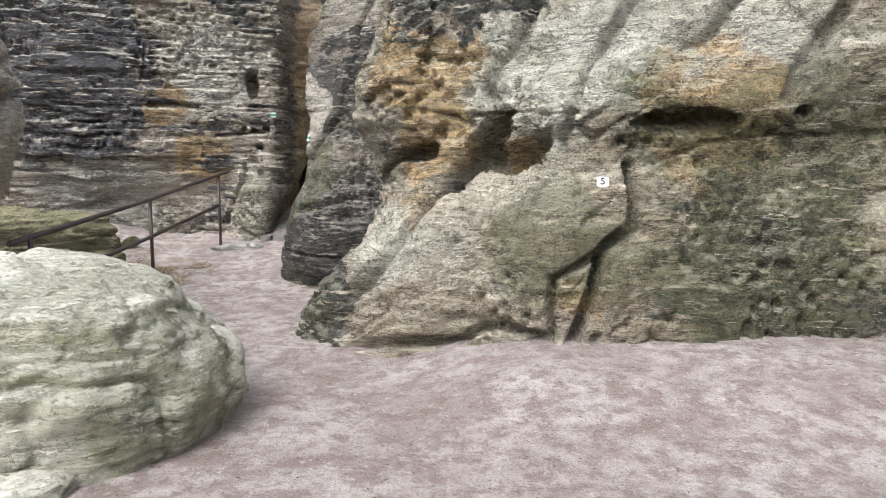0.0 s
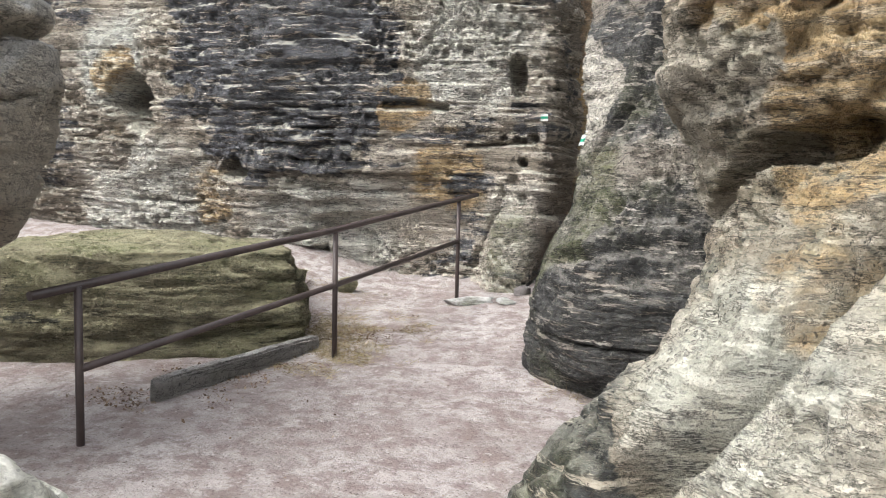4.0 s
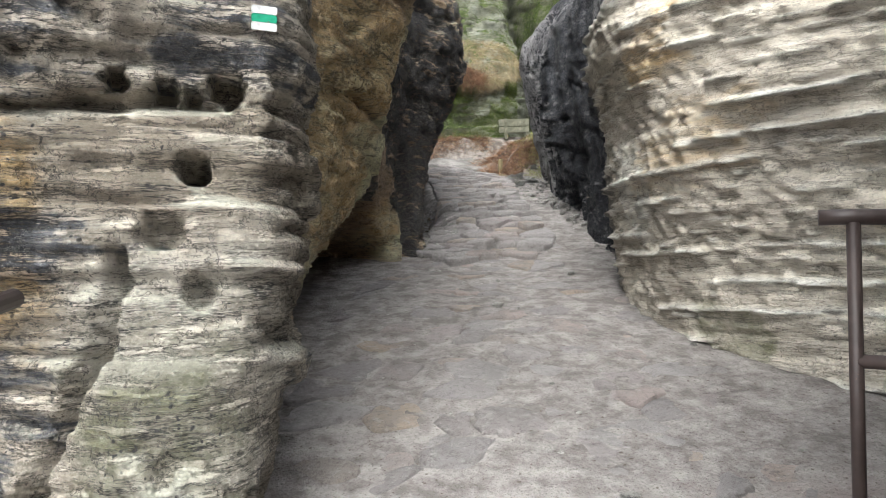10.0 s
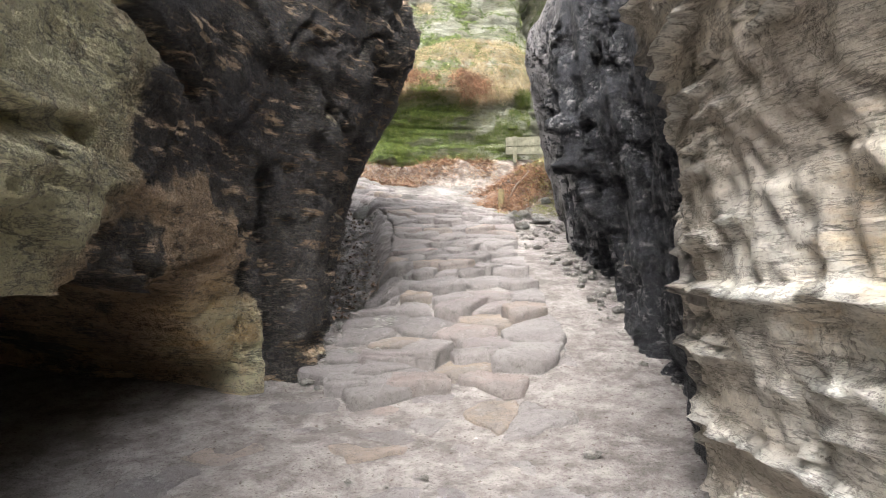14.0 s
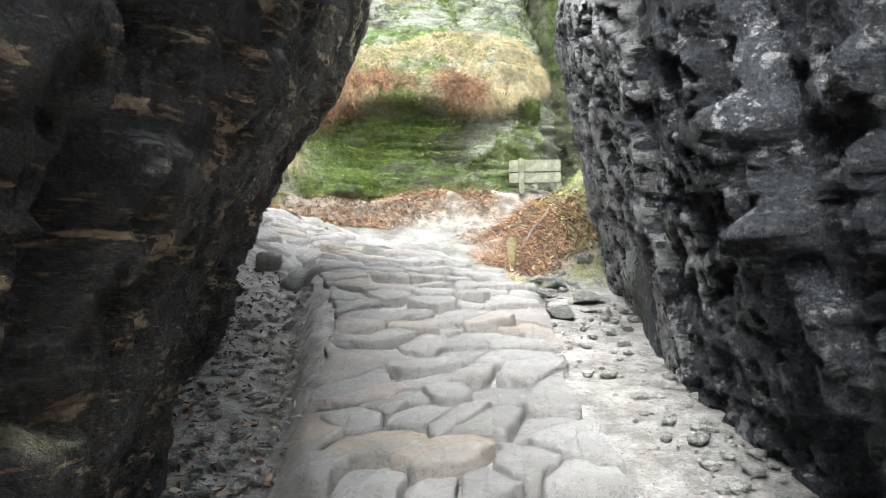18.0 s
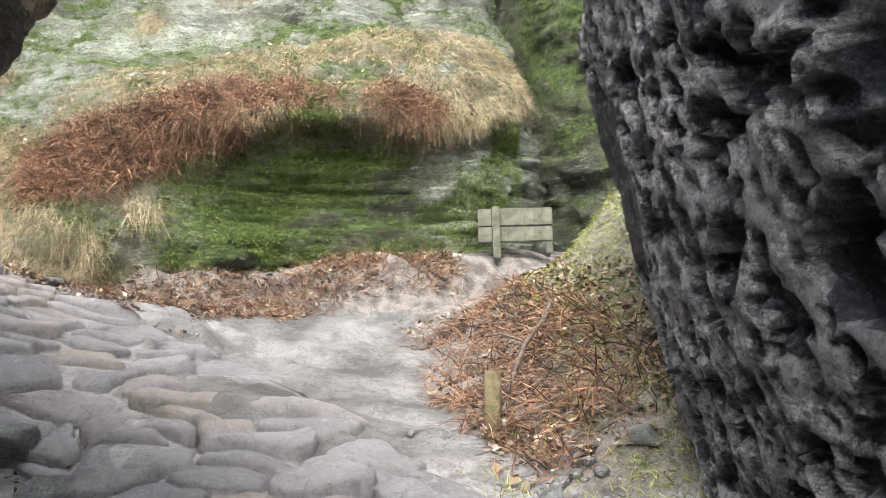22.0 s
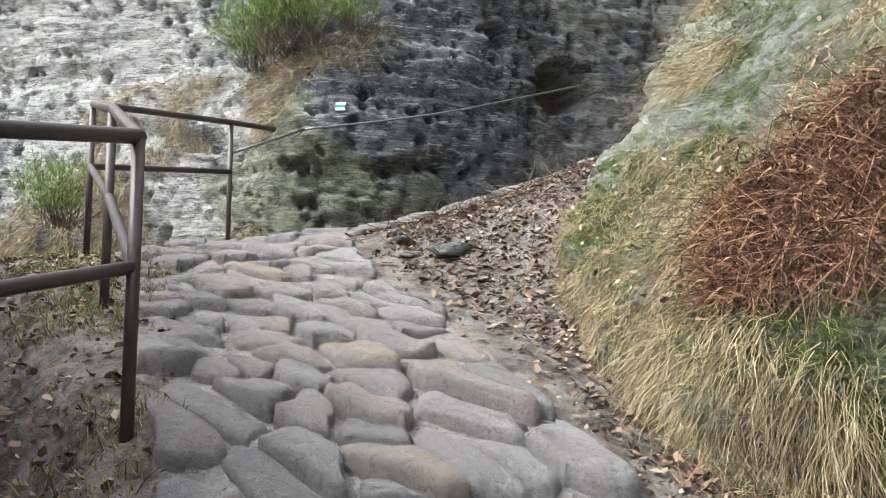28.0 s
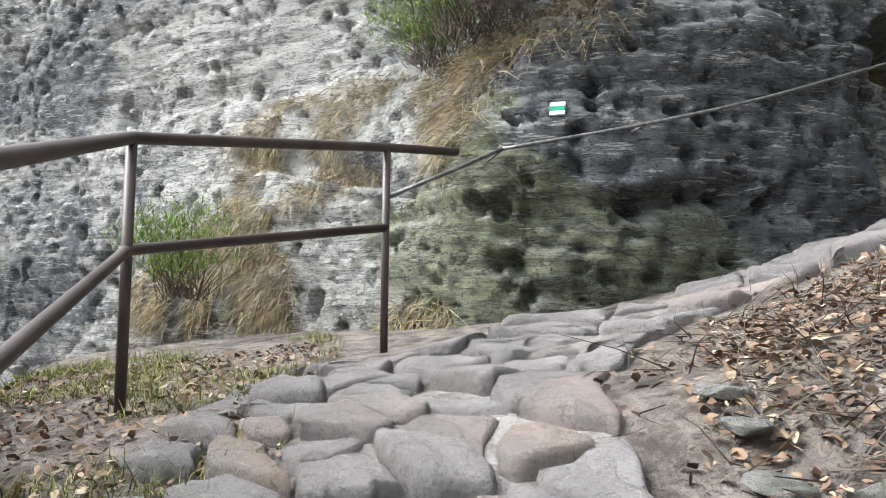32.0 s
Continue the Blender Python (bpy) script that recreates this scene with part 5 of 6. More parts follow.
boulder("overhanging_boulder", (-5.25, 6.5, 1.9), (1.25, 1.3, 1.38), M_LEANING, "huge rounded boulder leaning over the sand", seed=8, n=150, lean=12, square=0.08, bed=1.6, ledge=0.05, cracks=0.14, stains=[("pale", -4.3, 5.6, 2.4, 0.9, 1.0), ("ochre", -4.2, 6.2, 2.6, 0.4, 0.6)])
boulder("mossy_block", (-6.45, 10.2, 0.15), (1.6, 1.25, 0.70), M_BLOCK, "flat-topped mossy sandstone block behind the railing", turn=40, seed=12, square=0.6, n=120, ledge=0.03, cracks=0.04)

# ---- railings ----


def tube(points, radius, segments=12):
    """A round pipe along straight pieces, closed at its ends."""
    bm = bmesh.new()
    pts = [Vector(p) for p in points]
    rings = []
    for k, p in enumerate(pts):
        way = (pts[min(k + 1, len(pts) - 1)] - pts[max(k - 1, 0)]).normalized()
        side = way.cross(Vector((0, 0, 1)) if abs(way.z) < 0.9 else Vector((1, 0, 0))).normalized()
        up = side.cross(way)
        rings.append([bm.verts.new(p + radius * (math.cos(a) * side + math.sin(a) * up)) for a in (2 * math.pi * j / segments for j in range(segments))])
    for a, b in zip(rings, rings[1:]):
        for j in range(segments):
            bm.faces.new((a[j], a[(j + 1) % segments], b[(j + 1) % segments], b[j])).smooth = True
    bm.faces.new(rings[0][::-1])
    bm.faces.new(rings[-1])
    bmesh.ops.recalc_face_normals(bm, faces=bm.faces)
    return bm


def railing(label, posts, top, low, radius=0.03):
    root = new("railing")
    for x, y, z0, z1 in posts:
        part("post", tube([(x, y, z0 - 0.25), (x, y, z1)], radius * 0.85), M_PAINT, root)
    for line in top:
        part("handrail", tube(line, radius), M_PAINT, root)
    for line in low:
        part("lower_rail", tube(line, radius * 0.9), M_PAINT, root)
    return tagged(root, label, "railing")


railing("dark brown painted pipe railing with two rails on steel posts", [(-4.0, 12.8, 0.22, 1.27), (-4.19, 10.25, -0.06, 0.98), (-4.4, 7.6, -0.35, 0.72)],
        [[(-3.96, 13.32, 1.33), (-4.0, 12.8, 1.27), (-4.19, 10.25, 0.98), (-4.44, 7.3, 0.69)]], [[(-4.0, 12.8, 0.74), (-4.19, 10.25, 0.45), (-4.4, 7.6, 0.19)]])
railing("short dark brown pipe railing beside the steps", [(-1.1, 13.42, 0.1, 1.52)], [[(-1.2, 13.48, 1.54), (-1.1, 13.42, 1.54), (-0.35, 13.0, 1.5)]], [[(-1.1, 13.42, 1.0), (-0.35, 13.0, 0.96)]])
railing("dark brown pipe railing along the paved path", [(-3.8, 27.3, 4.4, 5.56), (-5.2, 27.53, 4.95, 6.02), (-7.3, 27.87, 5.5, 6.58), (-8.1, 29.36, 5.75, 6.84)],
        [[(-3.3, 26.4, 5.38), (-3.8, 27.3, 5.57), (-5.2, 27.53, 6.03), (-7.3, 27.87, 6.59), (-8.1, 29.36, 6.85), (-8.45, 30.0, 6.95)]], [[(-3.3, 26.4, 4.88), (-3.8, 27.3, 5.07), (-5.2, 27.53, 5.53), (-7.3, 27.87, 6.07), (-8.1, 29.36, 6.33)]])
# ---- paved path ----
rng = random.Random(4)


def cell_outline(k, sites, near):
    """The outline of what lies nearer to site k than to any other, in path coordinates."""
    x, y = sites[k]
    poly = [(x - 0.8, y - 0.8), (x + 0.8, y - 0.8), (x + 0.8, y + 0.8), (x - 0.8, y + 0.8)]
    for j in near:
        if j == k:
            continue
        dx, dy = sites[j][0] - x, sites[j][1] - y
        c = dx * (x + sites[j][0]) / 2 + dy * (y + sites[j][1]) / 2
        cut = []
        for (ax, ay), (bx, by) in zip(poly, poly[1:] + poly[:1]):
            da, db = ax * dx + ay * dy - c, bx * dx + by * dy - c
            if da <= 0:
                cut.append((ax, ay))
            if (da < 0 < db) or (db < 0 < da):
                f = da / (da - db)
                cut.append((ax + (bx - ax) * f, ay + (by - ay) * f))
        poly = cut
    return poly


def to_path(s, u):
    """Along the path by s, across it by u from 0 (left edge) to 1."""
    a = np.array([np.interp(s, run, edge_l[:, 0]), np.interp(s, run, edge_l[:, 1])])
    b = np.array([np.interp(s, run, edge_r[:, 0]), np.interp(s, run, edge_r[:, 1])])
    return a + (b - a) * u


STRETCH = 1.2
sites = []
s = 0.1
while s < run[-1] - 0.1:
    wide = np.linalg.norm(to_path(s, 1) - to_path(s, 0))
    pitch = rng.uniform(0.24, 0.35)
    u = rng.uniform(0.05, 0.3)
    while u < wide - 0.05:
        sites.append(((s + rng.uniform(-0.15, 0.15)) * STRETCH, u + rng.uniform(-0.08, 0.08)))
        u += rng.choice((rng.uniform(0.15, 0.26), rng.uniform(0.28, 0.55))) if s > 6 else rng.choice((rng.uniform(0.20, 0.34), rng.uniform(0.34, 0.66)))
    s += pitch
site_array = np.array(sites)
rest_v, rest_f = [], []
upper = []
for k in range(len(sites)):
    s = sites[k][0] / STRETCH
    wide = np.linalg.norm(to_path(s, 1) - to_path(s, 0))
    near = np.argsort(((site_array - sites[k]) ** 2).sum(1))[:18]
    poly = [(x / STRETCH, min(max(y, -0.02 - 0.06 * rng.random()), wide + 0.02 + 0.06 * rng.random())) for x, y in cell_outline(k, sites, near)]
    if len(poly) < 3:
        continue
    # round the corners, draw in from the joint
    soft = []
    for (ax, ay), (bx, by) in zip(poly, poly[1:] + poly[:1]):
        long = math.hypot(bx - ax, by - ay)
        for f in (0.10, 0.36, 0.64, 0.90) if long > 0.12 else (0.25, 0.75):
            jig = min(0.022, 0.10 * long)
            soft.append((ax + (bx - ax) * f + rng.uniform(-jig, jig), ay + (by - ay) * f + rng.uniform(-jig, jig)))
    cx, cy = sum(q[0] for q in soft) / len(soft), sum(q[1] for q in soft) / len(soft)
    size = max(math.hypot(q[0] - cx, q[1] - cy) for q in soft)
    if size < 0.06:
        continue
    chance = rng.random()
    flat = s < 6.2
    cobbled = s > 12.5
    joint = 1 - min((rng.uniform(0.010, 0.035) if cobbled else 0.015) / size, 0.24)
    proud = (-0.034 + 0.05 * chance) if flat else (0.025 + 0.06 * chance)
    mid = to_path(min(max(cx, 0), run[-1]), cy / wide)
    z0 = float(ground_z(mid[0], mid[1])) + proud
    tx, ty = rng.uniform(-0.07, 0.07), rng.uniform(-0.07, 0.07)
    lie = 0.85 if flat else 0.68
    n = len(soft)
    rim = []
    for x, y in soft:
        wob = 1 + rng.uniform(-0.03, 0.02)
        w = to_path(min(max(cx + (x - cx) * joint * wob, 0), run[-1]), (cy + (y - cy) * joint * wob) / wide) - mid
        slope = float(ground_z(mid[0] + w[0], mid[1] + w[1])) + proud - z0
        rim.append((w[0], w[1], slope * lie + w[0] * tx + w[1] * ty))
    worn = lambda x, y: 0.034 * noise.noise(Vector((3.1 * (x + mid[0]), 3.1 * (y + mid[1]), 7 * chance))) + 0.012 * noise.noise(Vector((10 * (x + mid[0]), 10 * (y + mid[1]), 3 * chance)))
    v = [(0.0, 0.0, worn(0, 0))]
    if cobbled:
        # rounded, worn stones sitting in grit
        rings = ((0.35, 0.0, 1.2), (0.68, -0.002, 1.5), (0.87, -0.007, 1.5), (0.955, -0.021, 1.3), (0.995, -0.052, 0.9), (0.99, -0.10, 0.4), (0.95, -0.2, 0))
    else:
        rings = ((0.4, 0.0, 1), (0.75, 0.0, 1), (0.945, -0.003, 1), (0.985, -0.014, 0.9), (1.0, -0.045, 0.4), (0.97, -0.18, 0))
    for f, z, much in rings:
        v += [(x * f, y * f, h * f + z + much * worn(x * f, y * f)) for x, y, h in rim]
    faces = [(0, 1 + j, 1 + (j + 1) % n) for j in range(n)]
    for ring in range(len(rings) - 1):
        o = 1 + ring * n
        faces += [(o + j, o + n + j, o + n + (j + 1) % n, o + (j + 1) % n) for j in range(n)]
    if not flat and len(upper) < 300:
        upper.append((mid[0], mid[1], z0, v, faces))
    else:
        base = len(rest_v)
        rest_v += [(x + mid[0], y + mid[1], z + z0) for x, y, z in v]
        rest_f += [tuple(j + base for j in f) for f in faces]
paved_path = tagged(new("paved_path", mesh_of("paved_path", rest_v, rest_f, M_SLAB)), "worn grey sandstone paving laid up the slope", "path", kind="structure")

# ---- loose stones ----


def stone_mesh(seed, squash=0.6, detail=3):
    bm = bmesh.new()
    bmesh.ops.create_icosphere(bm, subdivisions=detail, radius=0.5)
    p = np.array([v.co for v in bm.verts])
    d = 0.34 * fbm(p * 2.2 + seed * 3.7, 3, seed) + 0.10 * fbm(p * 7 + seed, 2, seed + 3)
    flat = np.abs(p).max(1, keepdims=True)
    p = p * (0.3 + 0.7 * 0.5 / flat) * (1 + d[:, None])
    cut = np.random.RandomState(seed + 40)
    for _ in range(9):
        # flat broken faces
        way = cut.normal(size=3)
        way = way / np.linalg.norm(way)
        over = np.maximum(p @ way - cut.uniform(0.30, 0.42), 0)
        p = p - over[:, None] * way
    p = p * (1, 1, squash)
    for v, q in zip(bm.verts, p):
        v.co = q
    for f in bm.faces:
        f.smooth = True
    me = bpy.data.meshes.new("stone")
    bm.to_mesh(me)
    bm.free()
    return me


stones = [stone_mesh(k, 0.45 + 0.08 * (k % 4)) for k in range(8)]


def stone(name, x, y, size, label, material, turn=0, variety=0, sink=0.25, tall=1.0, category="stone", group=""):
    me = stones[variety % 8].copy()
    me.materials.clear()
    me.materials.append(material)
    ob = new(name, me)
    z = float(ground_z(x, y))
    ob.matrix_world = pose(x, y, z + size * 0.25 * tall * (1 - sink), 0, 0, turn) @ Matrix.Diagonal((size, size * 0.75, size * tall, 1))
    return tagged(ob, label, category, group)


stone("flat_stone", -3.92, 12.95, 0.72, "flat weathered stone at the foot of the railing post", M_BOULDER, 10, 1, 1.0, 0.42)
stone("flat_stone", -3.42, 13.0, 0.26, "small flat stone lying on the sand", M_BOULDER, 40, 2, 0.2, 0.6)
stone("edging_stone", -3.32, 13.42, 0.26, "small squared stone at the foot of the steps", M_SLAB, 10, 3, 0.1, 1.0)
for x, y, size, k in ((-5.6, 12.72, 0.38, 1), (-6.15, 12.35, 0.5, 3)):
    stone("mossy_stone", x, y, size, "small mossy rock behind the railing", M_BLOCK, 40 * k, k, 0.4, 1.3, group="rocks behind the railing")
for x, y, size, k in ((0.8, 25.3, 0.22, 1), (0.92, 25.12, 0.26, 2), (0.66, 25.0, 0.18, 3), (1.35, 25.5, 0.18, 7), (1.0, 24.45, 0.28, 4), (0.34, 26.2, 0.09, 5), (0.6, 24.0, 0.26, 6), (0.72, 24.7, 0.2, 0)):
    stone("path_stone", x, y, size, "loose dark grey stone beside the paved path", M_EDGE, 47 * k, k, 0.2, 0.9, group="stones beside the path")
for x, y, size, k in ((-5.0, 29.86, 0.36, 3), (-5.5, 29.72, 0.22, 5), (-5.7, 29.82, 0.2, 6), (-2.31, 28.95, 0.25, 1), (-5.3, 29.62, 0.2, 2), (-4.6, 29.75, 0.14, 4)):
    stone("mossy_stone", x, y, size, "dark damp stone among fallen leaves", M_EDGE, 33 * k, k, 0.2, 0.55, group="stones among the leaves")

for x, y, size, k in ((-1.0, 23.5, 0.36, 2), (-0.98, 24.1, 0.42, 4), (-1.04, 24.7, 0.42, 6), (-1.1, 25.25, 0.5, 1), (-1.36, 25.85, 0.42, 3), (-1.68, 26.35, 0.46, 5), (-2.1, 26.75, 0.44, 7), (-2.65, 27.05, 0.44, 0)):
    ob = stone("edging_stone", x, y, size, "squared mossy stone edging the raised paving", M_EDGE, 75 + 12 * (k % 3), k, 0.5, 1.2, group="edging stones of the path")
    ob.location.z = float(level(x + 0.3, y)) - 0.16

def step_block(x0, y0, x1, y1, label, deep=0.26, rise=0.15, seed=0):
    """A long worn block laid across the path, its front edge from one point to the other."""
    a, b = Vector((x0, y0, 0)), Vector((x1, y1, 0))
    bm = bmesh.new()
    bmesh.ops.create_cube(bm, size=1)
    bmesh.ops.scale(bm, vec=((b - a).length, deep, 0.30), verts=bm.verts)
    bmesh.ops.bevel(bm, geom=bm.edges[:], offset=0.028, segments=3, affect="EDGES")
    bmesh.ops.subdivide_edges(bm, edges=[e for e in bm.edges if e.calc_length() > 0.1], cuts=6, use_grid_fill=True)
    for v in bm.verts:
        v.co += 0.022 * Vector(noise.noise_vector(v.co * 4 + Vector((seed * 3.1, 0, 0)))) + 0.008 * Vector(noise.noise_vector(v.co * 13))
    for f in bm.faces:
        f.smooth = True
    me = bpy.data.meshes.new("step_stone")
    bm.to_mesh(me)
    bm.free()
    me.materials.append(M_SLAB)
    ob = tagged(new("step_stone", me), label, "step", "stone steps in the passage")
    mid = (a + b) / 2
    z = float(ground_z(mid.x, mid.y - 0.05))
    way = math.degrees(math.atan2(y1 - y0, x1 - x0))
    ob.matrix_world = pose(mid.x, mid.y, z + rise - 0.15, 0, 0, way) @ pose(0, deep / 2, 0)
    return ob


for k, (x0, y0, x1, y1) in enumerate(((-3.2, 13.36, -2.77, 13.3), (-2.74, 13.28, -2.31, 13.2), (-2.26, 13.2, -1.85, 13.2), (-2.93, 13.76, -2.27, 13.7), (-2.18, 13.7, -1.7, 13.72))):
    step_block(x0, y0, x1, y1, "long worn sandstone block forming a step at the passage mouth", seed=k)
for k, (x0, y0, x1, y1) in enumerate(((-1.55, 19.76, -1.15, 19.74), (-0.92, 19.68, -0.55, 19.7), (-1.76, 19.4, -1.44, 19.38), (-1.4, 19.36, -1.0, 19.28))):
    step_block(x0, y0, x1, y1, "squared grey sandstone block forming a step in the paving", deep=0.24, rise=0.13, seed=k + 9)

# a long squared kerb stone below the railing
bm = bmesh.new()
bmesh.ops.create_cube(bm, size=1)
bmesh.ops.scale(bm, vec=(0.12, 2.0, 0.24), verts=bm.verts)
bmesh.ops.bevel(bm, geom=bm.edges[:], offset=0.02, segments=2, affect="EDGES")
bmesh.ops.subdivide_edges(bm, edges=[e for e in bm.edges if e.calc_length() > 0.8], cuts=14)
for v in bm.verts:
    v.co += 0.010 * Vector(noise.noise_vector(v.co * 3))
me = bpy.data.meshes.new("kerb_stone")
bm.to_mesh(me)
bm.free()
me.materials.append(M_STONE)
kerb = tagged(new("kerb_stone", me), "long squared grey kerb stone edging the sand path", "kerb")
kerb.matrix_world = pose(-4.6, 9.45, -0.22, 0, 4, -3)

# ---- way marks and the number plate ----


def onto(name, target, reach=0.14):
    """The place on a rock nearest to a point, with the way it faces, level and clear of its bumps."""
    p, n = SURFACES[name]
    d = np.linalg.norm(p - target, axis=1)
    near = d < max(reach, d.min() + 0.05)
    way = n[near].mean(0)
    way = way / np.linalg.norm(way)
    mid = p[near].mean(0)
    off = ((p[near] - mid) @ way).max()
    return Vector(mid + way * (off - 0.012)), Vector(way)


def plate(w, h, thick, bulge=0.0):
    bm = bmesh.new()
    bmesh.ops.create_cube(bm, size=1)
    bmesh.ops.scale(bm, vec=(w, thick, h), verts=bm.verts)
    bmesh.ops.bevel(bm, geom=[e for e in bm.edges if abs(e.verts[0].co.y - e.verts[1].co.y) > thick / 2], offset=min(w, h) * 0.12, segments=3, affect="EDGES")
    return bm


def facing(place, way):
    y = -way
    x = Vector((0, 0, 1)).cross(-y).normalized()
    z = x.cross(y)
    return Matrix.Translation(place) @ Matrix((x, y, z)).transposed().to_4x4()


def way_mark(rock_name, target, size, label):
    place, way = onto(rock_name, target)
    root = new("way_mark")
    root.matrix_world = facing(place, way)
    for k, (mat, name) in enumerate(((M_WHITE, "white_stripe"), (M_GREEN, "green_stripe"), (M_WHITE, "white_stripe"))):
        ob = part(name, plate(size, size * 0.31, 0.02), mat, root)
        ob.location = (0, 0, size * 0.325 * (1 - k))
    tagged(root, label, "trail sign")


way_mark("wall_1", (-3.24, 13.88, 2.37), 0.098, "green and white painted way mark on the rock")
way_mark("rock_pillar", (-2.1, 11.23, 1.88), 0.105, "green and white painted way mark on the pillar")
way_mark("wall_4", (-8.3, 30.75, 7.42), 0.12, "faded green and white way mark on the far cliff")
place, way = onto("rock_outcrop", (1.4, 6.42, 1.37))
number_plate = new("number_plate")
number_plate.matrix_world = facing(place, way)
part("plate", plate(0.105, 0.105, 0.02), M_WHITE, number_plate, "white square plate")
digits = bpy.data.curves.new("digit", "FONT")
digits.body, digits.size, digits.align_x, digits.align_y, digits.extrude = "5", 0.10, "CENTER", "CENTER", 0.002
probe = bpy.data.objects.new("digit_probe", digits)
scene.collection.objects.link(probe)
digit_mesh = bpy.data.meshes.new_from_object(probe.evaluated_get(bpy.context.evaluated_depsgraph_get()))
bpy.data.objects.remove(probe)
digit_mesh.materials.clear()
digit_mesh.materials.append(M_BLACK)
digit = new("digit", digit_mesh)
digit.parent = number_plate
digit.matrix_local = pose(0, -0.012, 0, 90, 0, 0)
tagged(number_plate, "small white plate with a black number 5 on the rock", "sign")

# ---- steel rope on the far cliff ----
cable = new("steel_rope")
rope_line = [(-8.1, 29.36, 6.52), (-8.3, 30.3, 6.97), (-7.95, 31.3, 7.18), (-7.75, 32.2, 7.42), (-7.68, 33.2, 7.75), (-7.6, 34.4, 8.15)]
part("rope", tube([tuple(p) for p in spline(rope_line[1:], 30)], 0.014, 8), M_STEEL, cable)
part("rope", tube(rope_line[:2], 0.014, 8), M_STEEL, cable)
for q in rope_line[1:]:
    part("anchor", tube([q, (q[0] - 0.35, q[1] + 0.05, q[2] - 0.02)], 0.012, 8), M_STEEL, cable)
tagged(cable, "thin grey steel hand rope fixed along the cliff", "rope")

# ---- board barrier below the gully ----
barrier = new("board_barrier")


def board(size, centre, name, turn):
    bm = bmesh.new()
    bmesh.ops.create_cube(bm, size=1)
    bmesh.ops.scale(bm, vec=size, verts=bm.verts)
    bmesh.ops.bevel(bm, geom=bm.edges[:], offset=0.008, segments=2, affect="EDGES")
    ob = part(name, bm, M_WOOD, barrier)
    ob.matrix_local = pose(*centre, 0, 0, turn)
    return ob


board((0.80, 0.05, 0.19), (2.06, 29.6, 4.83), "plank", -10)
board((0.80, 0.05, 0.17), (2.06, 29.61, 4.648), "plank", -10)
board((0.08, 0.07, 0.56), (1.84, 29.59, 4.66), "post", -10)
board((0.07, 0.06, 0.42), (2.42, 29.56, 4.64), "post", -10)
tagged(barrier, "weathered board barrier on two posts with moss", "barrier")

# ---- slabs of the upper path, each a piece of its own ----
for x, y, z, v, faces in upper:
    me = mesh_of("slab", v, faces, M_SLAB)
    sides = (len(v) - 1) // 6
    me.polygons.foreach_set("use_smooth", np.arange(len(faces)) < 5 * sides)
    ob = new("slab", me)
    ob.parent = paved_path
    ob.location = (x, y, z)
# ---- grass, bracken, leaves ----
grow = np.random.RandomState(9)


def blades(name, base, way, length, width, droop, material, label, category, segments=2, spread=0.35):
    """Many thin blades: each a bent strip from its base along its way, sinking by droop."""
    n = len(base)
    way = way + spread * grow.normal(size=(n, 3))
    way = way / (np.linalg.norm(way, axis=1, keepdims=True) + 1e-9)
    length = length * grow.uniform(0.55, 1.25, n)
    side = np.cross(way, grow.normal(size=(n, 3)))
    side = side / (np.linalg.norm(side, axis=1, keepdims=True) + 1e-9)
    curl = grow.normal(size=(n, 3)) * 0.25
    rows = []
    for k in range(segments + 1):
        f = k / segments
        p = base + way * (length * f)[:, None] + curl * (length * f * f)[:, None] + np.array((0, 0, -1.0)) * (droop * length * f * f)[:, None]
        w = width * (1 - 0.85 * f)
        rows.append(p - side * w / 2)
        rows.append(p + side * w / 2)
    v = np.stack(rows, 1).reshape(-1, 3)
    o = (np.arange(n) * 2 * (segments + 1))[:, None]
    quads = np.concatenate([o + np.array([2 * k, 2 * k + 1, 2 * k + 3, 2 * k + 2]) for k in range(segments)]).astype(np.int32)
    return joined(name, v, quads, material, label, category)


def joined(name, v, quads, material, label, category):
    me = bpy.data.meshes.new(name)
    me.vertices.add(len(v))
    me.vertices.foreach_set("co", v.astype(np.float32).ravel())
    me.loops.add(quads.size)
    me.loops.foreach_set("vertex_index", quads.ravel())
    me.polygons.add(len(quads))
    me.polygons.foreach_set("loop_start", np.arange(0, quads.size, 4, dtype=np.int32))
    me.update(calc_edges=True)
    me.materials.append(material)
    return tagged(new(name, me), label, category, kind="stuff")


def leaves(name, base, up, size, material, label, category="leaves"):
    """Fallen leaves: small blades of six uneven points, folded along the midrib and curled."""
    n = len(base)
    up = up + 0.5 * grow.normal(size=(n, 3))
    up = up / np.linalg.norm(up, axis=1, keepdims=True)
    a = np.cross(up, grow.normal(size=(n, 3)))
    a = a / (np.linalg.norm(a, axis=1, keepdims=True) + 1e-9)
    b = np.cross(up, a)
    s = (size * (0.45 + 1.1 * grow.uniform(size=n) ** 1.6))[:, None]
    c = base + up * s * 0.12
    fold, curl = (up * s * grow.uniform(lo, hi, n)[:, None] for lo, hi in ((-0.05, 0.25), (-0.1, 0.3)))
    outline = []
    for f, w in ((-0.55, 0.0), (-0.2, -0.34), (0.22, -0.27), (0.55, 0.0), (0.22, 0.27), (-0.2, 0.34)):
        f, w = f + 0.08 * grow.normal(size=(n, 1)), w * grow.uniform(0.55, 1.2, (n, 1))
        outline.append(c + a * s * f + b * s * w + fold * np.abs(w) * 2.5 + curl * np.abs(f))
    v = np.stack(outline, 1).reshape(-1, 3)
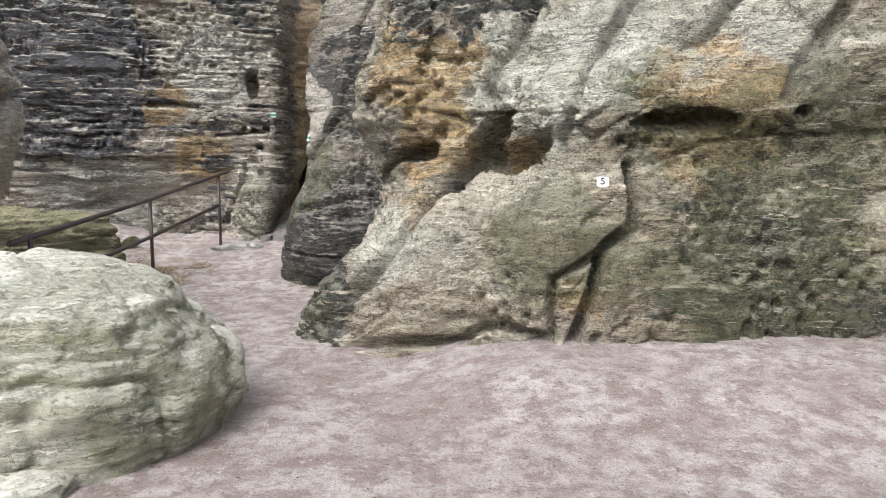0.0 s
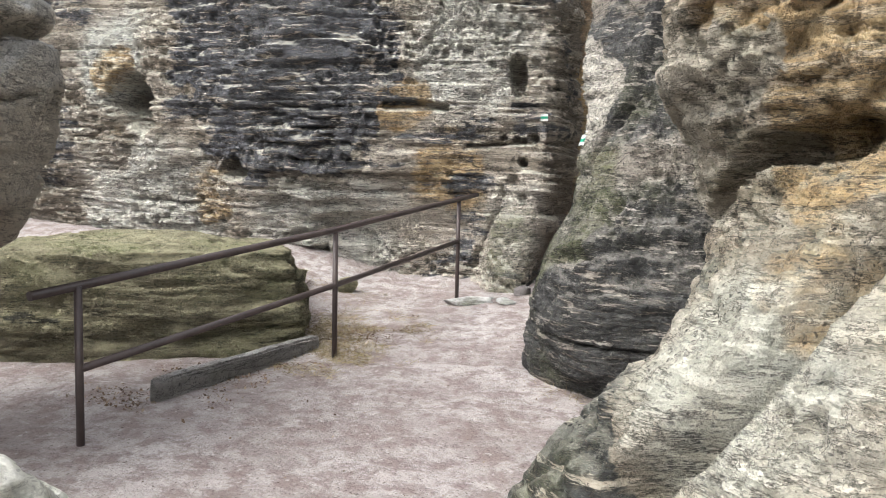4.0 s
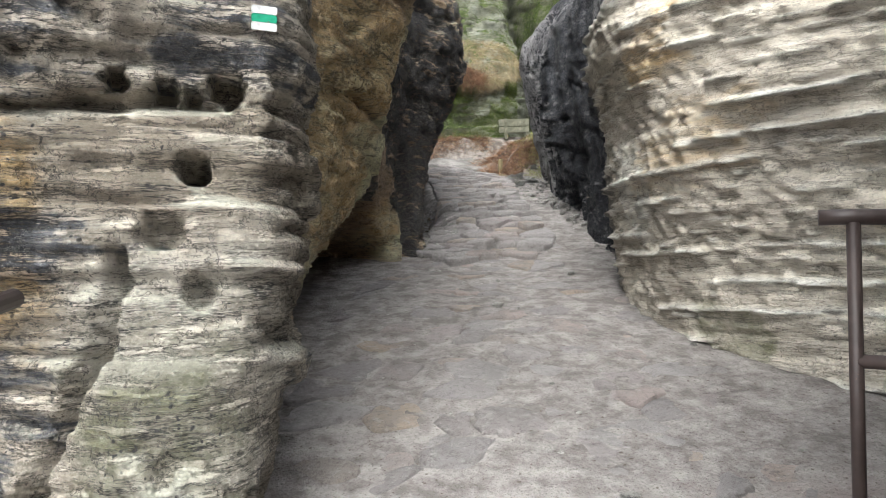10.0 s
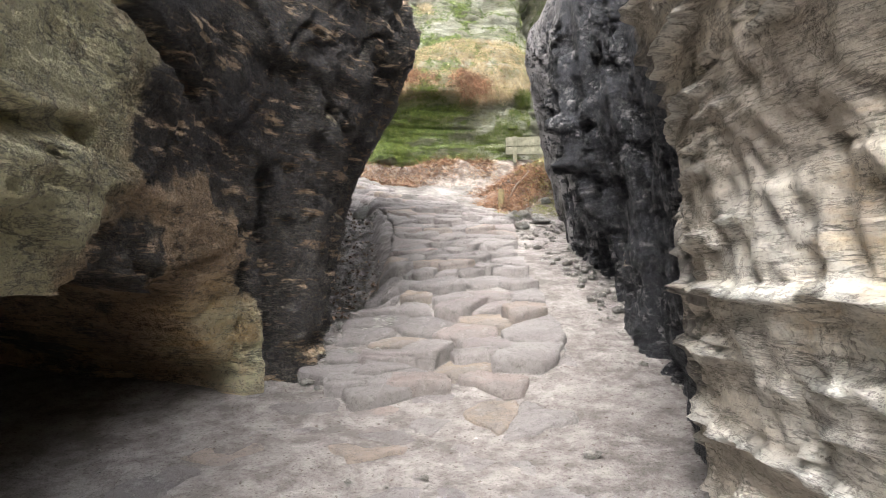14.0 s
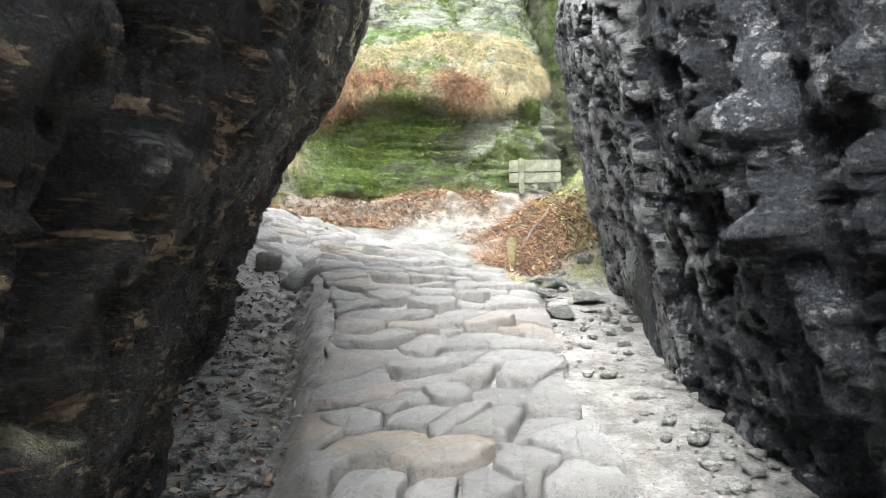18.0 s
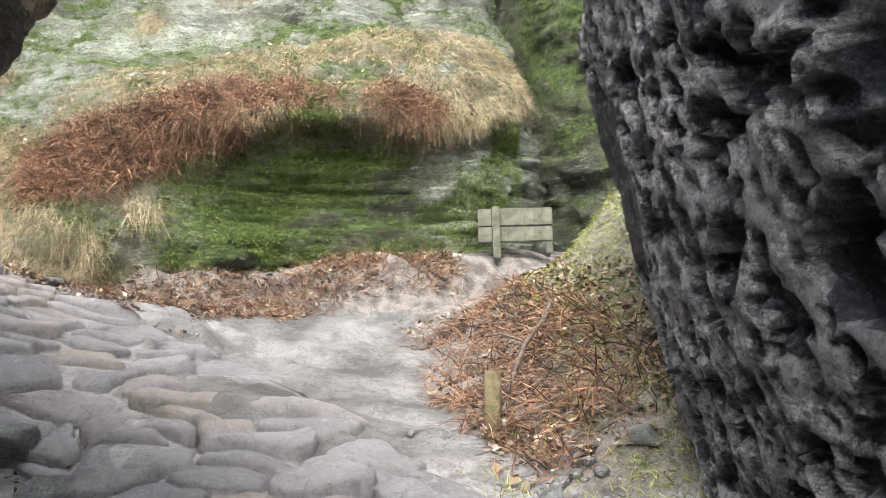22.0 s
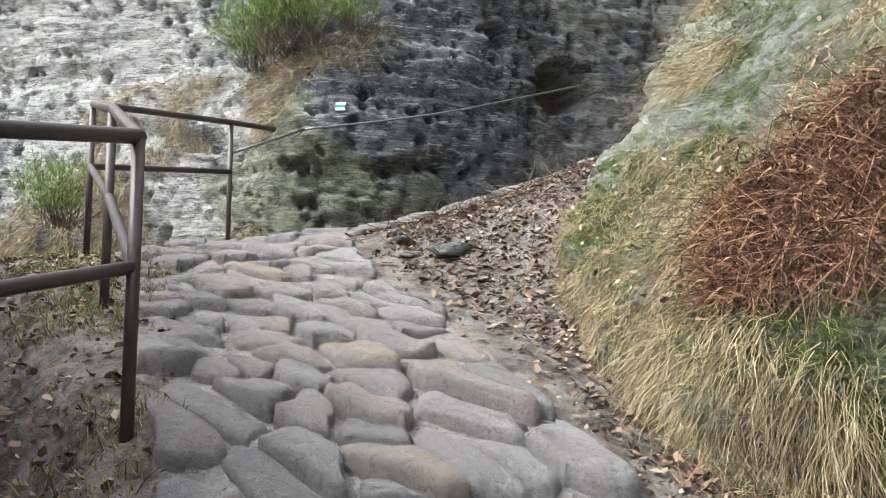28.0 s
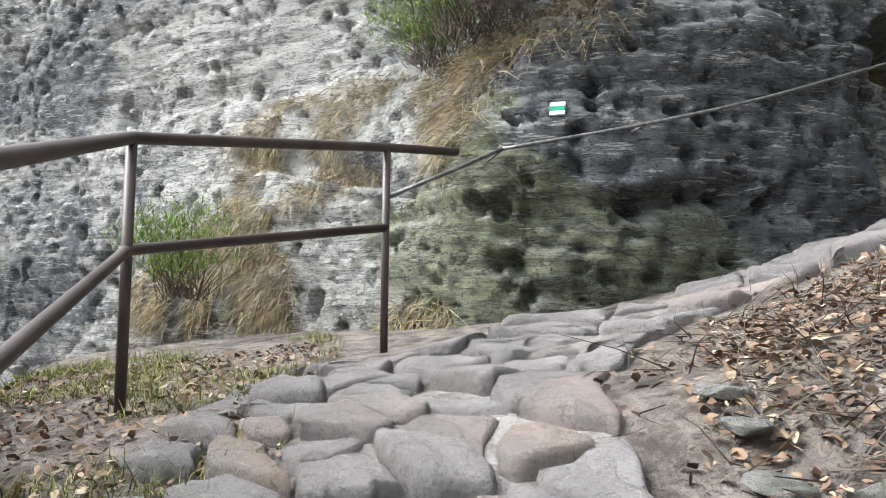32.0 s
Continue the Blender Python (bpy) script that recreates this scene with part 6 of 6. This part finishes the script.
    quads = ((np.arange(n) * 6)[:, None, None] + np.array(((0, 1, 2, 3), (0, 3, 4, 5)))).reshape(-1, 4).astype(np.int32)
    return joined(name, v, quads, material, label, category)


def pick(mask, n):
    i = np.flatnonzero(mask)
    return grow.choice(i, n) if len(i) else i


def strewn(n, x0, x1, y0, y1, keep):
    """Scattered places on the ground inside a rectangle where keep(x, y) says how likely."""
    x, y = grow.uniform(x0, x1, n), grow.uniform(y0, y1, n)
    ok = grow.uniform(size=n) < keep(x, y)
    x, y = x[ok], y[ok]
    return np.stack([x, y, ground_z(x, y)], 1)


DOWN, UP = np.array((0, 0, -1.0)), np.array((0, 0, 1.0))
hp, hn = SURFACES["hill"]
hx, hy, hz = hp.T
patch = fbm(hp * 0.9, 3, 301)
patch2 = fbm(hp * 2.3, 3, 302)
crest = 5.15 + 0.42 * np.clip(hx + 2.7, 0, 2.2)
ledge_low = np.interp(hx, (-2.4, -1.1, -0.9, -0.1, 0.8, 1.2, 1.7, 2.4), (5.6, 5.5, 5.75, 5.95, 5.85, 5.7, 5.8, 6.15))
ledge_top = np.interp(hx, (-2.9, -1.9, -0.6, 0.25, 1.1, 2.1, 2.6), (6.1, 6.6, 6.85, 7.15, 7.35, 7.2, 6.4))
on_ledge = (hz > ledge_low + 0.05) & (hz < ledge_top + 0.12 * patch) & (hx > -2.6) & (hx < 2.45)
on_slope = (hx > -4.6) & (hx < -1.9) & (hz > 4.2) & (hz < 5.75 + 0.35 * patch) & (hz < crest + 0.5 + 0.6 * (hx < -2.6))


def jitter(p, r=0.03):
    return p + grow.uniform(-r, r, p.shape)


i = pick(on_ledge & (patch2 > -0.45), 46000)
blades("dry_grass", jitter(hp[i]), hn[i] * 0.6 + DOWN * 0.7, 0.13, 0.0045, 0.55, M_STRAW, "pale dry grass hanging over the mossy ledge", "grass", spread=0.7)
i = pick(on_slope & (patch2 > -0.15), 40000)
blades("dry_grass", jitter(hp[i]), hn[i] * 0.4 + DOWN * 0.6, 0.10, 0.0035, 0.5, M_STRAW, "matted dry grass on the slope beside the path", "grass", spread=0.8)
i = pick(on_slope & (patch2 < 0.05), 12000)
blades("green_grass", jitter(hp[i]), hn[i] * 0.3 + DOWN * 0.5, 0.06, 0.0035, 0.4, M_GRASS, "olive green grass on the slope", "grass", spread=0.7)
band = np.where(hx < -0.75, np.abs(hz - (crest + 0.05 + 0.1 * patch)) < 0.34 + 0.15 * patch2, (np.abs(hz - ledge_low - 0.18 - 0.2 * patch) < 0.13 + 0.2 * patch2))
i = pick(band & (hx > -2.7) & (hx < 1.3), 11000)
blades("dead_bracken", jitter(hp[i], 0.08) + hn[i] * 0.04, hn[i] * 0.2 + DOWN * 0.2 + np.array((-0.6, 0, 0)), 0.30, 0.005, 0.2, M_BRACKEN, "red-brown dead bracken stems tangled on the ledge", "bracken", segments=3, spread=1.6)
i = pick(band & (hx > -2.7) & (hx < 1.3), 15000)
blades("dead_bracken", jitter(hp[i], 0.10) + hn[i] * 0.03, hn[i] * 0.5 + DOWN * 0.2, 0.075, 0.013, 0.4, M_BRACKEN, "shrivelled red-brown bracken leaves on the ledge", "bracken", segments=2, spread=1.4)
leaf_i = pick((band | on_slope | on_ledge) & (patch > -0.2), 2200)
leaves("fallen_leaves", jitter(hp[leaf_i], 0.05) + hn[leaf_i] * 0.05, hn[leaf_i], 0.036, M_LEAF, "brown fallen leaves caught in the grass")
# tufts that hang from the rock
tuft_at = [(-3.85, 30.6, 6.9, 0.42), (-3.55, 30.5, 6.75, 0.36), (-1.9, 31.2, 7.5, 0.3), (-0.9, 31.6, 7.9, 0.3), (0.3, 31.6, 7.9, 0.28), (-2.91, 29.6, 5.22, 0.14), (-2.5, 29.2, 4.75, 0.2), (-2.15, 29.15, 4.6, 0.18), (-2.9, 29.3, 4.7, 0.18), (-1.65, 29.4, 5.0, 0.22), (-4.0, 31.2, 7.7, 0.4)]
for x, y, z, long in tuft_at:
    d = np.linalg.norm(hp - (x, y, z), axis=1)
    near = np.argsort(d)[:70]
    i = grow.choice(near, 520)
    tuft = blades("hanging_tuft", jitter(hp[i], 0.06), hn[i] * 0.9 + DOWN * 0.3, long, 0.004, 0.95, M_STRAW, "tuft of dry grass hanging from the rock", "grass tuft", spread=0.4)
    del tuft["kind"]
    tagged(tuft, group="hanging grass tufts")
# moss cushions on the dark face
i = pick((hz > 4.3) & (hz < 6.0) & (hx > -1.8) & (hx < 2.3) & (patch2 > -0.12), 80000)
blades("moss", jitter(hp[i], 0.03), hn[i] + DOWN * 0.3, 0.024, 0.007, 0.3, M_MOSS, "deep green moss on the damp rock face", "moss", segments=1, spread=0.8)
i = pick((hz > 6.7) & (hx > -4.4) & (hx < 2.4) & (patch > -0.1) & (hn[:, 2] > -0.1), 50000)
blades("moss", jitter(hp[i], 0.03), hn[i], 0.03, 0.009, 0.3, M_MOSS, "green moss on the upper ledges", "moss", segments=1, spread=0.8)

# litter strip at the foot of the mossy face
strip = lambda x, y: np.clip(1.6 - np.abs(y - (29.55 + 0.08 * np.sin(3 * x) + 0.12 * np.clip(x, -2, 1.5))) / 0.2, 0, 1)
p = strewn(3200, -2.7, 1.5, 28.9, 30.0, strip)
leaves("fallen_leaves", p + UP * 0.03, np.tile(UP, (len(p), 1)), 0.045, M_LEAF, "fallen leaves along the foot of the rock")
p = strewn(9500, -2.6, 1.4, 28.9, 30.0, strip)
blades("dead_bracken", p, np.stack([grow.uniform(-1, 1, len(p)), grow.uniform(-1, 0.3, len(p)), grow.uniform(0.1, 0.7, len(p))], 1), 0.24, 0.008, 0.35, M_BRACKEN, "red-brown bracken litter on the ground", "bracken", spread=0.5)
p = strewn(3000, -2.6, 1.5, 28.9, 30.0, strip)
blades("dry_grass", p, np.tile(UP * 0.7 + np.array((0, -0.5, 0)), (len(p), 1)), 0.14, 0.006, 0.6, M_STRAW, "dry grass in the leaf litter", "grass")

# the bank opposite
bank = lambda x, y: np.clip((x - 0.62) / 0.25, 0, 1) * np.clip((y - 25.4) / 0.5, 0, 1)
p = strewn(5200, 0.6, 2.1, 25.3, 29.0, bank)
leaves("fallen_leaves", p + UP * 0.03, np.tile(UP, (len(p), 1)), 0.038, M_LEAF, "brown leaves on the bank beside the passage")
p = strewn(4200, 0.6, 1.7, 25.6, 28.6, bank)
blades("dead_bracken", p, np.stack([grow.uniform(-1, 0.4, len(p)), grow.uniform(-1, 0.6, len(p)), grow.uniform(0.1, 0.7, len(p))], 1), 0.30, 0.009, 0.45, M_BRACKEN, "red-brown dead bracken on the bank", "bracken", spread=0.5)
p = strewn(32000, 1.2, 3.4, 25.0, 29.4, lambda x, y: np.clip((x - 1.25 - 0.12 * (y - 27)) / 0.4, 0, 1))
blades("green_grass", p, np.tile(UP * 0.8 + np.array((-0.6, -0.3, 0)), (len(p), 1)), 0.08, 0.005, 0.6, M_BANK, "short yellow-green grass on the bank", "grass")
p = strewn(1500, 0.5, 1.3, 24.6, 26.2, lambda x, y: np.clip(fbm(np.stack([x, y, 0 * x], 1) * 3, 2, 7) * 2 + 0.4, 0, 1))
blades("green_grass", p, np.tile(UP, (len(p), 1)), 0.07, 0.006, 0.4, M_BANK, "moss and grass at the foot of the dark rock", "grass")

# leaves and earth beside the upper path
beside = lambda x, y: np.clip((right_of_paving(x, y) - 0.05) / 0.5, 0, 1)
p = strewn(17000, -6.9, -2.6, 28.6, 32.0, lambda x, y: np.clip((right_of_paving(x, y) - 0.12) / 0.5, 0.05, 1) * (right_of_paving(x, y) > 0.02))
leaves("fallen_leaves", p + UP * 0.02, np.tile(UP, (len(p), 1)), 0.042, M_LEAF, "fallen leaves between path and slope")
p = strewn(2500, -3.6, -1.0, 28.2, 29.3, lambda x, y: np.clip(((y - 28.45) + 0.42 * (-2.0 - x) * -1) / 0.2, 0, 1) * 0.7)
leaves("fallen_leaves", p + UP * 0.02, np.tile(UP, (len(p), 1)), 0.04, M_LEAF, "fallen leaves at the foot of the grassy slope")
p = strewn(900, -6.6, -4.4, 29.5, 31.5, beside)
blades("twigs", p + UP * 0.03, np.stack([grow.uniform(-1, 1, len(p)), grow.uniform(-1, 1, len(p)), grow.uniform(0, 0.4, len(p))], 1), 0.32, 0.007, 0.2, M_TWIG, "dark fallen twigs among the leaves", "twigs")
left = lambda x, y: np.clip(((27.42 + 0.36 * (-3.5 - x)) - y) / 0.25, 0, 1) * np.clip((y - 25.2) / 0.3, 0, 1)
p = strewn(9000, -9.0, -2.6, 26.5, 29.3, lambda x, y: left(x, y) * 0.8)
leaves("fallen_leaves", p + UP * 0.02, np.tile(UP, (len(p), 1)), 0.038, M_LEAF, "fallen leaves below the upper railing")
p = strewn(30000, -9.6, -2.8, 26.6, 29.3, lambda x, y: left(x, y) * np.clip(fbm(np.stack([x, y, 0 * x], 1) * 1.6, 2, 8) * 3 + 0.5, 0, 1))
blades("green_grass", p, np.tile(UP, (len(p), 1)), 0.12, 0.006, 0.5, M_GRASS, "thin green grass below the upper railing", "grass")
p = strewn(2200, -2.3, -1.2, 20.8, 26.4, lambda x, y: np.clip((-1.25 - x) / 0.1, 0, 1) * 0.8)
leaves("fallen_leaves", p + UP * 0.02, np.tile(UP, (len(p), 1)), 0.038, M_LEAF, "dark leaves and grit beside the paving")

# far cliff: shrubs, dry grass
wp, wn4 = SURFACES["wall_4"]
wx, wy, wz = wp.T
wpatch = fbm(wp * 1.1, 3, 401)
i = pick((wx > -12.5) & (wx < -8.9) & (wz > 5.6) & (wz < 8.2) & (wpatch > 0.05), 9000)
blades("dry_grass", jitter(wp[i], 0.06), wn4[i] * 0.7 + DOWN * 0.3, 0.26, 0.007, 0.7, M_STRAW, "dry grass hanging on the far cliff", "grass")
i = pick((wx > -10.0) & (wx < -8.3) & (wz > 7.9) & (wz < 8.5), 2600)
blades("dry_grass", jitter(wp[i], 0.08), wn4[i] * 0.7 + UP * 0.1, 0.24, 0.008, 0.9, M_STRAW, "overhanging dry grass on the cliff ledge", "grass")


def shrub(name, centre, size, stems, label, material):
    """A low bush: thin upright green twigs from one foot, with small leaves."""
    root = new(name)
    root.location = centre
    c = np.zeros((stems, 3)) + grow.normal(size=(stems, 3)) * (0.16 * size, 0.16 * size, 0.02)
    w = np.stack([grow.normal(size=stems) * 0.5, grow.normal(size=stems) * 0.5 - 0.25, np.ones(stems)], 1)
    a = blades("stem", c, w, size, 0.010, 0.15, M_TWIG, "", "", segments=3, spread=0.2)
    tips = np.concatenate([c + w / np.linalg.norm(w, axis=1, keepdims=True) * size * f + grow.normal(size=c.shape) * 0.07 * size for f in (0.4, 0.55, 0.7, 0.85, 1.0, 1.1)] * 4)
    b = blades("foliage", tips, np.tile(UP, (len(tips), 1)), 0.16 * size, 0.008, 0.1, material, "", "", segments=2, spread=0.5)
    for o in (a, b):
        o.parent = root
        for key in ("kind", "label", "category"):
            if key in o:
                del o[key]
    return tagged(root, label, "shrub")


for x, y, z, size, n in ((-8.85, 30.55, 8.25, 0.75, 150), (-9.35, 30.5, 8.2, 0.9, 170), (-9.9, 30.4, 8.1, 0.7, 120), (-8.4, 31.0, 8.35, 0.55, 90)):
    shrub("broom_shrub", (x, y, z), size, n, "bright green broom shrub on the cliff ledge", M_SHRUB)
shrub("low_shrub", (-10.6, 28.3, 5.9), 0.7, 120, "low green shrub below the far cliff", M_SHRUB)

# dry grass by the first railing and the pillar
p = strewn(22000, -5.7, -3.4, 9.6, 12.2, lambda x, y: np.clip(1.6 - np.hypot((x + 4.4) / 0.75, (y - 10.9) / 1.1) * 1.0, 0, 1) * np.clip(fbm(np.stack([x, y, 0 * x], 1) * 2.5, 2, 9) * 3 + 0.6, 0, 1))
blades("dry_grass", p, np.stack([grow.uniform(-1, 1, len(p)), grow.uniform(-1, 1, len(p)), grow.uniform(0.1, 0.5, len(p))], 1), 0.13, 0.005, 0.4, M_STRAW, "flattened dry grass round the railing post", "grass")
p = strewn(9000, -5.6, -3.7, 8.2, 12.1, lambda x, y: np.clip(1.4 - np.abs(x + 4.65 - 0.1 * (y - 10)) / 0.5, 0, 1) * np.clip(fbm(np.stack([x, y, 0 * x], 1) * 2.5, 3, 19) * 3 + 0.7, 0, 1))
leaves("fallen_leaves", p + UP * 0.01, np.tile(UP, (len(p), 1)), 0.024, M_LEAF, "brown leaves beside the kerb stone")
p = strewn(900, -2.6, -1.3, 9.6, 10.7, lambda x, y: np.clip(1.3 - np.hypot(x + 1.75, y - 10.35) / 0.45, 0, 1))
blades("dry_grass", p, np.stack([grow.uniform(-1, 1, len(p)), grow.uniform(-1, 1, len(p)), grow.uniform(0.1, 0.6, len(p))], 1), 0.15, 0.005, 0.4, M_STRAW, "dry grass and twigs at the foot of the pillar", "grass")
p = strewn(700, -6.6, -5.0, 12.1, 13.0, lambda x, y: 0.7 + 0 * x)
blades("dry_grass", p, np.stack([grow.uniform(-1, 1, len(p)), grow.uniform(-1, 1, len(p)), grow.uniform(0.2, 0.8, len(p))], 1), 0.12, 0.005, 0.5, M_STRAW, "dry grass between the small rocks", "grass")
p = strewn(500, 2.0, 5.0, 5.4, 6.1, lambda x, y: np.clip(np.sin(x * 5.5) * 2 - 0.9, 0, 1))
blades("dry_grass", p, np.tile(UP, (len(p), 1)), 0.08, 0.005, 0.5, M_STRAW, "small dry tufts at the foot of the outcrop", "grass")

# dark bits of bark and leaf on the sand
p = strewn(2600, -4.0, 6.0, 1.0, 13.4, lambda x, y: np.clip(0.5 + 1.2 * fbm(np.stack([x, y, 0 * x], 1) * 1.1, 2, 29), 0, 1))
leaves("leaf_bits", p + UP * 0.004, np.tile(UP, (len(p), 1)), 0.016, M_LEAF, "small brown bits of leaf on the sand", "leaf bits")
# gravel beside the paving in the passage
gv, gf = [], []
uv = np.array([v.co for v in stone_mesh(5, 0.6, 1).vertices])
uf = np.array([f.vertices[:] for f in stone_mesh(5, 0.6, 1).polygons])
spots = np.concatenate([strewn(1100, -2.3, -1.2, 19.5, 25.5, lambda x, y: np.clip((-1.2 - x) / 0.15, 0, 1)), strewn(900, 0.0, 1.2, 19.0, 25.6, lambda x, y: np.clip((x - 0.25) / 0.15, 0, 1)), strewn(120, -3.4, -0.2, 14, 19, lambda x, y: 0.3 + 0 * x)])
for q in spots:
    size = 0.02 + 0.09 * grow.uniform() ** 3
    a = grow.uniform(0, 6.3)
    r = np.array(((math.cos(a), -math.sin(a), 0), (math.sin(a), math.cos(a), 0), (0, 0, 1)))
    gf.append(uf + len(gv) * len(uv))
    gv.append((uv * size) @ r.T + q + (0, 0, 0.12 * size))
tagged(new("gravel", mesh_of("gravel", np.concatenate(gv).tolist(), np.concatenate(gf).tolist(), M_STONE)), "grey gravel and stone chips beside the paving", "gravel", kind="stuff")

# a bare branch and a mossy stump on the bank
branch = new("fallen_branch")
line = [(1.5, 27.1, 3.85), (1.38, 26.95, 3.72), (1.22, 26.85, 3.58), (1.1, 26.72, 3.42), (1.0, 26.6, 3.28)]
part("limb", tube(line, 0.016, 8), M_TWIG, branch)
part("twig", tube([(1.22, 26.85, 3.58), (1.1, 27.0, 3.64), (1.02, 27.1, 3.62)], 0.008, 6), M_TWIG, branch)
tagged(branch, "bare grey fallen branch lying on the bank", "branch")
bm = tube([(0.80, 26.25, 3.0), (0.84, 26.33, 3.2), (0.86, 26.4, 3.42)], 0.05, 14)
for v in bm.verts:
    v.co += 0.02 * Vector(noise.noise_vector(v.co * 9))
me = bpy.data.meshes.new("mossy_stump")
bm.to_mesh(me)
bm.free()
me.materials.append(M_MOSSWOOD)
tagged(new("mossy_stump", me), "small mossy rotten stump in the bank", "stump")
